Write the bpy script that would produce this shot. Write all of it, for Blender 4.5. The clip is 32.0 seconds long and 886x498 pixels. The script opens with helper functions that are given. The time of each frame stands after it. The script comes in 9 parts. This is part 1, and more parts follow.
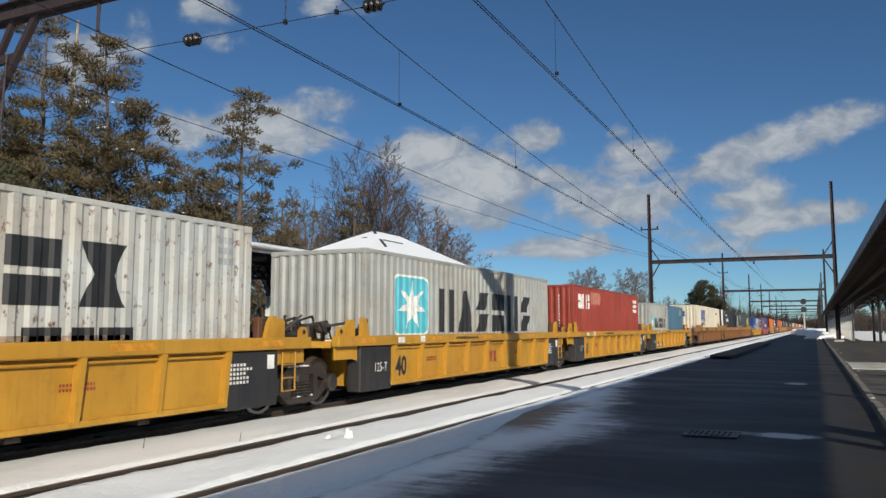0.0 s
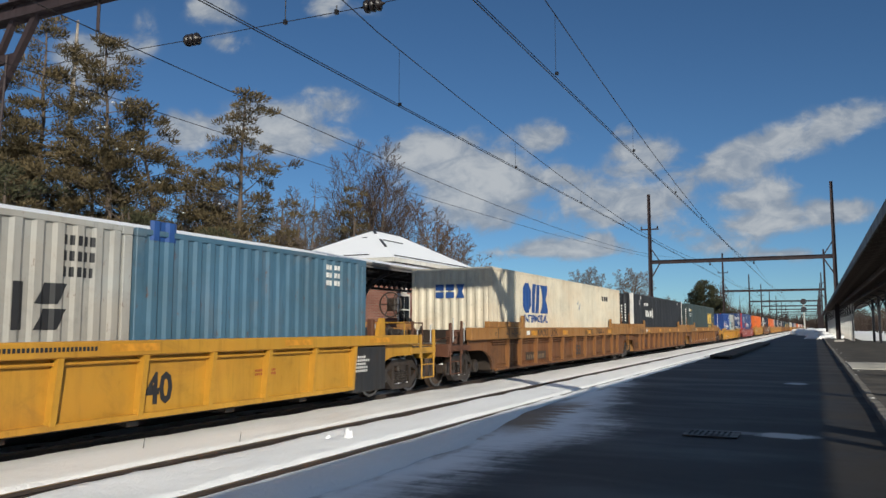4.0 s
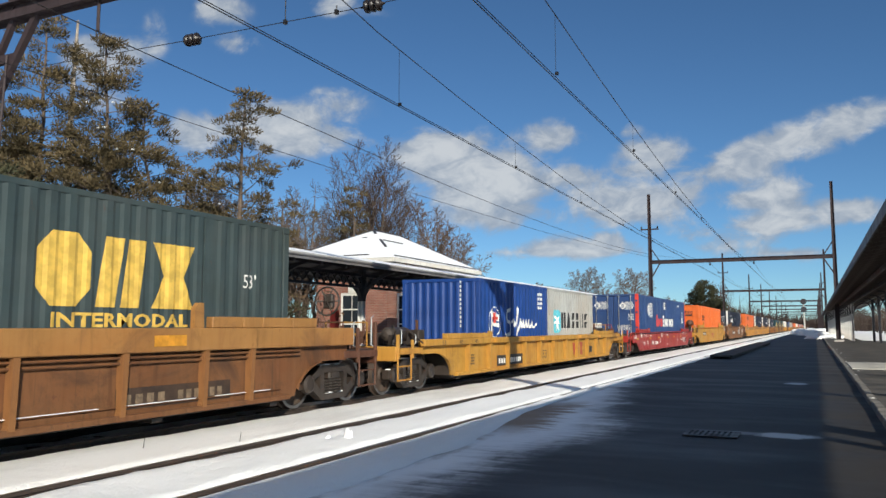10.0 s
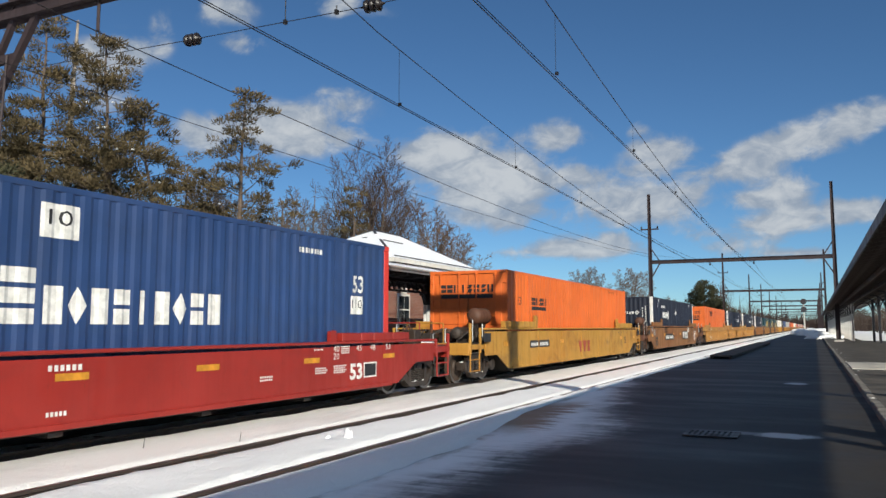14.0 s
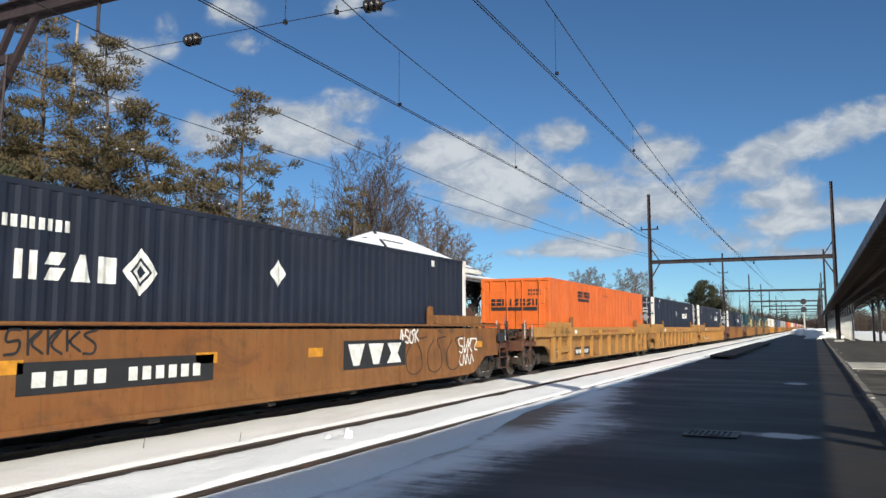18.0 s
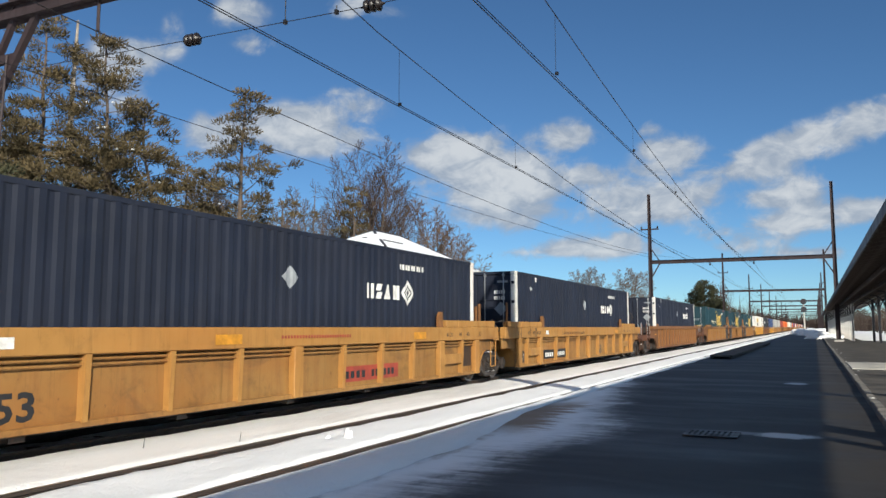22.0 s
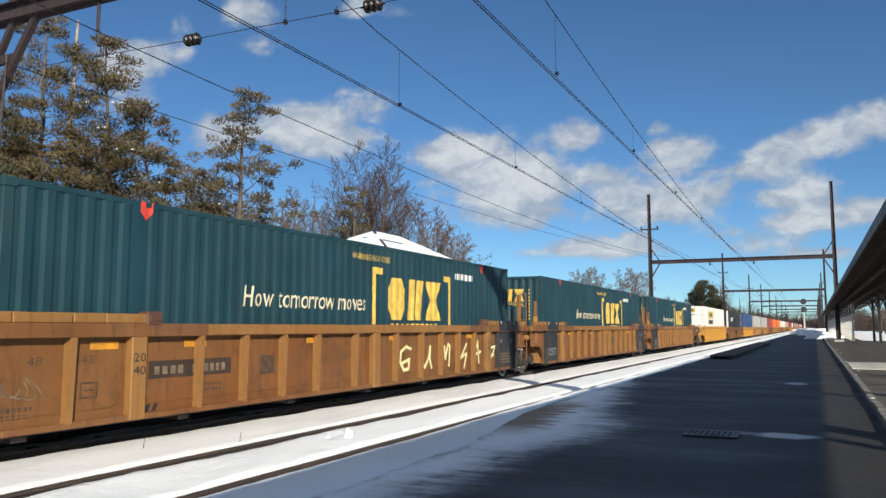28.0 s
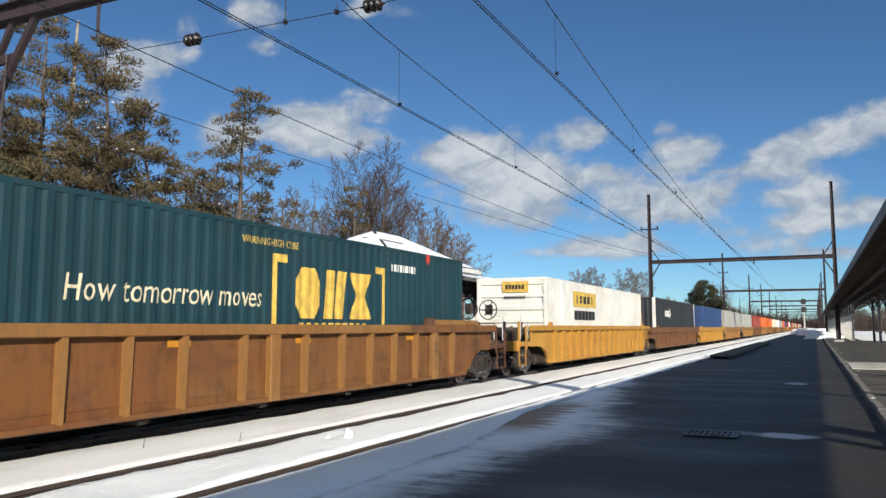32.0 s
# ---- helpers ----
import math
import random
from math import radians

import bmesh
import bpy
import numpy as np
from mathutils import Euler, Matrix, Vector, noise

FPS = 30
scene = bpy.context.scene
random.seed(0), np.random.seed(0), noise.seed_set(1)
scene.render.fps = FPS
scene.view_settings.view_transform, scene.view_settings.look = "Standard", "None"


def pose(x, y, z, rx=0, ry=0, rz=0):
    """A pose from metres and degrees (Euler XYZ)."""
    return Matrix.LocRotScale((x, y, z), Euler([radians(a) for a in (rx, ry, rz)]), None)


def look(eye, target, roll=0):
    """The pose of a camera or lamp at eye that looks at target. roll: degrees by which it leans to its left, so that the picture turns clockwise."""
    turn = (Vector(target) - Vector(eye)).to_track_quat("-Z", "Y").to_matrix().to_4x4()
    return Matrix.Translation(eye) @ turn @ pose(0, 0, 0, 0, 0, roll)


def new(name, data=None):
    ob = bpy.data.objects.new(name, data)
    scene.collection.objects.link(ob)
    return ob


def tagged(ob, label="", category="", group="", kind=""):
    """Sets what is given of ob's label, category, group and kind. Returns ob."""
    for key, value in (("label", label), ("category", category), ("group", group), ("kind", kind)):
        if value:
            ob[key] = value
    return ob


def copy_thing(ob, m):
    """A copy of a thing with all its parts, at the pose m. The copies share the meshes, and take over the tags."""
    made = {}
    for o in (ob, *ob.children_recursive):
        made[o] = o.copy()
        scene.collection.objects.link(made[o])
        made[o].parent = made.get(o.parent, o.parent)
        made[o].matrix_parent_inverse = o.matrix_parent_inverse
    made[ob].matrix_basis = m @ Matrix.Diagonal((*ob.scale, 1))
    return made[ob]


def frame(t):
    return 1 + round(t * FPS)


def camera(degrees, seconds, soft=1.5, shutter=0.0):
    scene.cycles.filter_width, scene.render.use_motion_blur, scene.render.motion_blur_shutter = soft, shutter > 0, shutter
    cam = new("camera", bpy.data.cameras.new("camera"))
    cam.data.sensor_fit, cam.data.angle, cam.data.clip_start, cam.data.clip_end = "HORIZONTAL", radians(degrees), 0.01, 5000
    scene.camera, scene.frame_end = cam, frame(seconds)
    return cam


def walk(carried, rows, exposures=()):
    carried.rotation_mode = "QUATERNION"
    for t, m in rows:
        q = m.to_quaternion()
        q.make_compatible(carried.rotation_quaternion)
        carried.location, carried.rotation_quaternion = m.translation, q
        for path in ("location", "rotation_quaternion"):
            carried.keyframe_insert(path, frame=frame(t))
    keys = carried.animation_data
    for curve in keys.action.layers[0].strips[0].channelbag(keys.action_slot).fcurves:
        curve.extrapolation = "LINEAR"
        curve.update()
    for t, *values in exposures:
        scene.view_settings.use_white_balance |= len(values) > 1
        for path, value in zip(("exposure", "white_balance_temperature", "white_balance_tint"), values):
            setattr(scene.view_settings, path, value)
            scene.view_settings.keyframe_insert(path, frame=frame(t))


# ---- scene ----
# ---------- camera: it stands still on the platform ----------
EYE = Vector((0.0, 0.0, 1.504))
YAW, PITCH = radians(25.476), radians(5.748)
AIM = EYE + Vector((-math.sin(YAW) * math.cos(PITCH), math.cos(YAW) * math.cos(PITCH), math.sin(PITCH)))
cam = camera(59.46, 32.0, soft=1.5)
KELVIN, TINT = 6300, 7
LIGHTER = [(0.0, -0.07), (2.0, 0.02), (3.0, -0.01), (5.5, -0.20), (6.3, -0.12), (7.0, 0.22), (8.0, 0.37), (10.0, 0.24), (12.0, 0.10), (13.0, 0.25), (14.0, 0.16), (16.6, 0.06), (18.0, 0.33), (19.0, 0.30), (20.0, 0.13), (21.0, 0.14), (22.0, 0.33), (23.0, 0.32), (25.0, 0.36), (29.0, 0.40), (32.0, 0.33)]
walk(cam, [(0.0, look(EYE, AIM)), (32.0, look(EYE, AIM))], [(t, e, KELVIN, TINT) for t, e in LIGHTER])

# ---------- the plan: x across the tracks, y along them, z = 0 at the railheads ----------
TRAIN_X = -9.566          # middle of the far track, on which the train runs
NEAR_X = -5.906           # middle of the near track
SPEED, SLOWING = 10.741, -0.00816


def run(t):
    """Metres that the train has gone towards the camera at t seconds."""
    return SPEED * t + SLOWING * t * t / 2


# ---------- sky, sun, exposure ----------
SUN_EL = radians(23.0)
SUN_AZ = Vector((1.0, -1.08, 0.0)).normalized()
TO_SUN = Vector((SUN_AZ.x * math.cos(SUN_EL), SUN_AZ.y * math.cos(SUN_EL), math.sin(SUN_EL)))
world = bpy.data.worlds.new("sky")
scene.world = world
world.use_nodes = True
wn, wl = world.node_tree.nodes, world.node_tree.links
wn.clear()
sky = wn.new("ShaderNodeTexSky")
sky.sky_type, sky.sun_disc = "NISHITA", False
sky.sun_elevation, sky.sun_rotation = SUN_EL, math.atan2(SUN_AZ.x, SUN_AZ.y)
sky.air_density, sky.dust_density, sky.ozone_density, sky.altitude = 1.0, 0.0, 2.0, 2500.0
bgd = wn.new("ShaderNodeBackground")
bgd.inputs["Strength"].default_value = 0.052
wout = wn.new("ShaderNodeOutputWorld")
deep = wn.new("ShaderNodeMix")
deep.data_type, deep.blend_type = "RGBA", "MULTIPLY"
deep.inputs[0].default_value = 1.0
deep.inputs[7].default_value = (0.87, 1.20, 1.44, 1.0)      # a clear, dry winter blue
wl.new(sky.outputs[0], deep.inputs[6])
wl.new(deep.outputs[2], bgd.inputs[0])
wl.new(bgd.outputs[0], wout.inputs[0])
sun_data = bpy.data.lights.new("sun", "SUN")
sun_data.energy, sun_data.angle, sun_data.color = 5.0, radians(0.53), (1.0, 0.915, 0.78)
sun = new("sun", sun_data)
sun.matrix_world = look(TO_SUN * 100, (0, 0, 0))


# ---------- mesh and part helpers ----------
class Shape:
    """Gathers boxes, prisms and tubes into one mesh."""

    def __init__(self):
        self.v, self.f = [], []

    def add(self, verts, faces):
        n = len(self.v)
        self.v += [tuple(p) for p in verts]
        self.f += [tuple(i + n for i in q) for q in faces]
        return self

    def box(self, x0, x1, y0, y1, z0, z1, c=0.0):
        if x0 > x1: x0, x1 = x1, x0
        if y0 > y1: y0, y1 = y1, y0
        if z0 > z1: z0, z1 = z1, z0
        c = min(c, (x1 - x0) * 0.45, (y1 - y0) * 0.45, (z1 - z0) * 0.45)
        if c <= 0:
            vs = [(x, y, z) for x in (x0, x1) for y in (y0, y1) for z in (z0, z1)]
            return self.add(vs, [(0, 1, 3, 2), (4, 6, 7, 5), (0, 4, 5, 1), (2, 3, 7, 6), (0, 2, 6, 4), (1, 5, 7, 3)])
        vs, ix = [], {}
        for i, x in enumerate((x0, x1)):
            for j, y in enumerate((y0, y1)):
                for k, z in enumerate((z0, z1)):
                    sx, sy, sz = (c, -c)[i], (c, -c)[j], (c, -c)[k]
                    for a, p in enumerate(((x, y + sy, z + sz), (x + sx, y, z + sz), (x + sx, y + sy, z))):
                        ix[i, j, k, a] = len(vs)
                        vs.append(p)
        fs = []
        for i in (0, 1):
            fs.append([ix[i, 0, 0, 0], ix[i, 1, 0, 0], ix[i, 1, 1, 0], ix[i, 0, 1, 0]])
            fs.append([ix[0, i, 0, 1], ix[1, i, 0, 1], ix[1, i, 1, 1], ix[0, i, 1, 1]])
            fs.append([ix[0, 0, i, 2], ix[1, 0, i, 2], ix[1, 1, i, 2], ix[0, 1, i, 2]])
            for j in (0, 1):
                fs.append([ix[i, j, 0, 0], ix[i, j, 1, 0], ix[i, j, 1, 1], ix[i, j, 0, 1]])
                fs.append([ix[i, 0, j, 0], ix[i, 1, j, 0], ix[i, 1, j, 2], ix[i, 0, j, 2]])
                fs.append([ix[0, i, j, 1], ix[1, i, j, 1], ix[1, i, j, 2], ix[0, i, j, 2]])
                for k in (0, 1):
                    fs.append([ix[i, j, k, 0], ix[i, j, k, 1], ix[i, j, k, 2]])
        return self.add(vs, fs)

    def prism(self, pts, axis, a, b):
        """A polygon in the plane across the axis, drawn out from a to b."""
        n = len(pts)
        put = {"x": lambda p, s: (s, p[0], p[1]), "y": lambda p, s: (p[0], s, p[1]), "z": lambda p, s: (p[0], p[1], s)}[axis]
        vs = [put(p, a) for p in pts] + [put(p, b) for p in pts]
        fs = [tuple(range(n)), tuple(range(2 * n - 1, n - 1, -1))]
        fs += [(i, (i + 1) % n, n + (i + 1) % n, n + i) for i in range(n)]
        return self.add(vs, fs)

    def tube(self, p0, p1, r0, r1=None, n=8, cap=True):
        p0, p1 = Vector(p0), Vector(p1)
        r1 = r0 if r1 is None else r1
        d = (p1 - p0).normalized()
        a = d.orthogonal().normalized()
        b = d.cross(a)
        vs = []
        for p, r in ((p0, r0), (p1, r1)):
            for i in range(n):
                w = 2 * math.pi * i / n
                vs.append(p + (a * math.cos(w) + b * math.sin(w)) * r)
        fs = [(i, (i + 1) % n, n + (i + 1) % n, n + i) for i in range(n)]
        if cap:
            fs += [tuple(range(n - 1, -1, -1)), tuple(range(n, 2 * n))]
        return self.add(vs, fs)

    def pipe(self, pts, r, n=6):
        for p, q in zip(pts[:-1], pts[1:]):
            self.tube(p, q, r, r, n)
        return self

    def hose(self, pts, r, n=5):
        """One unbroken tube along a line of points."""
        pts = [Vector(p) for p in pts]
        vs, fs = [], []
        for i, p in enumerate(pts):
            d = (pts[min(i + 1, len(pts) - 1)] - pts[max(i - 1, 0)]).normalized()
            a = d.cross(Vector((0, 0, 1)) if abs(d.z) < 0.9 else Vector((1, 0, 0))).normalized()
            b = a.cross(d)
            vs += [p + (a * math.cos(6.2832 * k / n) + b * math.sin(6.2832 * k / n)) * r for k in range(n)]
        for i in range(len(pts) - 1):
            fs += [(i * n + k, i * n + (k + 1) % n, (i + 1) * n + (k + 1) % n, (i + 1) * n + k) for k in range(n)]
        return self.add(vs, fs)

    def lathe(self, prof, axis, at, n=24, cap=True):
        """Turns a profile of (distance along the axis, radius) about an axis through at."""
        vs, fs = [], []
        for s, r in prof:
            for i in range(n):
                w = 2 * math.pi * i / n
                c, d = r * math.cos(w), r * math.sin(w)
                off = {"x": (s, c, d), "y": (c, s, d), "z": (c, d, s)}[axis]
                vs.append((at[0] + off[0], at[1] + off[1], at[2] + off[2]))
        for k in range(len(prof) - 1):
            for i in range(n):
                j = (i + 1) % n
                fs.append((k * n + i, k * n + j, (k + 1) * n + j, (k + 1) * n + i))
        m = (len(prof) - 1) * n
        if cap: fs += [tuple(range(n)), tuple(range(m + n - 1, m - 1, -1))]
        return self.add(vs, fs)

    def bar(self, p0, p1, w, h):
        """A square-section bar from p0 to p1, w wide and h deep."""
        p0, p1 = Vector(p0), Vector(p1)
        d = (p1 - p0).normalized()
        up = Vector((0, 0, 1)) if abs(d.z) < 0.9 else Vector((1, 0, 0))
        a = d.cross(up).normalized() * (w / 2)
        b = a.cross(d).normalized() * (h / 2)
        vs = [p + s * a + u * b for p in (p0, p1) for s, u in ((-1, -1), (1, -1), (1, 1), (-1, 1))]
        return self.add(vs, [(0, 1, 2, 3), (7, 6, 5, 4), (0, 4, 5, 1), (1, 5, 6, 2), (2, 6, 7, 3), (3, 7, 4, 0)])

    def mesh(self, name, smooth=False):
        me = bpy.data.meshes.new(name)
        me.from_pydata(self.v, [], self.f)
        bm = bmesh.new()
        bm.from_mesh(me)
        bmesh.ops.recalc_face_normals(bm, faces=bm.faces)
        bm.to_mesh(me)
        bm.free()
        if smooth:
            me.shade_smooth()
        return me


def put(name, shape, material, parent=None, label="", smooth=False, at=None, kind="", category="", group=""):
    """Links a shape (or a finished mesh) as one object, under a thing if a parent is given."""
    me = shape if isinstance(shape, bpy.types.Mesh) else shape.mesh(name, smooth)
    if material is not None and not me.materials:
        me.materials.append(material)
    ob = new(name, me)
    if parent is not None:
        ob.parent = parent
    if at is not None:
        ob.matrix_basis = at
    return tagged(ob, label, category, group, kind)


def thing(name, label, category, group="", kind="", at=None):
    """An Empty at the base of a thing, which parents its parts."""
    ob = new(name)
    ob.empty_display_size = 0.3
    if at is not None:
        ob.matrix_basis = at
    return tagged(ob, label, category, group, kind)


FACE_SIDE = Matrix(((0, 0, 1, 0), (1, 0, 0, 0), (0, 1, 0, 0), (0, 0, 0, 1)))    # drawn on a face that looks along +x
FACE_END = Matrix(((1, 0, 0, 0), (0, 0, -1, 0), (0, 1, 0, 0), (0, 0, 0, 1)))    # drawn on a face that looks along -y
text_meshes = {}


def words(text, size, width=0.0, shear=0.0, wide=1.0, bold=0.0):
    """A flat mesh of lettering in the built-in font, its lower left corner at the origin."""
    key = (text, size, width, shear, wide, bold)
    if key not in text_meshes:
        cu = bpy.data.curves.new("lettering", "FONT")
        cu.body, cu.size, cu.shear, cu.resolution_u, cu.offset = text, size * 1.37, shear, 2, bold
        ob = bpy.data.objects.new("lettering", cu)
        scene.collection.objects.link(ob)
        me = bpy.data.meshes.new_from_object(ob.evaluated_get(bpy.context.evaluated_depsgraph_get()))
        bpy.data.objects.remove(ob)
        bpy.data.curves.remove(cu)
        xs = [v.co.x for v in me.vertices] or [0.0, 1.0]
        x0, w = min(xs), max(max(xs) - min(xs), 1e-4)
        k = width / w if width else wide
        for v in me.vertices:
            v.co.x = (v.co.x - x0) * k
        text_meshes[key] = me
    return text_meshes[key].copy()


def letter(parent, text, face, x, y, z, size, material, width=0.0, name="lettering", shear=0.0, wide=1.0, bold=0.0):
    me = words(text, size, width, shear, wide, bold)
    if parent in WAVES and face is FACE_SIDE: drape(me, y, parent)
    return put(name, me, material, parent, at=Matrix.Translation((x, y, z)) @ face)


def mark(parent, face, x, y, z, polys, material, name="marking", label=""):
    """Flat plates, 3 mm thick: each a polygon in the face's own axes (across, up) in metres."""
    at = Matrix.Translation((x, y, z)) @ face

    def flat(shape):
        return drape(shape.mesh(name), y, parent) if parent in WAVES and face is FACE_SIDE else shape
    if name in ("block_mark", "speed_line", "diamond_mark", "bracket_mark"):
        for pts in polys:
            put(name, flat(Shape().prism(pts, "z", 0.0, 0.003)), material, parent, label, at=at)
        return None
    s = Shape()
    for pts in polys:
        s.prism(pts, "z", 0.0, 0.003)
    return put(name, flat(s), material, parent, label, at=at, kind="stuff" if name == "stencil_bar" else "")


def rect(x0, y0, x1, y1):
    return [(x0, y0), (x1, y0), (x1, y1), (x0, y1)]


def ring(x0, y0, x1, y1, w):
    return [rect(x0, y0, x0 + w, y1), rect(x1 - w, y0, x1, y1), rect(x0 + w, y0, x1 - w, y0 + w), rect(x0 + w, y1 - w, x1 - w, y1)]


def diamond(cx, cy, rx, ry):
    return [(cx - rx, cy), (cx, cy - ry), (cx + rx, cy), (cx, cy + ry)]


def bowtie(x0, y0, x1, y1):
    """An hourglass shape."""
    w, h = x1 - x0, y1 - y0
    return [(x0, y0), (x1, y0), (x0 + w * 0.72, y0 + h * 0.5), (x1, y1), (x0, y1), (x0 + w * 0.28, y0 + h * 0.5)]


def blocks(width, height, pattern, gap=0.2):
    """A row of plain shapes in place of a name: o two stacked blocks, n two bars, b a full block, i a bar, e two slanted blocks, v and w wedges, x an hourglass, d a diamond."""
    n, out = len(pattern), []
    cell = width / n
    for i, c in enumerate(pattern):
        x0, x1 = i * cell, i * cell + cell * (1 - gap)
        w = (x1 - x0) * 0.32
        if c == "o": out += [rect(x0, 0, x1, height * 0.44), rect(x0, height * 0.56, x1, height)]
        elif c == "n": out += [rect(x0, 0, x0 + w, height), rect(x1 - w, 0, x1, height)]
        elif c == "b": out += [rect(x0, 0, x1, height)]
        elif c == "i": out += [rect(x0 + w, 0, x0 + 2 * w, height)]
        elif c == "e": out += [[(x0, 0), (x1 - w, 0), (x1, height * 0.45), (x0 + w, height * 0.45)], [(x0, height * 0.55), (x1 - w, height * 0.55), (x1, height), (x0 + w, height)]]
        elif c == "w": out += [[(x0 + w, 0), (x1 - w, 0), (x1, height), (x0, height)]]
        elif c == "v": out += [[(x0, 0), (x1, 0), ((x0 + x1) / 2 + w * 0.4, height), ((x0 + x1) / 2 - w * 0.4, height)]]
        elif c == "x": out += [bowtie(x0, 0, x1, height)]
        elif c == "d": out += [diamond((x0 + x1) / 2, height / 2, (x1 - x0) / 2, height / 2)]
    return out


# ---------- materials ----------
def nodes_of(name):
    m = bpy.data.materials.new(name)
    m.use_nodes = True
    nt = m.node_tree
    return m, nt, nt.nodes["Principled BSDF"]


def mix_colour(nt, fac, a, b, blend="MIX"):
    n = nt.nodes.new("ShaderNodeMix")
    n.data_type, n.blend_type = "RGBA", blend
    for sock, val in ((n.inputs[0], fac), (n.inputs[6], a), (n.inputs[7], b)):
        if isinstance(val, bpy.types.NodeSocket): nt.links.new(val, sock)
        elif isinstance(val, (int, float)): sock.default_value = val
        else: sock.default_value = (*val, 1.0)
    return n.outputs[2]


def noise_of(nt, coord, scale, detail=4, rough=0.6, stretch=(1, 1, 1), distort=0.0):
    mp = nt.nodes.new("ShaderNodeMapping")
    mp.inputs["Scale"].default_value = stretch
    nt.links.new(coord, mp.inputs[0])
    n = nt.nodes.new("ShaderNodeTexNoise")
    n.inputs["Scale"].default_value, n.inputs["Detail"].default_value = scale, detail
    n.inputs["Roughness"].default_value, n.inputs["Distortion"].default_value = rough, distort
    nt.links.new(mp.outputs[0], n.inputs["Vector"])
    return n.outputs[0]


def ramp(nt, val, lo, hi, a=0.0, b=1.0):
    n = nt.nodes.new("ShaderNodeMapRange")
    n.interpolation_type = "SMOOTHSTEP"
    n.inputs[1].default_value, n.inputs[2].default_value, n.inputs[3].default_value, n.inputs[4].default_value = lo, hi, a, b
    nt.links.new(val, n.inputs[0])
    return n.outputs[0]


def calc(nt, op, a, b):
    n = nt.nodes.new("ShaderNodeMath")
    n.operation = op
    for sock, val in ((n.inputs[0], a), (n.inputs[1], b)):
        if isinstance(val, bpy.types.NodeSocket): nt.links.new(val, sock)
        else: sock.default_value = val
    return n.outputs[0]


def coords(nt, kind="Object"):
    return nt.nodes.new("ShaderNodeTexCoord").outputs[kind]


def bump(nt, bsdf, height, strength=0.3, dist=0.02):
    n = nt.nodes.new("ShaderNodeBump")
    n.inputs["Strength"].default_value, n.inputs["Distance"].default_value = strength, dist
    nt.links.new(height, n.inputs["Height"])
    nt.links.new(n.outputs[0], bsdf.inputs["Normal"])


def plain(name, c, rough=0.6, metal=0.0, vary=0.25, scale=3.0, bumpy=0.15, grain=40.0):
    """A surface with variation at two scales and a fine relief."""
    m, nt, b = nodes_of(name)
    co = coords(nt)
    big, fine = noise_of(nt, co, scale), noise_of(nt, co, grain, 3)
    dark = tuple(q * (1 - vary) for q in c)
    lite = tuple(min(1, q * (1 + vary)) for q in c)
    col = mix_colour(nt, ramp(nt, big, 0.35, 0.65), dark, lite)
    col = mix_colour(nt, ramp(nt, fine, 0.3, 0.7, 0, vary), col, dark)
    nt.links.new(col, b.inputs["Base Color"])
    nt.links.new(ramp(nt, big, 0.2, 0.8, rough * 0.85, min(1, rough * 1.15)), b.inputs["Roughness"])
    b.inputs["Metallic"].default_value = metal
    if bumpy: bump(nt, b, fine, bumpy, 0.01)
    return m


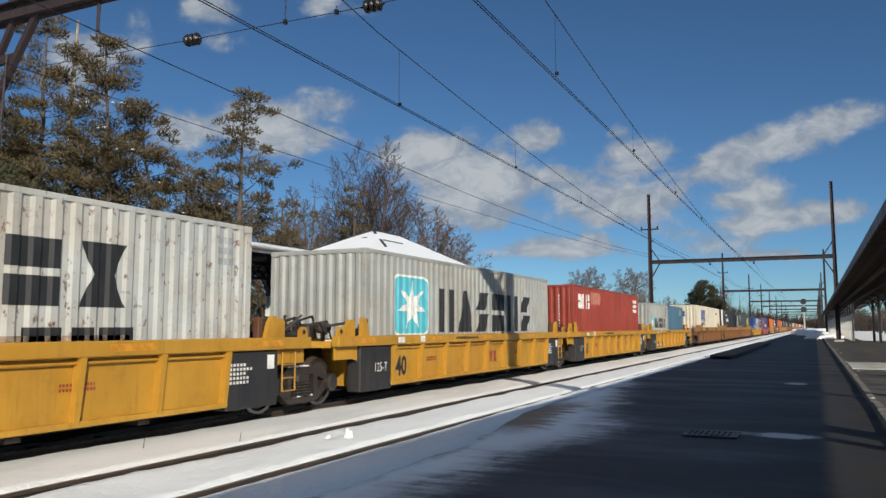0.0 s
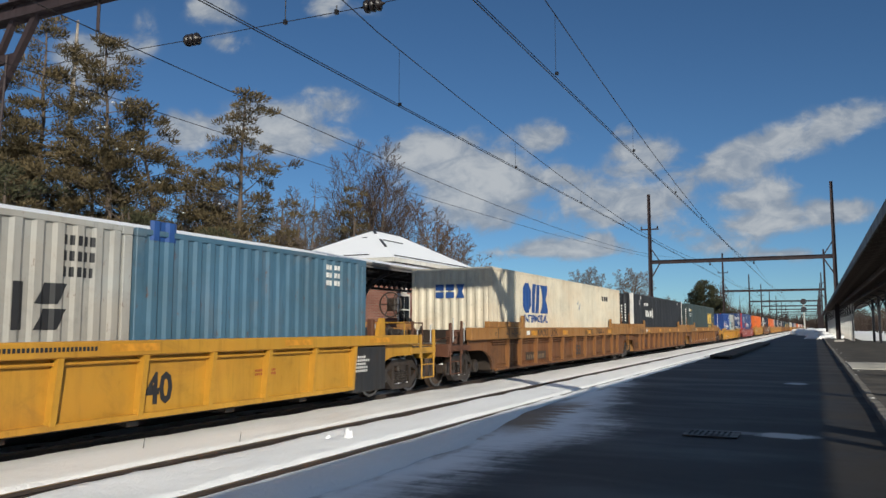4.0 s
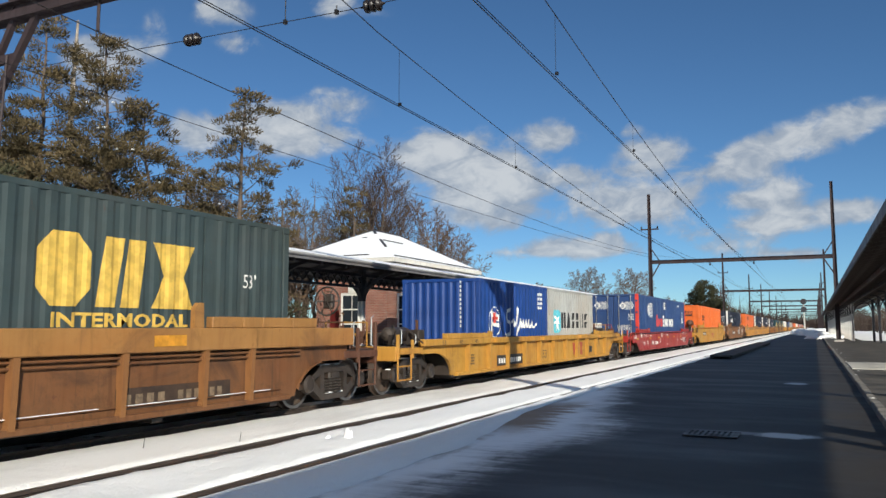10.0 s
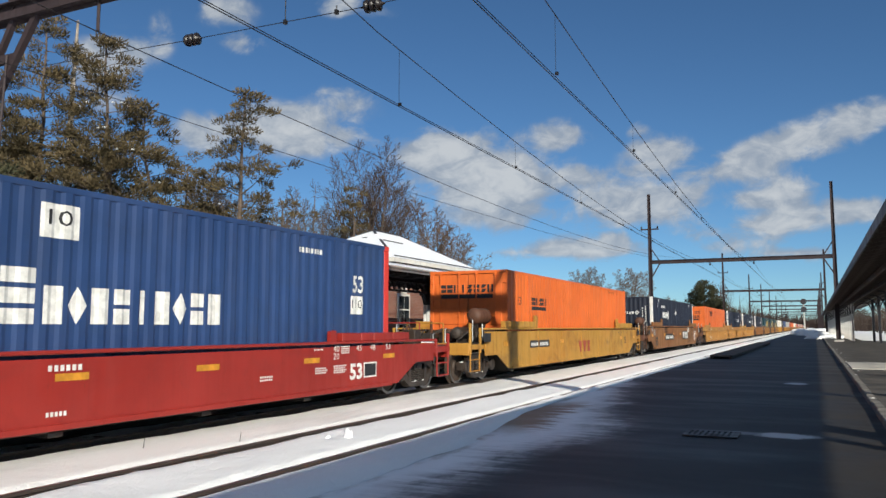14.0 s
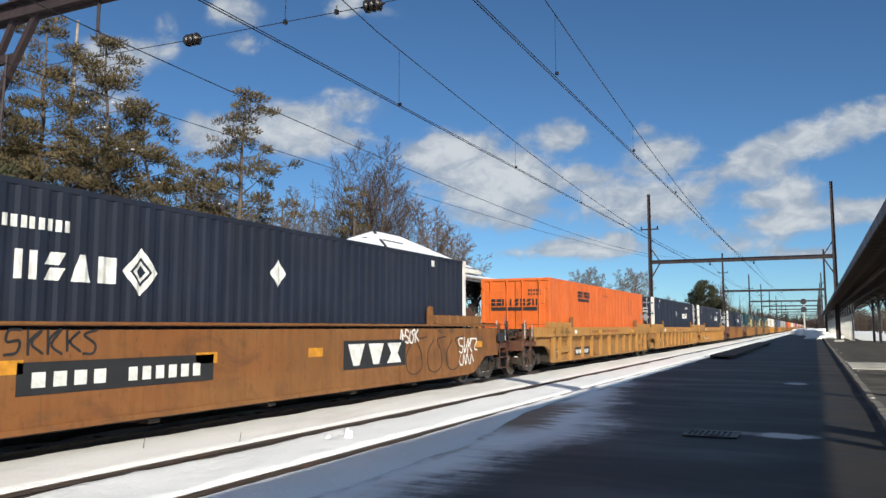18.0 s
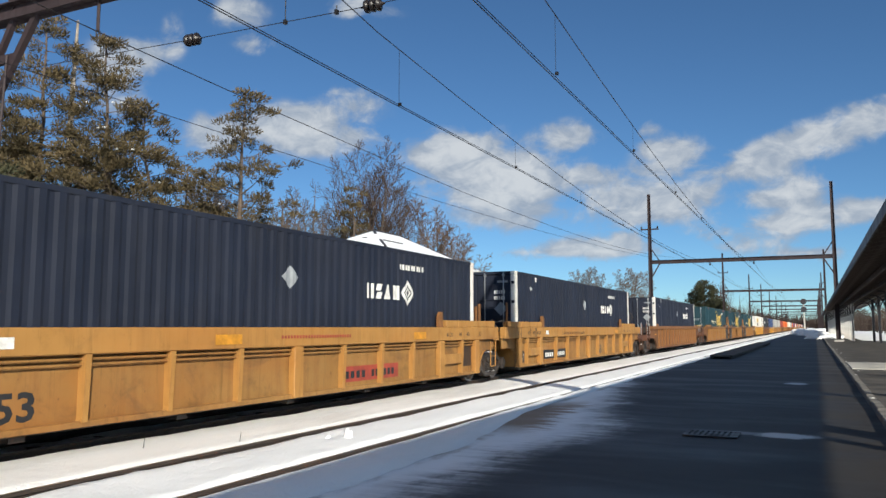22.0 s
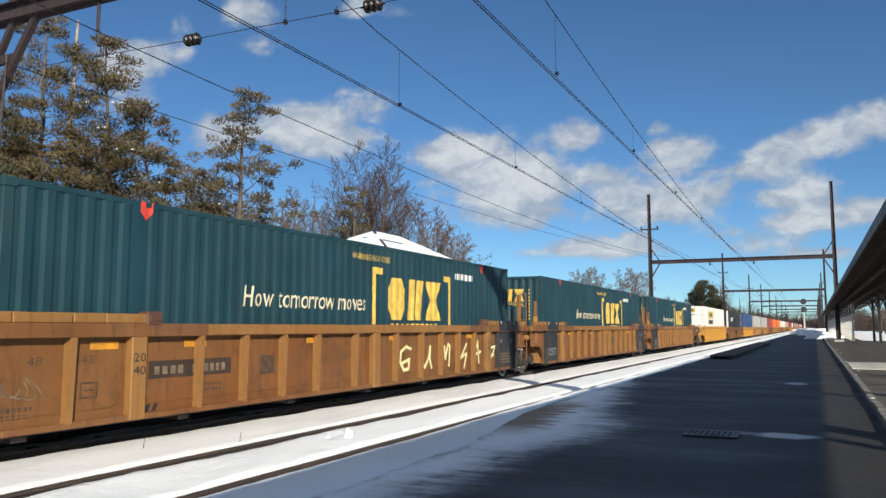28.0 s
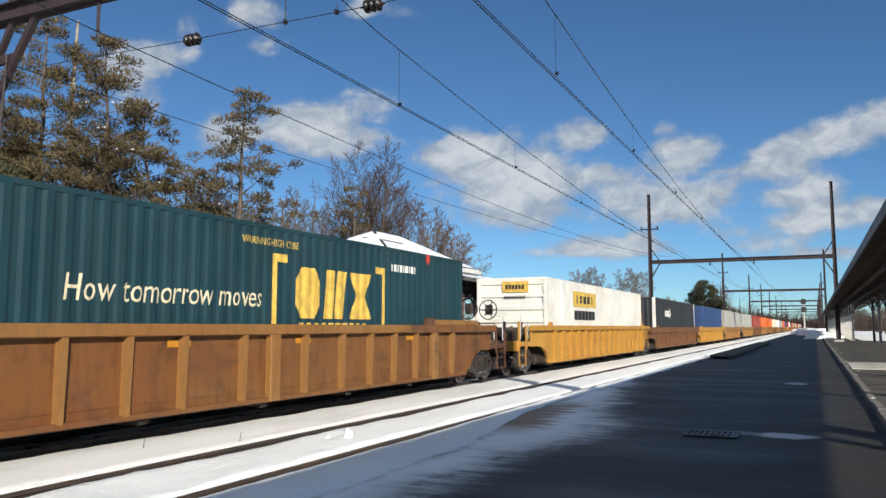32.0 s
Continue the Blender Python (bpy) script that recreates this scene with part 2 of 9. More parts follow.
def paint(name, c, rust=0.15, grime=0.35, rough=0.45, rust_c=(0.10, 0.035, 0.015), grime_c=(0.09, 0.07, 0.05), fade=0.12):
    """Weathered paint on steel: faded patches, run-down streaks, grime and specks of rust."""
    m, nt, b = nodes_of(name)
    co = coords(nt)
    fadeN = noise_of(nt, co, 0.7, 3)
    streak = noise_of(nt, co, 1.3, 6, 0.62, (2.6, 2.6, 0.30), 0.5)
    speck = noise_of(nt, co, 9.0, 6, 0.72, (1, 1, 0.6))
    fine = noise_of(nt, co, 60.0, 2)
    c = tuple(q * 0.84 for q in c)
    lite = tuple(min(1, q * (1 + 2 * fade) + 0.003) for q in c)
    col = mix_colour(nt, ramp(nt, fadeN, 0.3, 0.7), c, lite)
    col = mix_colour(nt, ramp(nt, streak, 0.5, 0.78, 0, grime), col, grime_c)
    stain = noise_of(nt, co, 1.1, 7, 0.68, (1, 0.55, 0.9), 0.8)
    warm = tuple(min(1, q * k) for q, k in zip(c, (1.10, 0.84, 0.62)))
    col = mix_colour(nt, ramp(nt, noise_of(nt, co, 0.45, 5, 0.6, (1, 0.6, 1.4)), 0.42, 0.68, 0, min(0.75, grime * 1.3)), col, warm)
    col = mix_colour(nt, ramp(nt, stain, 0.52, 0.74, 0, min(0.8, grime * 1.25)), col, tuple(q * 0.75 for q in grime_c))
    drip = noise_of(nt, co, 2.2, 6, 0.66, (4.5, 4.5, 0.24), 0.3)
    col = mix_colour(nt, ramp(nt, drip, 0.54, 0.74, 0, min(0.75, grime * 1.1)), col, tuple(q * 0.40 for q in c))
    soot = noise_of(nt, co, 3.4, 8, 0.74, (1, 0.8, 0.7), 0.4)
    col = mix_colour(nt, ramp(nt, soot, 0.50, 0.72, 0, min(0.7, grime * 1.0)), col, tuple(q * 0.42 for q in c))
    col = mix_colour(nt, ramp(nt, speck, 0.66 - rust * 0.22, 0.74 - rust * 0.16, 0, min(1, 0.25 + rust * 1.6)), col, rust_c)
    nt.links.new(col, b.inputs["Base Color"])
    nt.links.new(ramp(nt, streak, 0.35, 0.75, rough, min(0.95, rough + 0.3)), b.inputs["Roughness"])
    bump(nt, b, calc(nt, "ADD", calc(nt, "MULTIPLY", fine, 0.25), speck), 0.10, 0.006)
    return m


SIDE_GRIME = dict(rust=0.35, grime=0.6, rough=0.6, grime_c=(0.085, 0.045, 0.022))
M = {
    "yellow": paint("yellow_paint", (0.486, 0.252, 0.025), 0.10, 0.30, grime_c=(0.14, 0.08, 0.03)),
    "yellow_dirty": paint("dirty_yellow_paint", (0.442, 0.230, 0.034), 0.22, 0.45, 0.6, grime_c=(0.12, 0.06, 0.025)),
    "brown": paint("brown_grimed_paint", (0.160, 0.067, 0.022), 0.38, 0.65, 0.65, grime_c=(0.07, 0.032, 0.016)),
    "ochre": paint("ochre_grimed_paint", (0.248, 0.118, 0.028), 0.30, 0.55, 0.6, grime_c=(0.10, 0.05, 0.022)),
    "ochre_dark": paint("dark_ochre_paint", (0.178, 0.074, 0.019), 0.36, 0.70, 0.6, grime_c=(0.10, 0.045, 0.02)),
    "chord": paint("worn_tan_chord_paint", (0.32, 0.155, 0.042), 0.22, 0.42, 0.6, grime_c=(0.13, 0.06, 0.028)),
    "rust": paint("rusty_brown_car_paint", (0.22, 0.094, 0.026), 0.32, 0.5, 0.6, grime_c=(0.08, 0.038, 0.022)),
    "rib_rust": paint("rusty_cylinder_paint", (0.10, 0.042, 0.022), 0.4, 0.5, 0.6, grime_c=(0.05, 0.028, 0.018)),
    "rib_brown": paint("worn_brown_rib_paint", (0.23, 0.100, 0.030), 0.22, 0.4, 0.6, grime_c=(0.10, 0.045, 0.02)),
    "rib_ochre": paint("worn_ochre_rib_paint", (0.255, 0.122, 0.032), 0.18, 0.40, 0.6, grime_c=(0.12, 0.065, 0.025)),
    "rib_tan": paint("worn_tan_rib_paint", (0.40, 0.200, 0.048), 0.15, 0.35, 0.6, grime_c=(0.18, 0.09, 0.035)),
    "tan": paint("tan_grimed_paint", (0.300, 0.155, 0.042), 0.25, 0.5, 0.6, grime_c=(0.15, 0.07, 0.028)),
    "car_red": paint("red_car_paint", (0.30, 0.023, 0.015), 0.06, 0.2, 0.35, grime_c=(0.20, 0.035, 0.03)),
    "black": paint("black_car_paint", (0.022, 0.022, 0.024), 0.12, 0.4, 0.55, grime_c=(0.06, 0.045, 0.035)),
    "truck": paint("truck_steel", (0.034, 0.026, 0.021), 0.3, 0.6, 0.40, grime_c=(0.070, 0.050, 0.036)),
    "wheel": paint("wheel_steel", (0.060, 0.040, 0.029), 0.4, 0.5, 0.5),
    "tread": plain("bright_wheel_tread", (0.26, 0.25, 0.24), 0.35, 1.0, 0.15),
    "grey": paint("grey_container_paint", (0.372, 0.380, 0.364), 0.22, 0.30, grime_c=(0.26, 0.23, 0.19)),
    "grey_rusty": paint("rusty_grey_container_paint", (0.484, 0.493, 0.475), 0.42, 0.34, grime_c=(0.30, 0.20, 0.12)),
    "slate": paint("slate_blue_container_paint", (0.064, 0.145, 0.221), 0.30, 0.30, grime_c=(0.20, 0.18, 0.16)),
    "red": paint("faded_red_container_paint", (0.292, 0.044, 0.027), 0.18, 0.22, grime_c=(0.30, 0.13, 0.10)),
    "cream": paint("cream_container_paint", (0.689, 0.622, 0.487), 0.16, 0.25, grime_c=(0.42, 0.32, 0.20)),
    "charcoal": paint("charcoal_container_paint", (0.018, 0.021, 0.027), 0.05, 0.22, 0.62, grime_c=(0.06, 0.06, 0.06)),
    "navy": paint("navy_container_paint", (0.007, 0.012, 0.029), 0.04, 0.18, 0.62, grime_c=(0.035, 0.04, 0.055)),
    "greengrey": paint("grey_green_container_paint", (0.036, 0.058, 0.062), 0.10, 0.36, 0.6, grime_c=(0.08, 0.09, 0.092)),
    "teal": paint("deep_teal_container_paint", (0.0035, 0.037, 0.053), 0.05, 0.2, 0.6, grime_c=(0.03, 0.06, 0.065)),
    "blue": paint("bright_blue_container_paint", (0.006, 0.044, 0.215), 0.05, 0.15, grime_c=(0.05, 0.07, 0.18)),
    "royal": paint("royal_blue_container_paint", (0.022, 0.056, 0.168), 0.05, 0.2, grime_c=(0.06, 0.08, 0.13)),
    "orange": paint("orange_container_paint", (0.68, 0.140, 0.020), 0.05, 0.20, grime_c=(0.46, 0.13, 0.05)),
    "scarlet": paint("scarlet_post_paint", (0.62, 0.045, 0.03), 0.05, 0.15),
    "white": paint("white_paint", (0.78, 0.77, 0.73), 0.10, 0.22, grime_c=(0.40, 0.36, 0.30)),
    "ink_white": plain("white_lettering", (0.72, 0.71, 0.67), 0.6, 0, 0.16, 6),
    "ink_cream": plain("cream_lettering", (0.70, 0.60, 0.40), 0.6, 0, 0.15, 6),
    "ink_black": plain("black_lettering", (0.02, 0.02, 0.022), 0.6, 0, 0.15),
    "ink_yellow": plain("yellow_lettering", (0.64, 0.42, 0.08), 0.6, 0, 0.2, 5),
    "ink_blue": plain("blue_lettering", (0.02, 0.07, 0.24), 0.6, 0, 0.1),
    "ink_red": plain("red_lettering", (0.55, 0.05, 0.03), 0.6, 0, 0.1),
    "ink_rust": plain("faded_red_lettering", (0.30, 0.05, 0.03), 0.6, 0, 0.2),
    "ink_cyan": plain("light_blue_panel", (0.10, 0.43, 0.52), 0.6, 0, 0.1),
    "ink_grey": plain("grey_lettering", (0.30, 0.32, 0.34), 0.6, 0, 0.15),
    "ink_faded": plain("faded_stencil", (0.080, 0.045, 0.024), 0.7, 0, 0.4, 9),
    "ink_umber": plain("dark_brown_panel", (0.045, 0.026, 0.016), 0.7, 0, 0.4),
    "ink_tan": plain("worn_tan_lettering", (0.17, 0.12, 0.075), 0.7, 0, 0.4, 8),
    "reflector": plain("orange_reflector_tape", (0.58, 0.255, 0.022), 0.5, 0, 0.25, 5),
    "galv": plain("galvanised_rod", (0.45, 0.46, 0.46), 0.4, 0.8, 0.2),
    "rubber": plain("rubber_hose", (0.02, 0.02, 0.02), 0.7, 0, 0.2),
}
def snow_material(name, c=(0.84, 0.86, 0.90), dirt=(0.42, 0.40, 0.36), amount=0.12):
    m, nt, b = nodes_of(name)
    co = coords(nt)
    lump, fine = noise_of(nt, co, 1.6, 5, 0.6), noise_of(nt, co, 22, 4, 0.65)
    soil = noise_of(nt, co, 0.55, 6, 0.7, (1, 0.35, 1))
    speck = noise_of(nt, co, 14, 3, 0.8)
    col = mix_colour(nt, ramp(nt, soil, 0.45, 0.72, 0, amount), c, dirt)
    col = mix_colour(nt, ramp(nt, speck, 0.70, 0.78, 0, amount * 2.5), col, (0.10, 0.08, 0.06))
    nt.links.new(col, b.inputs["Base Color"])
    b.inputs["Roughness"].default_value = 0.75
    b.inputs["Subsurface Weight"].default_value = 0.0
    clod = noise_of(nt, co, 6.5, 4, 0.7, (1, 0.7, 1), 0.4)
    bump(nt, b, calc(nt, "ADD", calc(nt, "ADD", lump, calc(nt, "MULTIPLY", clod, 0.8)), calc(nt, "MULTIPLY", fine, 0.5)), 0.75, 0.055)
    return m


def asphalt_material():
    """Old platform asphalt with wiped frost; thin trodden snow lies along the track side."""
    m, nt, b = nodes_of("platform_asphalt")
    co = coords(nt)
    sep = nt.nodes.new("ShaderNodeSeparateXYZ")
    nt.links.new(co, sep.inputs[0])
    grain, patch = noise_of(nt, co, 90, 3, 0.7), noise_of(nt, co, 0.9, 4)
    wipe = noise_of(nt, co, 0.55, 6, 0.6, (0.30, 1.5, 1), 0.6)
    edge = noise_of(nt, co, 0.8, 6, 0.68, (1.0, 0.55, 1), 0.3)
    thin = noise_of(nt, co, 3.0, 6, 0.75, (1.2, 0.45, 1))
    col = mix_colour(nt, ramp(nt, patch, 0.3, 0.7), (0.026, 0.028, 0.032), (0.042, 0.044, 0.048))
    col = mix_colour(nt, ramp(nt, grain, 0.35, 0.75, 0, 0.5), col, (0.024, 0.024, 0.025))
    col = mix_colour(nt, ramp(nt, wipe, 0.50, 0.80, 0, 0.16), col, (0.22, 0.25, 0.28))
    # past x = 0 the sunlit strip's browner tone is put into the colour
    patchy = ramp(nt, calc(nt, "ADD", sep.outputs[0], calc(nt, "MULTIPLY", calc(nt, "SUBTRACT", edge, 0.5), 0.12)), 0.0, 0.06)
    col = mix_colour(nt, patchy, col, mix_colour(nt, ramp(nt, grain, 0.3, 0.7), (0.016, 0.014, 0.013), (0.030, 0.026, 0.023)))
    streak = noise_of(nt, co, 1.0, 6, 0.7, (0.7, 3.4, 1), 1.2)
    shore = calc(nt, "ADD", sep.outputs[0], calc(nt, "MULTIPLY", calc(nt, "SUBTRACT", edge, 0.5), 1.3))
    shore = calc(nt, "ADD", shore, calc(nt, "MULTIPLY", calc(nt, "SUBTRACT", streak, 0.5), 1.3))
    shore = calc(nt, "ADD", shore, ramp(nt, sep.outputs[1], 11.5, 27.0, 0, 1.95))
    shore = calc(nt, "SUBTRACT", shore, calc(nt, "MULTIPLY", ramp(nt, sep.outputs[1], 9.0, 11.0), ramp(nt, sep.outputs[1], 11.5, 15.0, 0.45, 0)))
    cover = ramp(nt, shore, -4.0, -2.75, 1, 0)
    cover = calc(nt, "MULTIPLY", cover, ramp(nt, calc(nt, "ADD", thin, ramp(nt, shore, -3.9, -3.0, 0.22, -0.12)), 0.30, 0.56, 0.45, 1.0))
    verge = ramp(nt, sep.outputs[1], 8.5, 14.5, -4.05, -4.75)
    past = calc(nt, "SUBTRACT", sep.outputs[0], verge)
    ragged = calc(nt, "ADD", past, calc(nt, "MULTIPLY", calc(nt, "SUBTRACT", thin, 0.5), 0.30))
    rim = calc(nt, "MULTIPLY", ramp(nt, ragged, 0.02, 0.13, 0.75, 0), ramp(nt, edge, 0.40, 0.62))
    away = calc(nt, "ADD", calc(nt, "ABSOLUTE", calc(nt, "SUBTRACT", sep.outputs[1], 13.0), 0.0), calc(nt, "MULTIPLY", edge, 2.0))
    reach = calc(nt, "ADD", past, calc(nt, "MULTIPLY", calc(nt, "SUBTRACT", streak, 0.5), 2.2))
    lip = calc(nt, "MULTIPLY", ramp(nt, reach, 0.35, 0.85, 0.9, 0), ramp(nt, away, 2.3, 3.9, 1, 0))
    lip = calc(nt, "MAXIMUM", lip, rim)
    snow = mix_colour(nt, lip, (0.86, 0.88, 0.91), (0.24, 0.145, 0.07))
    col = mix_colour(nt, cover, col, snow)
    ice = None          # thin frozen puddles, drawn out across the platform
    for x, y, rx, ry in ((-0.42, 11.95, 0.40, 0.30), (-0.95, 12.0, 0.75, 0.16), (-0.5, 23.0, 0.3, 0.4)):
        dx = calc(nt, "DIVIDE", calc(nt, "SUBTRACT", sep.outputs[0], x), rx)
        dy = calc(nt, "DIVIDE", calc(nt, "SUBTRACT", sep.outputs[1], y), ry)
        q = calc(nt, "ADD", calc(nt, "MULTIPLY", dx, dx), calc(nt, "MULTIPLY", dy, dy))
        q = calc(nt, "ADD", q, calc(nt, "MULTIPLY", calc(nt, "SUBTRACT", thin, 0.5), 2.4))
        one = ramp(nt, q, 0.4, 1.4, 0.9 if rx < 0.45 else 0.3, 0)
        ice = one if ice is None else calc(nt, "MAXIMUM", ice, one)
    col = mix_colour(nt, ice, col, (0.62, 0.66, 0.70))
    nt.links.new(col, b.inputs["Base Color"])
    nt.links.new(ramp(nt, wipe, 0.3, 0.7, 0.55, 0.8), b.inputs["Roughness"])
    bump(nt, b, calc(nt, "ADD", calc(nt, "MULTIPLY", grain, 0.3), calc(nt, "MULTIPLY", cover, 0.8)), 0.35, 0.02)
    return m


def brick_material():
    m, nt, b = nodes_of("red_brick")
    co = coords(nt)
    sep = nt.nodes.new("ShaderNodeSeparateXYZ")
    nt.links.new(co, sep.inputs[0])
    comb = nt.nodes.new("ShaderNodeCombineXYZ")
    nt.links.new(calc(nt, "ADD", sep.outputs[0], sep.outputs[1]), comb.inputs[0])
    nt.links.new(sep.outputs[2], comb.inputs[1])
    br = nt.nodes.new("ShaderNodeTexBrick")
    br.inputs["Color1"].default_value, br.inputs["Color2"].default_value = (0.20, 0.065, 0.04, 1), (0.27, 0.095, 0.06, 1)
    br.inputs["Mortar"].default_value = (0.30, 0.26, 0.22, 1)
    br.inputs["Scale"].default_value, br.inputs["Mortar Size"].default_value = 1.0, 0.008
    br.inputs["Brick Width"].default_value, br.inputs["Row Height"].default_value = 0.21, 0.075
    nt.links.new(comb.outputs[0], br.inputs["Vector"])
    big = noise_of(nt, co, 1.2, 5)
    col = mix_colour(nt, ramp(nt, big, 0.3, 0.75, 0, 0.5), br.outputs[0], (0.12, 0.05, 0.035))
    nt.links.new(col, b.inputs["Base Color"])
    b.inputs["Roughness"].default_value = 0.85
    bump(nt, b, br.outputs["Fac"], -0.4, 0.006)
    return m


def glass_material():
    m, nt, b = nodes_of("window_glass")
    b.inputs["Base Color"].default_value = (0.02, 0.025, 0.03, 1)
    b.inputs["Roughness"].default_value = 0.06
    b.inputs["Specular IOR Level"].default_value = 0.6
    bump(nt, b, noise_of(nt, coords(nt), 2.0), 0.03, 0.01)
    return m


SNOW = snow_material("snow", (0.95, 0.95, 0.95))
SNOW_GREY = snow_material("trackside_snow", (0.92, 0.905, 0.88), (0.36, 0.34, 0.31), 0.28)
SNOW_ROOF = snow_material("roof_snow", (0.86, 0.87, 0.90), (0.5, 0.5, 0.5), 0.05)
ASPHALT = asphalt_material()
BRICK = brick_material()
GLASS = glass_material()
BALLAST = plain("dark_ballast", (0.075, 0.062, 0.052), 0.9, 0, 0.6, 6, 0.9, 28)
TIE = plain("weathered_tie_wood", (0.07, 0.05, 0.036), 0.9, 0, 0.4, 3, 0.5, 30)
RAIL_WEB = paint("rusty_rail_steel", (0.045, 0.034, 0.028), 0.4, 0.5, 0.7)
RAIL_TOP = plain("rail_tread_steel", (0.22, 0.21, 0.20), 0.35, 0.9, 0.2)
FIELD = plain("winter_field", (0.20, 0.16, 0.11), 0.95, 0, 0.45, 0.3, 0.6, 6)
CONCRETE = plain("stained_concrete", (0.34, 0.325, 0.30), 0.85, 0, 0.3, 1.3, 0.3, 30)
CONCRETE_PALE = plain("pale_concrete", (0.50, 0.48, 0.43), 0.85, 0, 0.2, 1.5, 0.3, 30)
KERB_STONE = plain("grimy_kerb_concrete", (0.19, 0.175, 0.155), 0.85, 0, 0.45, 2.2, 0.4, 30)
PAVING = plain("dark_pavement", (0.075, 0.066, 0.056), 0.85, 0, 0.5, 0.8, 0.4, 40)
TIMBER = plain("dark_platform_timber", (0.085, 0.072, 0.06), 0.85, 0, 0.4, 4, 0.5, 30)
GANTRY = paint("dark_gantry_steel", (0.034, 0.021, 0.024), 0.3, 0.4, 0.65, (0.045, 0.02, 0.015), (0.035, 0.025, 0.025))
WIRE = plain("catenary_wire", (0.035, 0.032, 0.032), 0.5, 0.6, 0.2)
PORCELAIN = plain("brown_glazed_porcelain", (0.014, 0.010, 0.010), 0.4, 0, 0.2)
CANOPY = paint("dark_canopy_paint", (0.042, 0.035, 0.045), 0.2, 0.3, 0.5)
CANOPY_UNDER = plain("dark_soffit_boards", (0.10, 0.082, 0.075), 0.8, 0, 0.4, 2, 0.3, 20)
# the same boards darkened: shade under the far canopy put into the colour
CANOPY_DARK = plain("shaded_soffit_boards", (0.040, 0.034, 0.034), 0.85, 0, 0.4, 2, 0.3, 20)
POST_DARK = paint("dark_post_paint", (0.030, 0.030, 0.040), 0.15, 0.3, 0.5)
POST_WHITE = paint("white_post_paint", (0.76, 0.76, 0.74), 0.1, 0.2, 0.5)
FASCIA = paint("weathered_grey_fascia", (0.15, 0.15, 0.155), 0.15, 0.4, 0.6)
GUTTER = paint("pale_grey_gutter_paint", (0.42, 0.42, 0.42), 0.15, 0.4, 0.5)
TRIM = paint("cream_trim_paint", (0.72, 0.70, 0.64), 0.08, 0.25, 0.5)


def sheet(name, x0, x1, ys, nx, z, amp, material, kind="structure", label="", drop=0.0, seed=0.0, freq=1.0, ragged=0.0):
    """An uneven sheet; its long edges fall by drop and may wander."""
    vs, fs = [], []
    for j, y in enumerate(ys):
        w0 = ragged * (noise.noise((seed + 3.1, y * 0.9, 0.0)) + 0.5 * noise.noise((seed + 1.1, y * 3.1, 2.0)))
        w1 = ragged * (noise.noise((seed + 7.7, y * 0.9, 5.0)) + 0.5 * noise.noise((seed + 8.1, y * 3.1, 9.0)))
        for i in range(nx + 1):
            s = i / nx
            x = (x0 + w0) * (1 - s) + (x1 + w1) * s
            e = min(s, 1 - s) * (x1 - x0)
            h = amp * (noise.noise((x * freq + seed, y * freq, seed)) + 0.5 * noise.noise((x * 3.3 * freq, y * 3.3 * freq, seed + 4)))
            vs.append((x, y, z + h - drop * max(0.0, 1 - e / 0.06)))
    for j in range(len(ys) - 1):
        for i in range(nx):
            a = j * (nx + 1) + i
            fs.append((a, a + 1, a + nx + 2, a + nx + 1))
    return put(name, Shape().add(vs, fs), material, None, label, True, kind=kind)


def stretch_of(y0, y1, first=0.12, grow=1.035, most=40.0):
    """Steps along the track, fine near the camera and long far away."""
    out, y, d = [y0], y0, first
    while y < y1:
        y += d
        if y > 4: d = min(d * grow, most)
        out.append(min(y, y1))
    return out


# ---------- ground, track bed, rails, snow ----------
put("ground", Shape().add([(-2600, -900, -0.30), (2600, -900, -0.30), (2600, 4600, -0.30), (-2600, 4600, -0.30)], [(0, 1, 2, 3)]), FIELD, None, "brown winter ground reaching to the horizon", kind="structure")
ys = stretch_of(-12, 1600, 0.6, 1.06)
sheet("track_bed", -12.2, -4.4, ys, 26, -0.19, 0.03, BALLAST, label="dark stone ballast under both tracks", freq=3)
NEAR = stretch_of(2.5, 900, 0.11, 1.03)
sheet("snow_between_rails", NEAR_X - 0.70, NEAR_X + 0.57, NEAR, 12, -0.022, 0.030, SNOW, label="bright white snow lying between the rails", drop=0.09, seed=2.0, freq=1.3, ragged=0.035)
sheet("snow_between_tracks", TRAIN_X + 0.83, NEAR_X - 1.10, NEAR, 14, -0.055, 0.022, SNOW_GREY, label="greyish packed snow between the two tracks", drop=0.09, seed=9.0, freq=1.1, ragged=0.04)
sheet("snow_in_far_track", TRAIN_X - 0.6, TRAIN_X + 0.6, stretch_of(-8, 700, 0.4, 1.05), 8, -0.15, 0.045, SNOW_GREY, label="thin dirty snow between the rails of the far track", seed=21.0, freq=2.0)
sheet("snow_beyond_far_track", -12.0, TRAIN_X - 0.9, stretch_of(-8, 700, 0.4, 1.05), 6, -0.08, 0.03, SNOW_GREY, label="packed snow beyond the far track", seed=27.0, freq=1.5)
mound = Shape()          # snow thrown up against the platform: it leans on the kerb and thins out over the asphalt
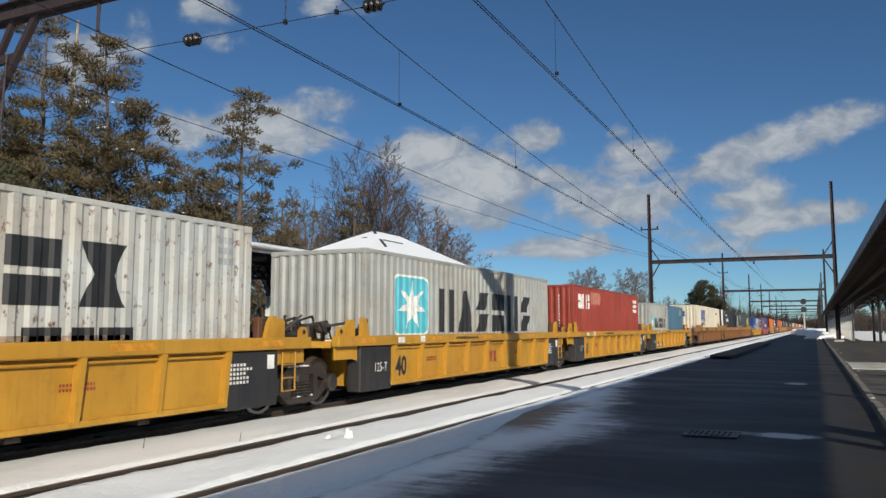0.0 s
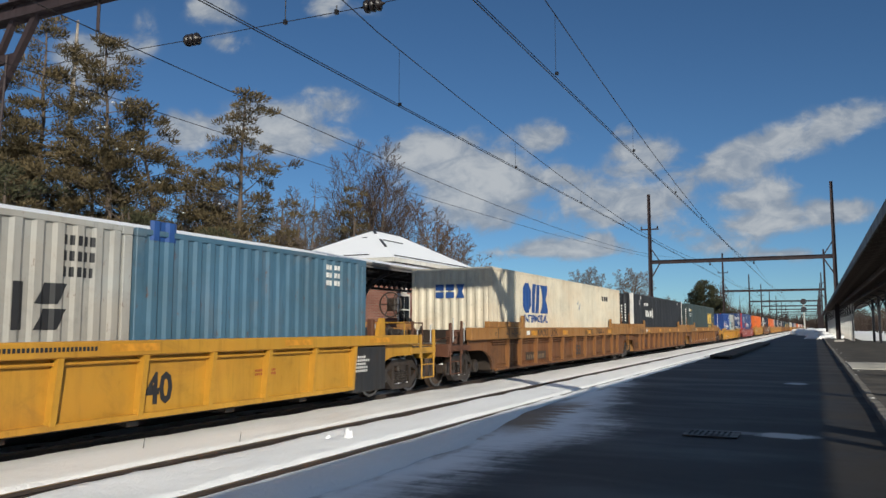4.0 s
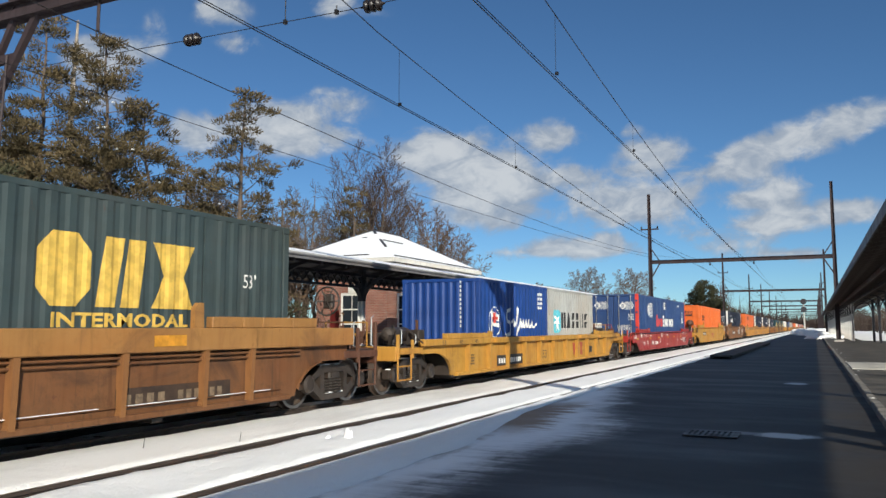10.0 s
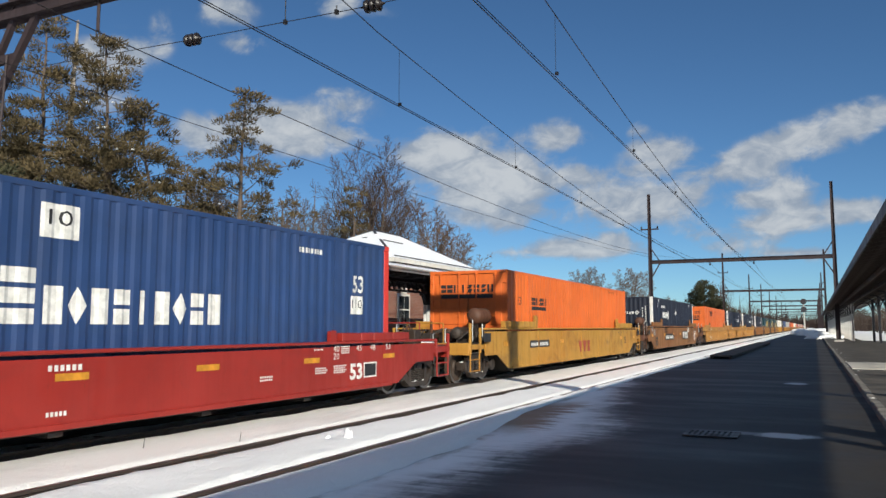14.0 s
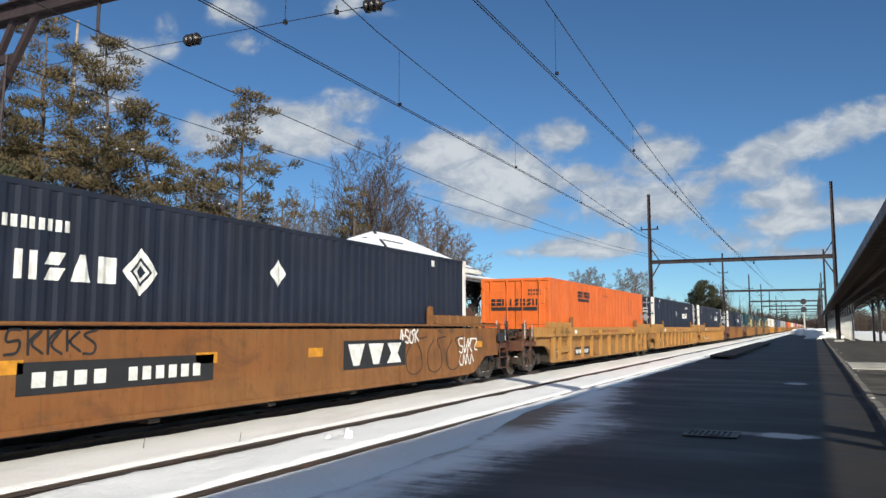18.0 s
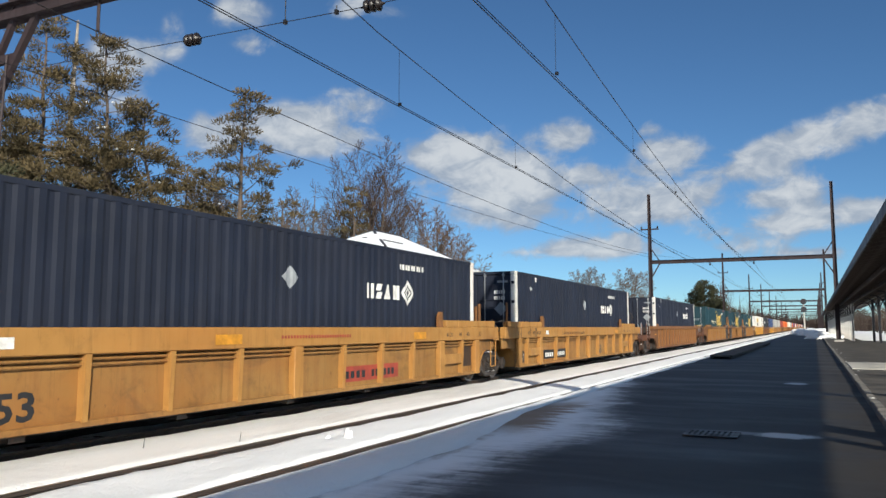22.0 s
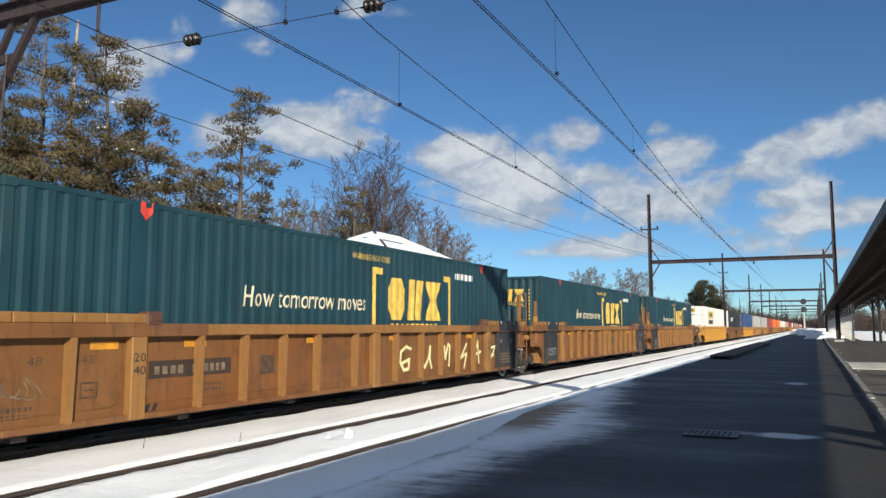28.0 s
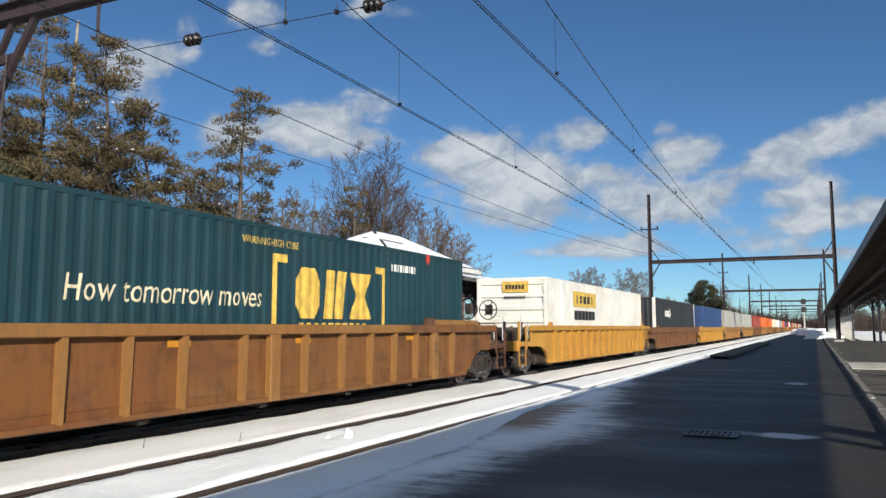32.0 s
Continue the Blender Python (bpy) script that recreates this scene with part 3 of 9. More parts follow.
for j, y in enumerate(NEAR):
    t = min(1.0, max(0.0, (y - 8.5) / 6.0))
    xe = -4.05 - 0.70 * t * t * (3 - 2 * t) + 0.10 * noise.noise((3.3, y * 0.8, 0.0)) + 0.05 * noise.noise((8.1, y * 2.7, 4.0))
    x0 = NEAR_X + 0.85 + 0.035 * noise.noise((5.0, y * 1.1, 2.0)) + 0.02 * noise.noise((6.0, y * 3.7, 7.0))
    for i in range(13):
        s_ = i / 12
        x = x0 + (max(xe, x0 + 0.2) - x0) * s_
        h = 0.085 * math.sin(math.pi * min(1, s_ * 0.95 + 0.05)) ** 0.6 - 0.06 * (1 - s_)
        h += (0.03 * noise.noise((x * 1.8, y * 1.3, 14.0)) + 0.018 * noise.noise((x * 6, y * 5, 3.0))) * math.sin(math.pi * s_)
        mound.v.append((x, y, (0.012 if i < 12 else 0.004) + h - (0.10 if i == 0 else 0.0)))
for j in range(len(NEAR) - 1):
    mound.f += [(j * 13 + i, j * 13 + i + 1, j * 13 + i + 14, j * 13 + i + 13) for i in range(12)]
put("snow_by_platform", mound, SNOW, None, "bank of snow along the edge of the platform", True, kind="structure")


def rail(x):
    prof = [(-0.075, -0.17), (0.075, -0.17), (0.07, -0.155), (0.012, -0.14), (0.012, -0.045), (0.036, -0.03), (0.036, -0.004), (0.030, 0.0), (-0.030, 0.0), (-0.036, -0.004), (-0.036, -0.03), (-0.012, -0.045), (-0.012, -0.14), (-0.07, -0.155)]
    r = thing("rail", "rusty steel rail half sunk in snow", "rail", "rails", "structure", Matrix.Translation((x, 0, 0)))
    put("web", Shape().prism(prof, "y", -12, 1500), RAIL_WEB, r)
    put("tread", Shape().box(-0.026, 0.026, -12, 1500, 0.0005, 0.003), RAIL_TOP, r, "worn bright rail tread")


for cx in (NEAR_X, TRAIN_X):
    for side in (-1, 1):
        rail(cx + side * 0.7525)
tie_mesh = Shape().box(-1.3, 1.3, -0.115, 0.115, -0.34, -0.16, 0.015).mesh("tie")
tie_mesh.materials.append(TIE)
ties = thing("ties", "dark weathered wooden ties under the far track", "ties", kind="structure")
for i in range(150):
    put("tie", tie_mesh, TIE, ties, at=pose(TRAIN_X + random.uniform(-0.03, 0.03), -6 + i * 0.54, 0, 0, 0, random.uniform(-1, 1)))

# ---------- platform, kerb, pavement ----------
sheet("platform", -4.80, 0.90, stretch_of(-12, 320, 0.5, 1.05), 14, 0.0, 0.008, ASPHALT, label="dark asphalt platform with thin trodden snow towards the track", freq=0.7)
put("platform_base", Shape().box(-4.78, 0.9, -12, 320, -0.3, -0.03), CONCRETE, kind="structure", label="concrete platform edge")
sheet("pavement", 1.05, 12.0, stretch_of(-12, 320, 0.6, 1.06), 8, 0.10, 0.006, PAVING, label="dark worn pavement under the canopy", freq=0.6)
kerb = thing("kerb", "worn concrete kerb with old snow on it", "kerb", kind="structure")
kerb_mesh = Shape().box(0.9, 1.06, 0.01, 1.49, -0.1, 0.115, 0.02).mesh("kerb_stone")
kerb_mesh.materials.append(KERB_STONE)
for i in range(120):
    put("kerb_stone", kerb_mesh, None, kerb, at=pose(random.uniform(-0.012, 0.012), -10 + i * 1.5, random.uniform(-0.012, 0.008)))
slab_mesh = Shape().box(1.08, 8.8, 0.01, 1.79, 0.06, 0.125, 0.01).mesh("slab")
slab_mesh.materials.append(CONCRETE_PALE)
crossing = thing("paved_strip", "pale concrete slabs laid across the pavement", "paving", kind="structure")
for y in (29.6, 31.4, 33.2):
    put("slab", slab_mesh, CONCRETE_PALE, crossing, at=pose(0, y, random.uniform(0, 0.004)))


def lump(s, x, y, z, r, seed, flat=0.55):
    """A rough lump of old snow."""
    rnd = random.Random(seed)
    n, rows = 8, 4
    vs, fs = [], []
    for j in range(rows + 1):
        a = math.pi / 2 * j / rows
        for i in range(n):
            w = 2 * math.pi * i / n
            q = r * rnd.uniform(0.75, 1.2)
            vs.append((x + q * math.cos(a * 0.98) ** 0.5 * math.cos(w), y + q * math.cos(a * 0.98) ** 0.5 * math.sin(w), z - 0.02 + q * flat * math.sin(a)))
    for j in range(rows):
        for i in range(n):
            k = (i + 1) % n
            fs.append((j * n + i, j * n + k, (j + 1) * n + k, (j + 1) * n + i))
    fs.append(tuple(rows * n + i for i in range(n)))
    s.add(vs, fs)


crumbs = Shape()
rnd = random.Random(5)
for i in range(230):
    y = 8 + 70 * rnd.random() ** 1.6
    lump(crumbs, 0.97 + abs(rnd.gauss(0.0, 0.16)), y, 0.10 if rnd.random() < 0.6 else 0.02, rnd.choice((0.02, 0.02, 0.03, 0.03, 0.04, 0.06)) * rnd.uniform(0.6, 1.3), i)
put("snow_crumbs", crumbs, SNOW_GREY, None, "crumbled dirty snow lying along the kerb", True, kind="stuff", category="snow")
piles = Shape()
for i in range(60):
    lump(piles, rnd.uniform(-0.6, 3.0), rnd.uniform(108, 150), 0.05, rnd.uniform(0.3, 1.1), 900 + i, 0.5)
for i in range(70):
    lump(piles, rnd.uniform(-3.4, 3.2), rnd.uniform(150, 235), 0.05, rnd.uniform(0.5, 2.2), 1000 + i, 0.5)
put("snow_piles", piles, SNOW, None, "ploughed heaps of snow at the far platform end", True, kind="stuff", category="snow")
for k, (x, y, r, hgt) in enumerate(((-5.88, 9.3, 0.066, 2.1), (-6.13, 9.17, 0.045, 1.3))):
    s = Shape()
    lump(s, 0, 0, 0, r, 40 + k, hgt)
    put("snow_lump", s, SNOW, None, "small block of snow standing between the rails", True, Matrix.Translation((x, y, -0.02)), category="snow lump", group="snow lumps")


for x, y, hgt in ((-7.90, 7.57, 0.16), (-7.19, 8.6, 0.10)):
    put("dry_stalk", Shape().tube((0, 0, -0.05), (0.015, 0.01, hgt), 0.006, 0.003, 5), TIE, None, "dry brown weed stalk in the snow", at=Matrix.Translation((x, y, -0.03)), category="weed", group="dry weed stalks")


drain = thing("drain_grate", "dark iron drain grate set in the asphalt", "drain", at=Matrix.Translation((-1.36, 11.6, 0.014)))
put("frame", Shape().box(-0.36, 0.36, -0.30, -0.24, 0, 0.012).box(-0.36, 0.36, 0.24, 0.30, 0, 0.012).box(-0.36, -0.30, -0.24, 0.24, 0, 0.012).box(0.30, 0.36, -0.24, 0.24, 0, 0.012), M["truck"], drain)
# no real opening: a thin black sheet gives the shade between the bars
put("sump_shade", Shape().box(-0.30, 0.30, -0.24, 0.24, -0.004, 0.002), M["rubber"], drain, "flat black sheet for the shade below the grate")
for i in range(8):
    put("grate_bar", Shape().box(-0.27 + i * 0.075, -0.235 + i * 0.075, -0.24, 0.24, 0.003, 0.012), M["truck"], drain)
board = thing("boarding_deck", "low dark timber boarding deck beside the track", "deck", at=Matrix.Translation((-4.55, 39.0, 0.0)))
for i in range(12):
    put("plank", Shape().box(0.0, 1.02, i * 2.9 + 0.01, i * 2.9 + 2.88, 0.10, 0.185, 0.008), TIMBER, board)
for x in (0.08, 0.9):
    put("bearer", Shape().box(x - 0.06, x + 0.06, 0.03, 34.7, -0.02, 0.10), TIMBER, board)


# ---------- catenary gantries ----------
def h_post(s, x, y, z0, z1, w0, w1):
    """A tapered H-section column."""
    for a in (-1, 1):
        s.add([(x + a * w0 / 2 + q, y + b * w0 / 2, z0) for q in (-0.015, 0.015) for b in (-1, 1)] + [(x + a * w1 / 2 + q, y + b * w1 / 2, z1) for q in (-0.015, 0.015) for b in (-1, 1)],
              [(0, 1, 3, 2), (4, 6, 7, 5), (0, 4, 5, 1), (2, 3, 7, 6), (0, 2, 6, 4), (1, 5, 7, 3)])
    s.add([(x + a * w0 / 2, y + b, z0) for a in (-1, 1) for b in (-0.012, 0.012)] + [(x + a * w1 / 2, y + b, z1) for a in (-1, 1) for b in (-0.012, 0.012)],
          [(0, 1, 3, 2), (4, 6, 7, 5), (0, 4, 5, 1), (2, 3, 7, 6), (0, 2, 6, 4), (1, 5, 7, 3)])


def gantry(y, xl, xr, zb, top, near=False):
    g = thing("catenary_gantry", "dark steel catenary gantry spanning both tracks", "gantry", "catenary gantries", at=Matrix.Translation((0, y, 0)))
    for x in (xl, xr):
        s = Shape()
        h_post(s, x, 0, -0.3, top, 0.42, 0.26)
        put("post", s, GANTRY, g)
        put("footing", Shape().box(x - 0.45, x + 0.45, -0.45, 0.45, -0.3, 0.28, 0.04), CONCRETE, g, "concrete footing")
        d = 1 if x == xl else -1
        put("brace", Shape().bar((x + d * 0.1, 0, zb - 1.5), (x + d * 1.0, 0, zb + 0.05), 0.12, 0.12), GANTRY, g)
        put("brace", Shape().bar((x + d * 0.1, 0, zb + 1.7), (x + d * 1.0, 0, zb + 0.3), 0.10, 0.10), GANTRY, g)
    b = Shape()
    b.box(xl + 0.1, xr - 0.1, -0.17, 0.17, zb, zb + 0.03).box(xl + 0.1, xr - 0.1, -0.17, 0.17, zb + 0.37, zb + 0.40).box(xl + 0.1, xr - 0.1, -0.02, 0.02, zb, zb + 0.4)
    put("beam", b, GANTRY, g)
    arm = Shape().box(xl - 0.95, xl + 0.95, -0.06, 0.06, zb + 3.72, zb + 3.86)
    put("crossarm", arm, GANTRY, g)
    for x in (xl - 0.85, xl + 0.85):
        put("insulator", Shape().lathe([(0, 0.03), (0.02, 0.09), (0.08, 0.09), (0.1, 0.05), (0.14, 0.09), (0.2, 0.09), (0.22, 0.03), (0.3, 0.03)], "z", (x, 0, zb + 3.86), 10), PORCELAIN, g)
    for x in (TRAIN_X, -5.31):
        put("hanger", Shape().tube((x, 0, zb), (x, 0, zb - 0.35 if near else zb - 0.1), 0.03, 0.03, 6).lathe([(0, 0.03), (-0.02, 0.10), (-0.08, 0.10), (-0.10, 0.05), (-0.14, 0.10), (-0.20, 0.10), (-0.22, 0.03)], "z", (x, 0, zb - 0.1), 10), PORCELAIN, g)
    if near:
        for z0 in [0.4 + 0.95 * i for i in range(8)]:
            put("lattice_bar", Shape().bar((xl - 0.05, -0.2, z0), (xl + 0.05, 0.2, z0 + 0.95), 0.06, 0.02), GANTRY, g)
        put("long_brace", Shape().bar((xl + 0.2, 0, zb - 2.2), (xl + 1.75, 0, zb + 0.05), 0.13, 0.14), GANTRY, g)
        put("strut", Shape().bar((xl + 0.15, 0, zb - 0.85), (xl + 1.15, 0, zb - 0.85), 0.10, 0.2), GANTRY, g)
        put("side_rod", Shape().tube((xl + 0.75, -0.1, 3.5), (xl + 0.95, -0.1, zb - 0.8), 0.03, 0.03, 6), GANTRY, g)
        put("drop_rod", Shape().tube((-13.2, 0, zb), (-13.2, 0, 7.64), 0.035, 0.035, 8), GANTRY, g)
    return g


GANTRY_Y = (11.0, 85.0, 160.0, 228.0, 281.0, 335.0, 395.0, 460.0, 530.0)
gantry(11.0, -16.85, 2.08, 8.30, 15.9, near=True)
for y in GANTRY_Y[1:]:
    gantry(y, -15.7, 2.08, 8.25, 15.9)


# ---------- wires ----------
def wire(name, label, pts, r):
    cu = Shape()
    cu.hose(pts, r, 5)
    return put(name, cu, WIRE, None, label, category="wire", group="overhead wires")


def sag(y, mid, low, k):
    return low + k * (y - mid) ** 2


for x, zc, fall, mid, low, k in ((TRAIN_X, 7.30, 0.0012, 56.0, 7.42, 0.00091), (-5.31, 7.575, 0.0045, 58.0, 7.35, 0.00099)):
    w = thing("overhead_line", "dark catenary wire with droppers above the track", "wire", "overhead lines")
    line = []
    for y0, y1 in zip((-63.0,) + GANTRY_Y[:-1], GANTRY_Y):
        steps = [y0 + (y1 - y0) * i / 14 for i in range(15)]
        m, lo, q = (mid, low, k) if y0 == 11.0 else (-15.0, low + 1.0, 0.0016) if y0 < 0 else ((y0 + y1) / 2, 7.45, 0.62 / ((y1 - y0) / 2) ** 2)
        line += [(x, y, sag(y, m, lo, q)) for y in (steps if not line else steps[1:])]
        y = y0 + 6.4
        while y < y1 - 4 and 0 < y0 < 20:
            zw = zc - fall * y
            put("dropper", Shape().tube((x, y, zw), (x, y, max(zw + 0.05, sag(y, m, lo, q))), 0.006, 0.006, 4), WIRE, w)
            put("clamp", Shape().box(x - 0.015, x + 0.065, y - 0.025, y + 0.025, zw - 0.015, zw + 0.06), WIRE, w)
            y += 8.8
    ends = [(-63.0, zc), (85.0, zc - fall * 85), (GANTRY_Y[-1], zc - fall * 85)]
    put("messenger_wire", Shape().hose(line, 0.013, 5), WIRE, w)
    put("contact_wire", Shape().hose([(x, y, z) for y, z in ends], 0.012, 5), WIRE, w)
    put("auxiliary_wire", Shape().hose([(x + 0.03, y, z + 0.032) for y, z in ends], 0.010, 5), WIRE, w)
feed = [(-13.2, y, 7.17 + 0.00072 * (y - 36) ** 2) for y in range(-30, 11, 6)] + [(-13.2, 11 + 74 * i / 12, 7.17 + 0.00072 * (11 + 74 * i / 12 - 36) ** 2) for i in range(13)]
wire("feeder_wire", "dark feeder wire slung under the gantries", feed, 0.012)
wire("feeder_wire", "lower dark feeder wire along the far side", [(-15.6, y, 7.2 + 0.00033 * (y - 11) ** 2) for y in (-30, -10, 11, 24, 33, 48, 66, 85)], 0.011)
span = thing("cross_span", "thin cross-span wire with brown insulators", "wire", at=Matrix.Translation((0, 11.0, 0)))
put("span_wire", Shape().pipe([(-16.0, 0, 7.16), (-10.9, 0, 7.03), (-6.9, 0, 6.97), (2.0, 0, 7.1)], 0.008, 5), WIRE, span)
for x, z in ((-10.6, 7.02), (-6.57, 6.965)):
    prof = []
    for i in range(3):
        a = -0.15 + i * 0.11
        prof += [(a, 0.03), (a + 0.012, 0.105), (a + 0.06, 0.12), (a + 0.085, 0.05)]
    put("insulator", Shape().lathe([(-0.24, 0.012)] + prof + [(0.24, 0.012)], "x", (x, 0, z), 14), PORCELAIN, span, "brown ribbed porcelain insulator", smooth=True)
for x, z0, z1 in ((-8.4, 6.99, 7.5), (-7.3, 6.98, 7.1)):
    put("span_rod", Shape().tube((x, 0, z0), (x, 0, z1), 0.010, 0.010, 5).box(x - 0.03, x + 0.03, -0.03, 0.03, z0 - 0.04, z0 + 0.04), WIRE, span)

# signal at the far platform end
sig = thing("signal_mast", "tall pale signal mast with two dark heads", "signal", at=Matrix.Translation((-2.6, 250, 0)))
put("mast", Shape().tube((0, 0, -0.3), (0, 0, 9.4), 0.24, 0.18, 10), CONCRETE_PALE, sig)
for z in (6.6, 8.9):
    put("signal_head", Shape().lathe([(-0.1, 0.75), (0, 0.85), (0.12, 0.7)], "y", (0, -0.45, z), 16), POST_DARK, sig)


# ---------- canopies ----------
def canopy(name, label, xe, xp, ze, zr, y0, y1, posts, white, snow, fascia, base):
    """A gabled platform canopy on one row of posts: eave at xe, posts at xp."""
    c = thing(name, label, "canopy", kind="structure")
    xo = 2 * xp - xe
    th = 0.10
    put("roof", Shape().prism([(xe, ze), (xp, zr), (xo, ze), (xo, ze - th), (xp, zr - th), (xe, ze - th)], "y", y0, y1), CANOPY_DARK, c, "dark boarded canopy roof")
    d = 0.02 if xe < xo else -0.02
    put("fascia", Shape().box(xe - d, xe - 3 * d, y0, y1, ze - 0.13, ze - 0.003), fascia, c, "long fascia board along the eave")
    put("fascia", Shape().box(xo + d, xo + 3 * d, y0, y1, ze - 0.22, ze + 0.03), fascia, c)
    if snow:
        put("gutter", Shape().prism([(xe - 3 * d, ze - 0.06), (xe - 5 * d, ze - 0.045), (xe - 6.5 * d, ze - 0.01), (xe - 6.5 * d, ze + 0.024), (xe - 3 * d, ze + 0.026)], "y", y0, y1), GUTTER, c, "pale grey gutter along the eave")
        put("roof_snow", Shape().prism([(xe, ze + 0.004), (xp, zr + 0.004), (xo, ze + 0.004), (xo, ze + 0.03), (xp, zr + 0.06), (xe, ze + 0.016)], "y", y0 + 0.05, y1 - 0.05), SNOW_ROOF, c, "snow lying on the canopy roof")
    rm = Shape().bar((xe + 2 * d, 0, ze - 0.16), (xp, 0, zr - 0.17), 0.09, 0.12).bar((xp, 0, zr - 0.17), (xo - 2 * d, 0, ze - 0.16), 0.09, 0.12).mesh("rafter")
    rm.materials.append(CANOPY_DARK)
    y = y0 + 0.3
    while y < min(y1, 120):
        put("rafter", rm, None, c, at=Matrix.Translation((0, y, 0)))
        y += 1.2
    s = 1 if xe > xp else -1
    zt = ze - 0.16
    post_top = Shape().box(xp - 0.10, xp + 0.10, -0.10, 0.10, 2.35, zr - 0.15, 0.02).mesh("post_top")
    post_low = Shape().box(xp - 0.10, xp - 0.035, -0.09, 0.09, base, 2.35, 0.01).box(xp + 0.035, xp + 0.10, -0.09, 0.09, base, 2.35, 0.01).box(xp - 0.035, xp + 0.035, -0.025, 0.025, base, 2.35).mesh("post_shaft")
    br = Shape()
    arc = []
    for i in range(9):
        a = math.pi / 2 * i / 8
        arc.append((1 - math.cos(a), math.sin(a)))
    for d2 in (-1, 1):
        for (a0, b0), (a1, b1) in zip(arc[:-1], arc[1:]):
            br.bar((xp + d2 * (0.09 + a0 * 1.3), 0, 2.40 + b0 * (zt - 2.45) + 0.16 * a0), (xp + d2 * (0.09 + a1 * 1.3), 0, 2.40 + b1 * (zt - 2.45) + 0.16 * a1), 0.07, 0.09)
            br.bar((xp, d2 * (0.09 + a0 * 0.55), 2.40 + b0 * (zt - 2.6)), (xp, d2 * (0.09 + a1 * 0.55), 2.40 + b1 * (zt - 2.6)), 0.07, 0.09)
    br = br.mesh("bracket")
    for me, mt in ((post_top, POST_DARK), (post_low, POST_WHITE), (br, POST_DARK)):
        me.materials.append(mt)
    dark_low = post_low.copy()
    dark_low.materials.clear()
    dark_low.materials.append(POST_DARK)
    for y in posts:
        put("post_shaft", post_low if y > white else dark_low, None, c, at=Matrix.Translation((0, y, 0)))
        put("post_top", post_top, None, c, at=Matrix.Translation((0, y, 0)))
        put("bracket", br, None, c, at=Matrix.Translation((0, y, 0)))
    for ya, yb in zip(posts[:-1], posts[1:]):
        if ya > 110: break
        t = Shape().box(xp - 0.05, xp + 0.05, ya, yb, zt - 0.04, zt + 0.06).box(xp - 0.05, xp + 0.05, ya, yb, zt - 0.42, zt - 0.34)
        n = max(2, round((yb - ya) / 0.36))
        for i in range(n):
            p, q = ya + (yb - ya) * i / n, ya + (yb - ya) * (i + 1) / n
            t.bar((xp - 0.02, p, zt - 0.36), (xp - 0.02, q, zt), 0.03, 0.045).bar((xp + 0.02, p, zt), (xp + 0.02, q, zt - 0.36), 0.03, 0.045)
        put("lattice_truss", t, POST_DARK, c, "dark riveted lattice truss between posts")
    return c




def shed_canopy():
    """The covered way beside the platform: one broad slope that rises away from the track, on posts."""
    xe, ze, xo, zo, y0, y1 = 1.35, 3.83, 8.0, 5.08, -14, 178
    c = thing("platform_canopy", "long dark canopy over the pavement beside the platform", "canopy", kind="structure")
    rise = (zo - ze) / (xo - xe)
    put("roof", Shape().prism([(xe, ze), (xo, zo), (xo, zo - 0.08), (xe, ze - 0.10)], "y", y0, y1), CANOPY_UNDER, c, "dark boarded canopy roof")
    put("fascia", Shape().box(xe - 0.06, xe - 0.02, y0, y1, ze - 0.22, ze + 0.03), CANOPY, c, "long fascia board along the eave")
    put("fascia", Shape().box(xo + 0.02, xo + 0.06, y0, y1, zo - 0.10, zo + 0.03), CANOPY, c)
    rm = Shape().bar((xe + 0.04, 0, ze - 0.16), (xo - 0.1, 0, zo - 0.15), 0.09, 0.12).mesh("rafter")
    rm.materials.append(CANOPY_UNDER)
    y = y0 + 0.3
    while y < 120:
        put("rafter", rm, None, c, at=Matrix.Translation((0, y, 0)))
        y += 1.2
    for x in (2.45, 3.55, 5.2, 6.6):
        z = ze + rise * (x - xe) - 0.22
        put("purlin", Shape().box(x - 0.05, x + 0.05, y0, y1, z - 0.16, z), CANOPY, c)

    def row(xp, ys, material):
        top = ze + rise * (xp - xe) - 0.38
        shaft = Shape().box(xp - 0.11, xp - 0.04, -0.10, 0.10, 0.1, top, 0.01).box(xp + 0.04, xp + 0.11, -0.10, 0.10, 0.1, top, 0.01).box(xp - 0.04, xp + 0.04, -0.025, 0.025, 0.1, top).mesh("post")
        arc = [(1 - math.cos(math.pi / 16 * i), math.sin(math.pi / 16 * i)) for i in range(9)]
        br = Shape()
        for d in (-1, 1):
            for (a0, b0), (a1, b1) in zip(arc[:-1], arc[1:]):
                br.bar((xp + d * (0.1 + a0 * 1.0), 0, top - 1.15 + b0 * 1.1 + d * 0.1 * a0), (xp + d * (0.1 + a1 * 1.0), 0, top - 1.15 + b1 * 1.1 + d * 0.1 * a1), 0.08, 0.10)
                br.bar((xp, d * (0.1 + a0 * 0.7), top - 1.0 + b0), (xp, d * (0.1 + a1 * 0.7), top - 1.0 + b1), 0.08, 0.10)
        br = br.mesh("bracket")
        shaft.materials.append(material)
        br.materials.append(POST_DARK)
        for y in ys:
            put("post", shaft, None, c, at=Matrix.Translation((0, y, 0)))
            put("bracket", br, None, c, at=Matrix.Translation((0, y, 0)))

    row(5.2, [86.4 - 8.0 * i for i in range(13)], POST_DARK)
    row(3.5, [88.5 + 6.1 * i for i in range(15)], POST_WHITE)
    row(2.3, [112.0 + 9.0 * i for i in range(8)], POST_WHITE)
    return c


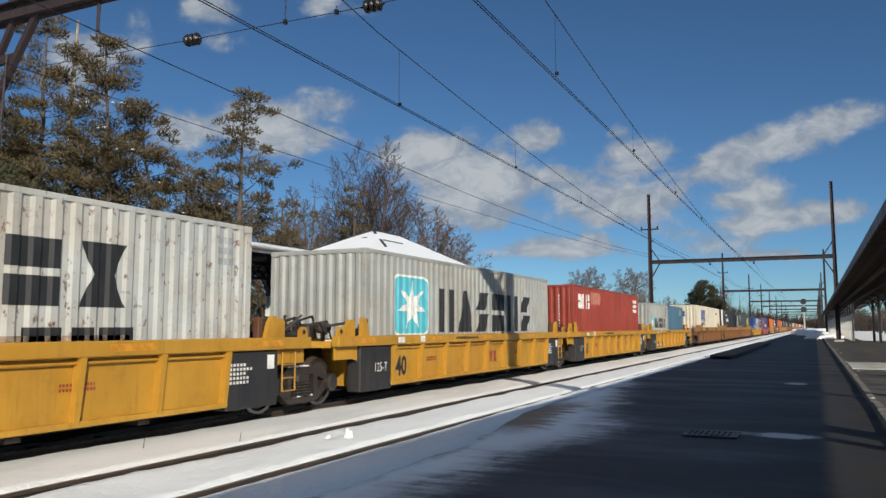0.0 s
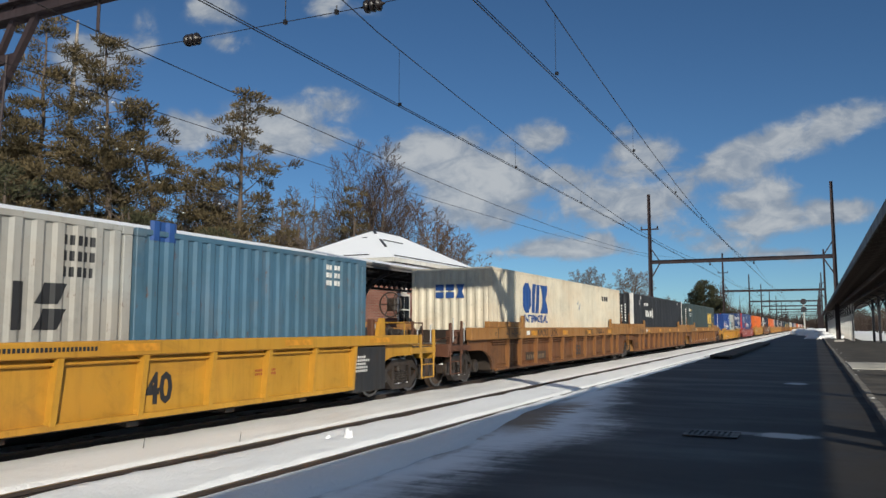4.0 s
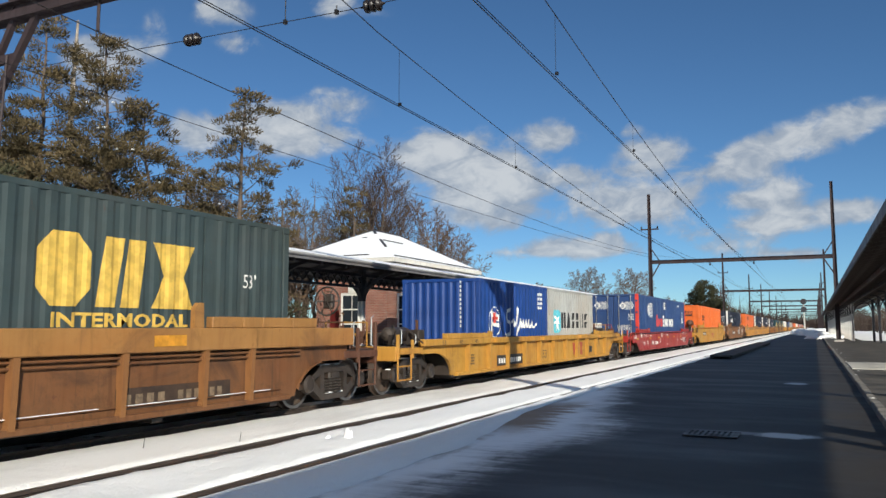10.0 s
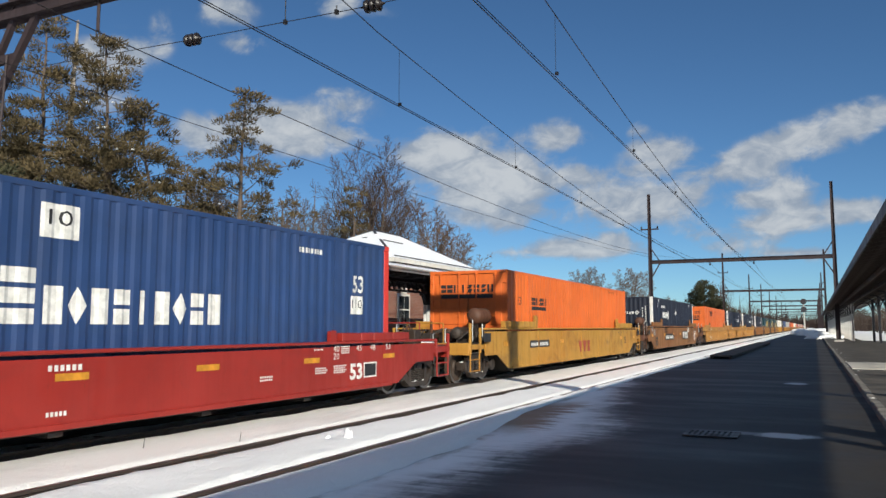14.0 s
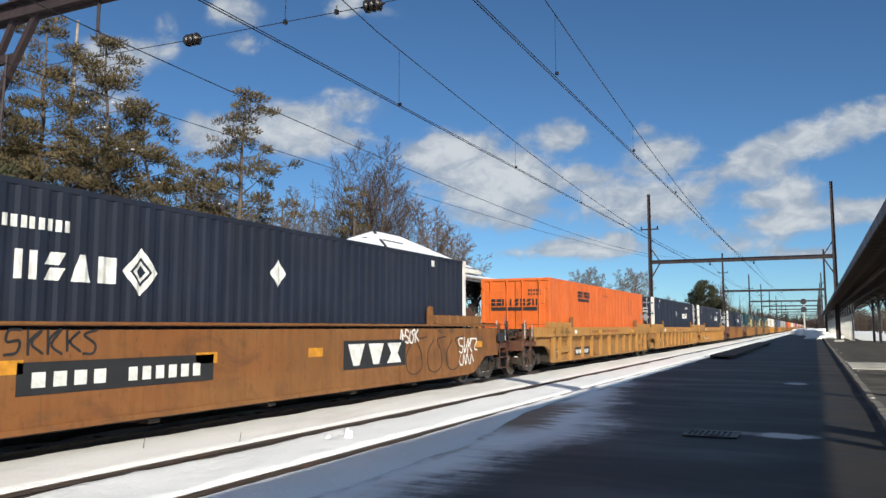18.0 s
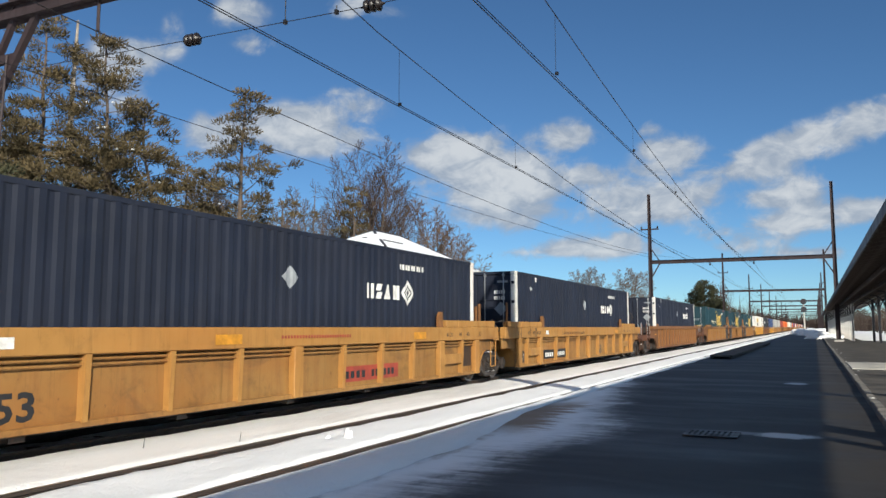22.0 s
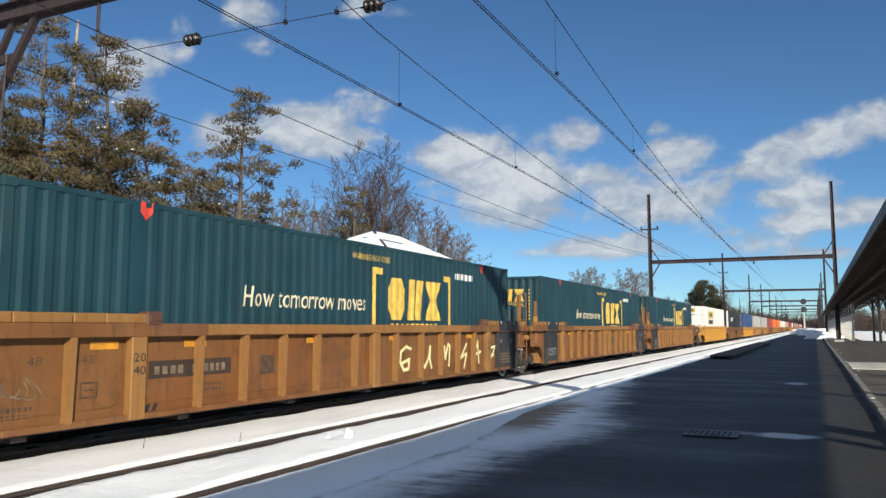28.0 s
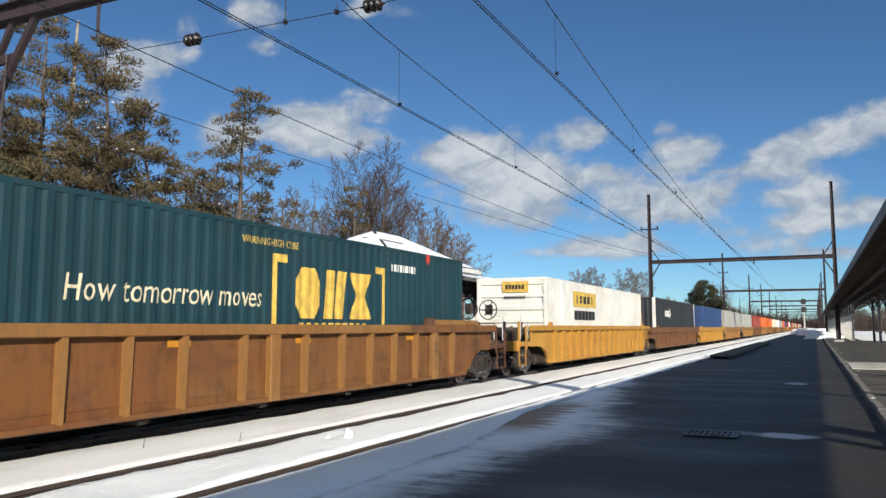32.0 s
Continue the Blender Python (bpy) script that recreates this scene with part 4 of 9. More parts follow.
shed_canopy()
canopy("far_canopy", "far platform canopy with lattice trusses and snow on its roof", -11.65, -13.5, 3.36, 3.72, -12, 52, [-6.73 + 4.8 * i for i in range(13)], -99, True, FASCIA, 0.1)
put("far_platform", Shape().box(-17.5, -11.45, -14, 150, -0.3, 0.10, 0.02), CONCRETE, None, "concrete platform beyond the train", kind="structure")
sheet("far_platform_snow", -17.3, -14.2, stretch_of(-10, 120, 0.7, 1.05), 6, 0.13, 0.03, SNOW, label="snow left on the far platform", freq=0.7, seed=33)


# ---------- station building ----------
def station():
    st = thing("station_building", "red brick station with a snow-covered hipped roof", "building", at=Matrix.Translation((-20.3, 35.65, 0)))
    hx, hy, ze, zr = 3.3, 5.15, 4.66, 6.45
    wx, wy, back = 2.55, 4.4, -1.35
    roof = Shape().add([(-hx, -hy, ze), (hx, -hy, ze), (hx, hy, ze), (-hx, hy, ze), (0, -1.4, zr), (0, 1.4, zr)], [(0, 1, 4), (1, 2, 5, 4), (2, 3, 5), (3, 0, 4, 5), (0, 3, 2, 1)])
    put("roof", roof, SNOW_ROOF, st, "hipped roof under white snow")
    for a, b in (((hx, -hy), (0, -1.4)), ((-hx, -hy), (0, -1.4)), ((hx, hy), (0, 1.4)), ((-hx, hy), (0, 1.4))):
        p, q = Vector((*a, ze + 0.02)), Vector((*b, zr + 0.02))
        put("hip_ridge", Shape().bar(p.lerp(q, 0.35), p.lerp(q, 0.62), 0.10, 0.05).bar(p.lerp(q, 0.86), q, 0.10, 0.05), POST_DARK, st, "dark slate showing at the hip")
    put("ridge", Shape().bar((0, -1.4, zr + 0.02), (0, 1.4, zr + 0.02), 0.12, 0.06), POST_DARK, st)
    for a, b, top_a, top_b, f0, f1, g in (((hx, -hy), (hx, hy), (0, -1.4), (0, 1.4), 0.02, 0.97, 0.05), ((hx, -hy), (hx, hy), (0, -1.4), (0, 1.4), 0.05, 0.40, 0.62), ((-hx, -hy), (hx, -hy), (0, -1.4), (0, -1.4), 0.45, 0.80, 0.10), ((-hx, -hy), (hx, -hy), (0, -1.4), (0, -1.4), 0.52, 0.64, 0.72)):
        A, B2 = Vector((*a, ze)).lerp(Vector((*top_a, zr)), g), Vector((*b, ze)).lerp(Vector((*top_b, zr)), g)
        put("slate_strip", Shape().bar(A.lerp(B2, f0) + Vector((0, 0, 0.02)), A.lerp(B2, f1) + Vector((0, 0, 0.02)), 0.09, 0.04), POST_DARK, st, "dark slate bared by sliding snow")
    put("cornice", Shape().box(-hx, hx, -hy, -hy + 0.1, ze - 0.2, ze - 0.01).box(-hx, hx, hy - 0.1, hy, ze - 0.2, ze - 0.01).box(hx - 0.1, hx, -hy + 0.1, hy - 0.1, ze - 0.2, ze - 0.01).box(-hx, -hx + 0.1, -hy + 0.1, hy - 0.1, ze - 0.2, ze - 0.01), TRIM, st, "cream cornice board")
    put("soffit", Shape().box(-hx + 0.1, hx - 0.1, -hy + 0.1, hy - 0.1, ze - 0.06, ze - 0.01), TRIM, st)
    dm = Shape().box(-0.07, 0.07, -0.09, 0.09, ze - 0.40, ze - 0.2, 0.01).mesh("bracket")
    dm.materials.append(TRIM)
    for i in range(26):
        put("bracket", dm, None, st, at=Matrix.Translation((hx - 0.28, -hy + 0.3 + i * 0.39, 0)))
    for i in range(16):
        put("bracket", dm, None, st, at=Matrix.Translation((-hx + 0.3 + i * 0.4, -hy + 0.28, 0)))
    put("wall", Shape().box(back, wx, -wy, wy, -0.3, ze - 0.36), BRICK, st, "red brick wall")
    put("band", Shape().box(back - 0.08, wx + 0.08, -wy - 0.08, wy + 0.08, ze - 0.55, ze - 0.36), TRIM, st)

    def window(x, y, face):
        w = put("window", Shape().prism(rect(-0.62, 0.85, 0.62, 3.1), "z", -0.02, 0.03), TRIM, st, "white framed sash window", at=Matrix.Translation((x, y, 0)) @ face)
        for i in range(2):
            for j in range(3):
                put("pane", Shape().prism(rect(-0.5 + i * 0.52, 1.0 + j * 0.68, -0.02 + i * 0.52, 1.62 + j * 0.68), "z", 0.032, 0.04), GLASS, w)
        put("lintel", Shape().prism(rect(-0.2, 3.1, 0.2, 3.5), "z", -0.02, 0.08), TRIM, w)

    window(0.68, -wy, FACE_END)
    for y in (-2.8, 0.2, 3.0):
        window(wx, y, FACE_SIDE)
    return st


station()
hut = thing("far_shelter", "small shelter with a pale flat roof", "shelter", at=Matrix.Translation((-13.4, 195, 0)))
put("roof", Shape().box(-1.6, 1.6, -9, 9, 3.3, 3.6, 0.05), SNOW_ROOF, hut)
put("wall", Shape().box(-1.2, 1.2, -8, 8, -0.3, 3.3), BRICK, hut)
for y in (16.4, 23.2):
    put("red_pillar", Shape().box(-0.12, 0.12, -0.12, 0.12, 0.1, 2.1, 0.02), M["ink_red"], None, "slim red pillar on the far platform", at=Matrix.Translation((-15.3, y, 0)), category="pillar")
# ---------- clouds: a drifting layer far behind everything ----------
def cloud_layer():
    # heading, height, half width and half height in degrees, thickness
    puffs = [(-37.1, 14.3, 4.2, 1.6, 1.0), (-44.7, 13.6, 1.9, 1.2, 0.9), (-40.0, 14.3, 2.9, 1.2, 0.8), (-43.0, 22.0, 1.8, 1.1, 0.75), (-41.7, 20.0, 1.6, 0.6, 0.6), (-33.9, 22.9, 2.6, 0.7, 0.8), (-47.4, 20.0, 0.8, 1.5, 0.5), (-34.6, 16.4, 2.1, 0.9, 0.7),
             (-24.9, 11.6, 4.6, 2.1, 1.1), (-27.0, 12.9, 3.0, 1.3, 1.0), (-21.7, 10.5, 3.3, 1.5, 0.9), (-25.3, 8.7, 4.2, 1.1, 0.7), (-18.3, 13.9, 2.0, 1.0, 1.0), (-17.3, 11.0, 1.5, 0.7, 0.7), (-11.2, 12.2, 2.0, 1.3, 1.0), (-13.7, 9.5, 3.4, 1.5, 1.0),
             (-9.8, 9.3, 1.8, 1.0, 0.8), (-13.3, 7.9, 2.4, 0.7, 0.6), (-12.8, 14.2, 1.0, 0.4, 0.8), (-16.0, 5.9, 3.8, 0.8, 0.8), (-5.5, 11.2, 2.4, 1.2, 0.9), (-2.6, 12.1, 2.3, 1.1, 0.9), (-0.1, 12.9, 2.2, 1.0, 1.0), (2.2, 13.6, 2.1, 0.9, 1.1),
             (-4.9, 8.8, 1.8, 0.6, 0.9), (-2.5, 9.5, 1.5, 0.9, 0.9), (-1.8, 7.3, 2.4, 0.9, 1.0), (1.6, 7.7, 1.5, 0.7, 0.7), (-3.3, 5.0, 1.5, 0.4, 0.9), (-8.3, 6.5, 1.9, 0.5, 0.6), (-20.7, 5.4, 2.6, 0.5, 0.7),
             (-23.6, 7.9, 2.6, 0.9, 0.7), (-14.9, 5.7, 2.4, 0.7, 0.8), (-4.6, 6.6, 2.2, 0.9, 0.8), (-6.8, 5.4, 2.0, 0.5, 0.7), (-1.2, 4.9, 1.5, 0.4, 0.7), (1.0, 7.6, 2.4, 0.8, 0.6), (-9.6, 7.8, 1.9, 0.8, 0.6), (-19.0, 8.2, 2.2, 0.7, 0.5)]
    puffs += [(-51.2, 16.6, 2.0, 2.2, 0.9), (-49.5, 18.6, 1.6, 1.0, 0.7)]
    rnd = random.Random(8)
    for i in range(60):      # the same broken cloud, added outside the view so its glow fills the shadows
        az = rnd.uniform(12, 290)
        if abs((az - 137 + 180) % 360 - 180) < 14: continue
        puffs.append((az, rnd.uniform(5, 16), rnd.uniform(2, 5), rnd.uniform(0.8, 2.0), 1.0))
    for i in range(52):      # more unseen cloud added overhead, to whiten and lift the shade
        az, el = rnd.uniform(-180, 180), rnd.uniform(33, 80)
        if abs((az - 137 + 180) % 360 - 180) < 30 and el < 45: continue
        puffs.append((az, el, rnd.uniform(5, 9) / math.cos(radians(el)), rnd.uniform(2.5, 5.0), 1.0))
    headings = [-66 + 0.5 * i for i in range(160)] + [14 + i for i in range(280)]
    n_az, n_el, R = len(headings), 100, 3600.0
    vs, fs, dens = [], [], []
    pa = np.array(puffs)
    for j in range(n_el + 1):
        el = 1.0 + 30.0 * j / 60 if j < 60 else 31.0 + 57.0 * (j - 60) / 40
        for az in headings:
            dx = (az - pa[:, 0] + 180) % 360 - 180
            q = (dx / pa[:, 2]) ** 2 + ((el - pa[:, 1]) / pa[:, 3]) ** 2
            dens.append(float((pa[:, 4] * np.exp(-q ** 1.3 * 0.75)).sum()))
            a, e = radians(az), radians(el)
            vs.append((R * math.sin(a) * math.cos(e), R * math.cos(a) * math.cos(e), R * math.sin(e)))
    for j in range(n_el):
        for i in range(n_az):
            k = (i + 1) % n_az
            fs.append((j * n_az + i, j * n_az + k, (j + 1) * n_az + k, (j + 1) * n_az + i))
    me = Shape().add(vs, fs).mesh("cloud_backdrop", True)
    at = me.attributes.new("cloudiness", "FLOAT", "POINT")
    at.data.foreach_set("value", dens)
    m = bpy.data.materials.new("cloud")
    m.use_nodes = True
    nt = m.node_tree
    nt.nodes.clear()
    out = nt.nodes.new("ShaderNodeOutputMaterial")
    att = nt.nodes.new("ShaderNodeAttribute")
    att.attribute_name = "cloudiness"
    co = coords(nt)
    fluff = noise_of(nt, co, 0.0052, 9, 0.58, (1, 1, 1.3), 0.35)
    wisp = noise_of(nt, co, 0.0014, 4, 0.55, (1, 1, 1.6))
    d = calc(nt, "ADD", calc(nt, "MULTIPLY", att.outputs["Fac"], 0.80), calc(nt, "MULTIPLY", calc(nt, "SUBTRACT", fluff, 0.5), 2.3))
    d = calc(nt, "ADD", d, calc(nt, "MULTIPLY", calc(nt, "SUBTRACT", wisp, 0.5), 0.4))
    cover = calc(nt, "MULTIPLY", ramp(nt, d, 0.08, 0.80, 0, 0.93), ramp(nt, att.outputs["Fac"], 0.05, 0.4))
    curl = noise_of(nt, co, 0.0075, 6, 0.6, (1, 1, 1.8), 0.6)
    shade = ramp(nt, calc(nt, "ADD", calc(nt, "MULTIPLY", d, 0.25), curl), 0.50, 1.0)
    em = nt.nodes.new("ShaderNodeEmission")
    nt.links.new(mix_colour(nt, shade, (0.42, 0.48, 0.58), (0.80, 0.81, 0.83)), em.inputs[0])
    em.inputs[1].default_value = 0.66
    tr = nt.nodes.new("ShaderNodeBsdfTransparent")
    mx = nt.nodes.new("ShaderNodeMixShader")
    nt.links.new(cover, mx.inputs[0])
    nt.links.new(tr.outputs[0], mx.inputs[1])
    nt.links.new(em.outputs[0], mx.inputs[2])
    nt.links.new(mx.outputs[0], out.inputs[0])
    return put("cloud_backdrop", me, m, None, "broken white fair-weather clouds drifting across blue sky", kind="structure")


clouds = cloud_layer()

# ---------- trees ----------
BARK = plain("grey_brown_bark", (0.12, 0.09, 0.07), 0.9, 0, 0.4, 5, 0.6, 25)
BARK_PALE = plain("pale_grey_bark", (0.36, 0.31, 0.26), 0.9, 0, 0.35, 4, 0.6, 25)
TWIG = plain("bare_twigs", (0.075, 0.048, 0.034), 0.9, 0, 0.3, 2, 0.0)
TWIG_GREY = plain("far_grey_twigs", (0.13, 0.10, 0.082), 0.9, 0, 0.3, 2, 0.0)
TWIG_TAN = plain("tan_twigs", (0.125, 0.078, 0.050), 0.9, 0, 0.3, 2, 0.0)


def leaf_material(name, dark, lite):
    m, nt, b = nodes_of(name)
    geo = nt.nodes.new("ShaderNodeNewGeometry")
    n = noise_of(nt, coords(nt), 0.7, 3)
    col = mix_colour(nt, geo.outputs["Random Per Island"], dark, lite)
    col = mix_colour(nt, ramp(nt, n, 0.4, 0.65, 0, 0.6), col, tuple(q * 0.6 for q in dark))
    nt.links.new(col, b.inputs["Base Color"])
    b.inputs["Roughness"].default_value = 0.7
    b.inputs["Specular IOR Level"].default_value = 0.2
    return m


NEEDLE = leaf_material("winter_evergreen_foliage", (0.058, 0.047, 0.024), (0.185, 0.138, 0.072))
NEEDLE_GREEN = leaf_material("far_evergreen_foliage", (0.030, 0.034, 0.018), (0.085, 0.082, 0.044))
DRY = leaf_material("dry_leaves", (0.05, 0.032, 0.018), (0.14, 0.088, 0.048))


def bare_tree(seed, height, spread, levels=5, trunk=0.22, least=0.012, upright=False):
    """Trunk and twigs of a bare tree, as two shapes: limbs leave their parent all along its upper part and bend up towards the light."""
    rnd = random.Random(seed)
    wood, twigs = Shape(), Shape()
    fork = (12, 9, 7, 5, 3, 2) if upright else (10, 8, 6, 5, 3, 2)

    def grow(p, d, length, r, lev):
        target = wood if lev < 2 else twigs
        sides = (8, 6, 4, 3, 3, 3)[min(lev, 5)]
        segs = (8, 6, 4, 3, 2, 2)[min(lev, 5)]
        lift = (0.0, 0.16, 0.12, 0.08, 0.05, 0.02)[min(lev, 5)] * (1.0 if upright else 0.55)
        wob = 0.03 if lev == 0 else 0.08 if not upright else 0.04
        line, r0 = [(p, d, r)], r
        for k in range(segs):
            q = p + d * (length / segs)
            r1 = max(r0 * (1 - 0.86 * (k + 1) / segs), least * 0.6)
            target.tube(p, q, r, r1, sides, False)
            p, r = q, r1
            d = (d + Vector((rnd.gauss(0, wob), rnd.gauss(0, wob), lift + rnd.gauss(0, wob)))).normalized()
            line.append((p, d, r))
        if lev >= levels: return
        n = fork[min(lev, 5)]
        turn = rnd.uniform(0, 6.283)
        for k in range(n):
            low = (0.24 if upright else 0.34) if lev == 0 else 0.16
            u = low + (0.97 - low) * (k + rnd.uniform(0.1, 0.9)) / n
            f = u * segs
            i = min(int(f), segs - 1)
            a, da, ra = line[i]
            b = line[i + 1][0]
            side = da.orthogonal().normalized()
            side.rotate(Matrix.Rotation(turn + 2.4 * k + rnd.uniform(-0.4, 0.4), 3, da))
            open_ = spread * rnd.uniform(0.75, 1.25) * (1.0 if lev else 0.95)
            reach = length * (1 - 0.62 * u) * rnd.uniform(0.55, 0.8) * ((1.12 if upright else 1.0) if lev == 0 else 0.85)
            grow(a.lerp(b, f - i), (da + side * open_).normalized(), reach, max(ra * 0.66, least), lev + 1)

    grow(Vector((0, 0, -0.4)), Vector((0, 0, 1)), height, trunk, 0)
    return wood, twigs


def bare(name, label, seed, height, spread, at, levels=5, trunk=0.22, mat=None, least=0.012, upright=False):
    t = thing(name, label, "tree", "bare trees", at=at)
    a, b = bare_tree(seed, height, spread, levels, trunk, least, upright)
    top = max(v[2] for v in b.v)
    k = height / top
    for s in (a, b):
        s.v = [(x * k, y * k, z * k) for x, y, z in s.v]
    put("trunk", a, BARK, t)
    put("crown", b, mat or TWIG, t, "crown of fine bare twigs")
    return t


def evergreen(name, label, seed, height, width, at, low=0.2, limbs_m=2.2, mat=None, lean=0.0, bark=None, blade=0.24, dense=1.0, pad=0.55, snowy=False, taper=0.65):
    """A ragged old cedar: a crooked trunk, bare rising limbs and flat tufted pads of foliage on their outer ends, with sky between the pads."""
    rnd = random.Random(seed)
    t = thing(name, label, "tree", "evergreens", at=at)
    trunk, limbs, tufts = Shape(), Shape(), Shape()
    fv, ff = [], []
    steps = 10
    bend = [rnd.gauss(0, 0.13) for i in range(2)]
    axis = []
    for i in range(steps + 1):
        u = i / steps
        axis.append(Vector((bend[0] * math.sin(5 * u) * 2 + lean * u * u + rnd.gauss(0, 0.05), bend[1] * math.sin(4 * u + 1) * 2 + rnd.gauss(0, 0.05), -0.3 + (height + 0.1) * u)))
    for i in range(steps):
        trunk.tube(axis[i], axis[i + 1], 0.03 + 0.20 * (1 - i / steps), 0.03 + 0.20 * (1 - (i + 1) / steps), 7, False)

    def tuft(c, r, d):
        n = int(330 * dense * r * r / (blade / 0.24) ** 2) + 24
        for e in range(n):
            o = Vector((rnd.gauss(0, 1), rnd.gauss(0, 1), rnd.gauss(0, 1))).normalized() * rnd.uniform(0.25, 1.0) ** 0.6
            base = c + Vector((o.x * r, o.y * r, o.z * r * 0.5))
            way = (o * 0.8 + d * 0.5 + Vector((rnd.gauss(0, 0.3), rnd.gauss(0, 0.3), 0.45 + rnd.gauss(0, 0.3)))).normalized()
            tip = base + way * blade * rnd.uniform(0.5, 1.3)
            sd = way.orthogonal().normalized()
            sd.rotate(Matrix.Rotation(rnd.uniform(0, 6.283), 3, way))
            sd *= blade * 0.12
            m2 = base.lerp(tip, 0.45)
            k = len(fv)
            fv.extend((tuple(base), tuple(m2 + sd), tuple(tip), tuple(m2 - sd)))
            ff.append((k, k + 1, k + 2, k + 3))
        if snowy and rnd.random() < 0.10:
            for e in range(rnd.choice((1, 2, 3))):
                h = c + Vector((rnd.gauss(0, 0.5) * r, rnd.gauss(0, 0.5) * r, r * 0.55))
                tufts.box(h.x - 0.08, h.x + 0.06, h.y - 0.07, h.y + 0.08, h.z, h.z + 0.06, 0.03)

    n = int(height * (1 - low) * limbs_m * 1.5)
    turn = rnd.uniform(0, 6.283)
    for i in range(n):
        s = low + (1 - low) * min(0.99, (i + rnd.uniform(0, 0.9)) / n)
        f = s * steps
        k = min(int(f), steps - 1)
        p = axis[k].lerp(axis[k + 1], f - k)
        turn += 2.4 + rnd.uniform(-0.7, 0.7)
        reach = width * (0.16 + 0.95 * (1 - (s - low) / (1 - low)) ** taper) * rnd.uniform(0.5, 1.15)
        d = Vector((math.cos(turn), math.sin(turn), rnd.uniform(0.0, 0.55)))
        mid = p + d * reach * 0.5
        q = mid + (d + Vector((rnd.gauss(0, 0.2), rnd.gauss(0, 0.2), rnd.uniform(0.0, 0.5)))) * reach * 0.5
        r = 0.02 + 0.045 * (1 - s)
        limbs.tube(p, mid, r, r * 0.7, 5, False).tube(mid, q, r * 0.7, 0.010, 5, False)
        pr = pad * (0.62 + 0.38 * min(1.0, reach / 2.0))
        tuft(q, pr * rnd.uniform(0.8, 1.25), d)
        for m in range(max(1, int(reach * 2.3 + 0.5))):
            u = rnd.uniform(0.35, 0.95)
            root = p.lerp(mid, u * 2) if u < 0.5 else mid.lerp(q, u * 2 - 1)
            e = Vector((d.x * 0.6 + rnd.gauss(0, 0.7), d.y * 0.6 + rnd.gauss(0, 0.7), rnd.uniform(0.0, 0.6))) * (0.25 + 0.28 * reach)
            limbs.tube(root, root + e, 0.016, 0.007, 3, False)
            tuft(root + e, pr * rnd.uniform(0.55, 1.05), d)
    tuft(axis[-1], pad * 0.5, Vector((0, 0, 1)))
    put("trunk", trunk, bark or BARK, t)
    if snowy: put("clinging_snow", tufts, SNOW, t, "small lumps of snow caught on the boughs", kind="stuff")
    put("limb_work", limbs, BARK, t, kind="stuff")
    me = bpy.data.meshes.new("foliage")
    me.from_pydata(fv, [], ff)
    put("foliage", me, mat or NEEDLE, t, "ragged olive and rust-brown foliage in tufted pads")
    return t


P = Matrix.Translation
evergreen("cedar_tree", "tall ragged evergreen with open top limbs", 11, 17.5, 2.6, P((-34.2, 25.6, -0.3)), 0.25, 2.2, lean=-0.4, pad=0.62)
evergreen("cedar_tree", "broad dense brown-green evergreen", 12, 12.9, 3.3, P((-36.4, 24.4, -0.3)), 0.12, 2.2, pad=0.7)
evergreen("cedar_tree", "tall olive evergreen with a crooked bare stem", 13, 16.0, 2.1, P((-31.0, 26.8, -0.3)), 0.50, 3.0, pad=0.60, snowy=True)
evergreen("cedar_tree", "leaning brown-green evergreen with open limbs", 14, 12.9, 2.7, P((-29.6, 28.6, -0.3)), 0.34, 2.1, lean=-0.5, pad=0.52, snowy=True)
evergreen("cedar_tree", "narrow upright evergreen standing alone", 15, 13.8, 2.3, P((-25.9, 30.4, -0.3)), 0.2, 3.0, lean=0.3, pad=0.46, dense=0.9)
evergreen("cedar_tree", "low spreading evergreen behind the station", 16, 8.0, 2.2, P((-27.6, 30.5, -0.3)), 0.15, 2.0, pad=0.5)
evergreen("cedar_tree", "dark evergreen behind the canopy", 17, 12.5, 3.4, P((-39.6, 24.5, -0.3)), 0.1, 2.0, pad=0.7)
evergreen("cedar_tree", "dark evergreen behind the canopy", 18, 9.6, 3.0, P((-33.2, 23.0, -0.3)), 0.1, 2.2, pad=0.62)
evergreen("cedar_tree", "low dark evergreen among the bare trees", 19, 8.4, 2.2, P((-25.6, 33.0, -0.3)), 0.1, 2.0, pad=0.5)
evergreen("cedar_tree", "broad brown-green evergreen with heavy limbs", 41, 11.0, 3.2, P((-33.2, 27.9, -0.3)), 0.15, 2.2, pad=0.66)
evergreen("cedar_tree", "rust-brown evergreen with sagging limbs", 42, 10.0, 2.8, P((-30.6, 26.6, -0.3)), 0.18, 2.0, pad=0.58, snowy=True)
evergreen("cedar_tree", "rust-brown evergreen with sagging limbs", 43, 10.2, 3.0, P((-36.0, 27.0, -0.3)), 0.1, 2.1, pad=0.66)
evergreen("cedar_tree", "ragged evergreen hanging over the canopy", 44, 9.6, 2.6, P((-27.9, 28.8, -0.3)), 0.25, 1.7, pad=0.48, snowy=True)
evergreen("cedar_tree", "slim dark evergreen among bare limbs", 45, 11.2, 1.5, P((-27.6, 44.2, -0.3)), 0.45, 2.4, pad=0.42)
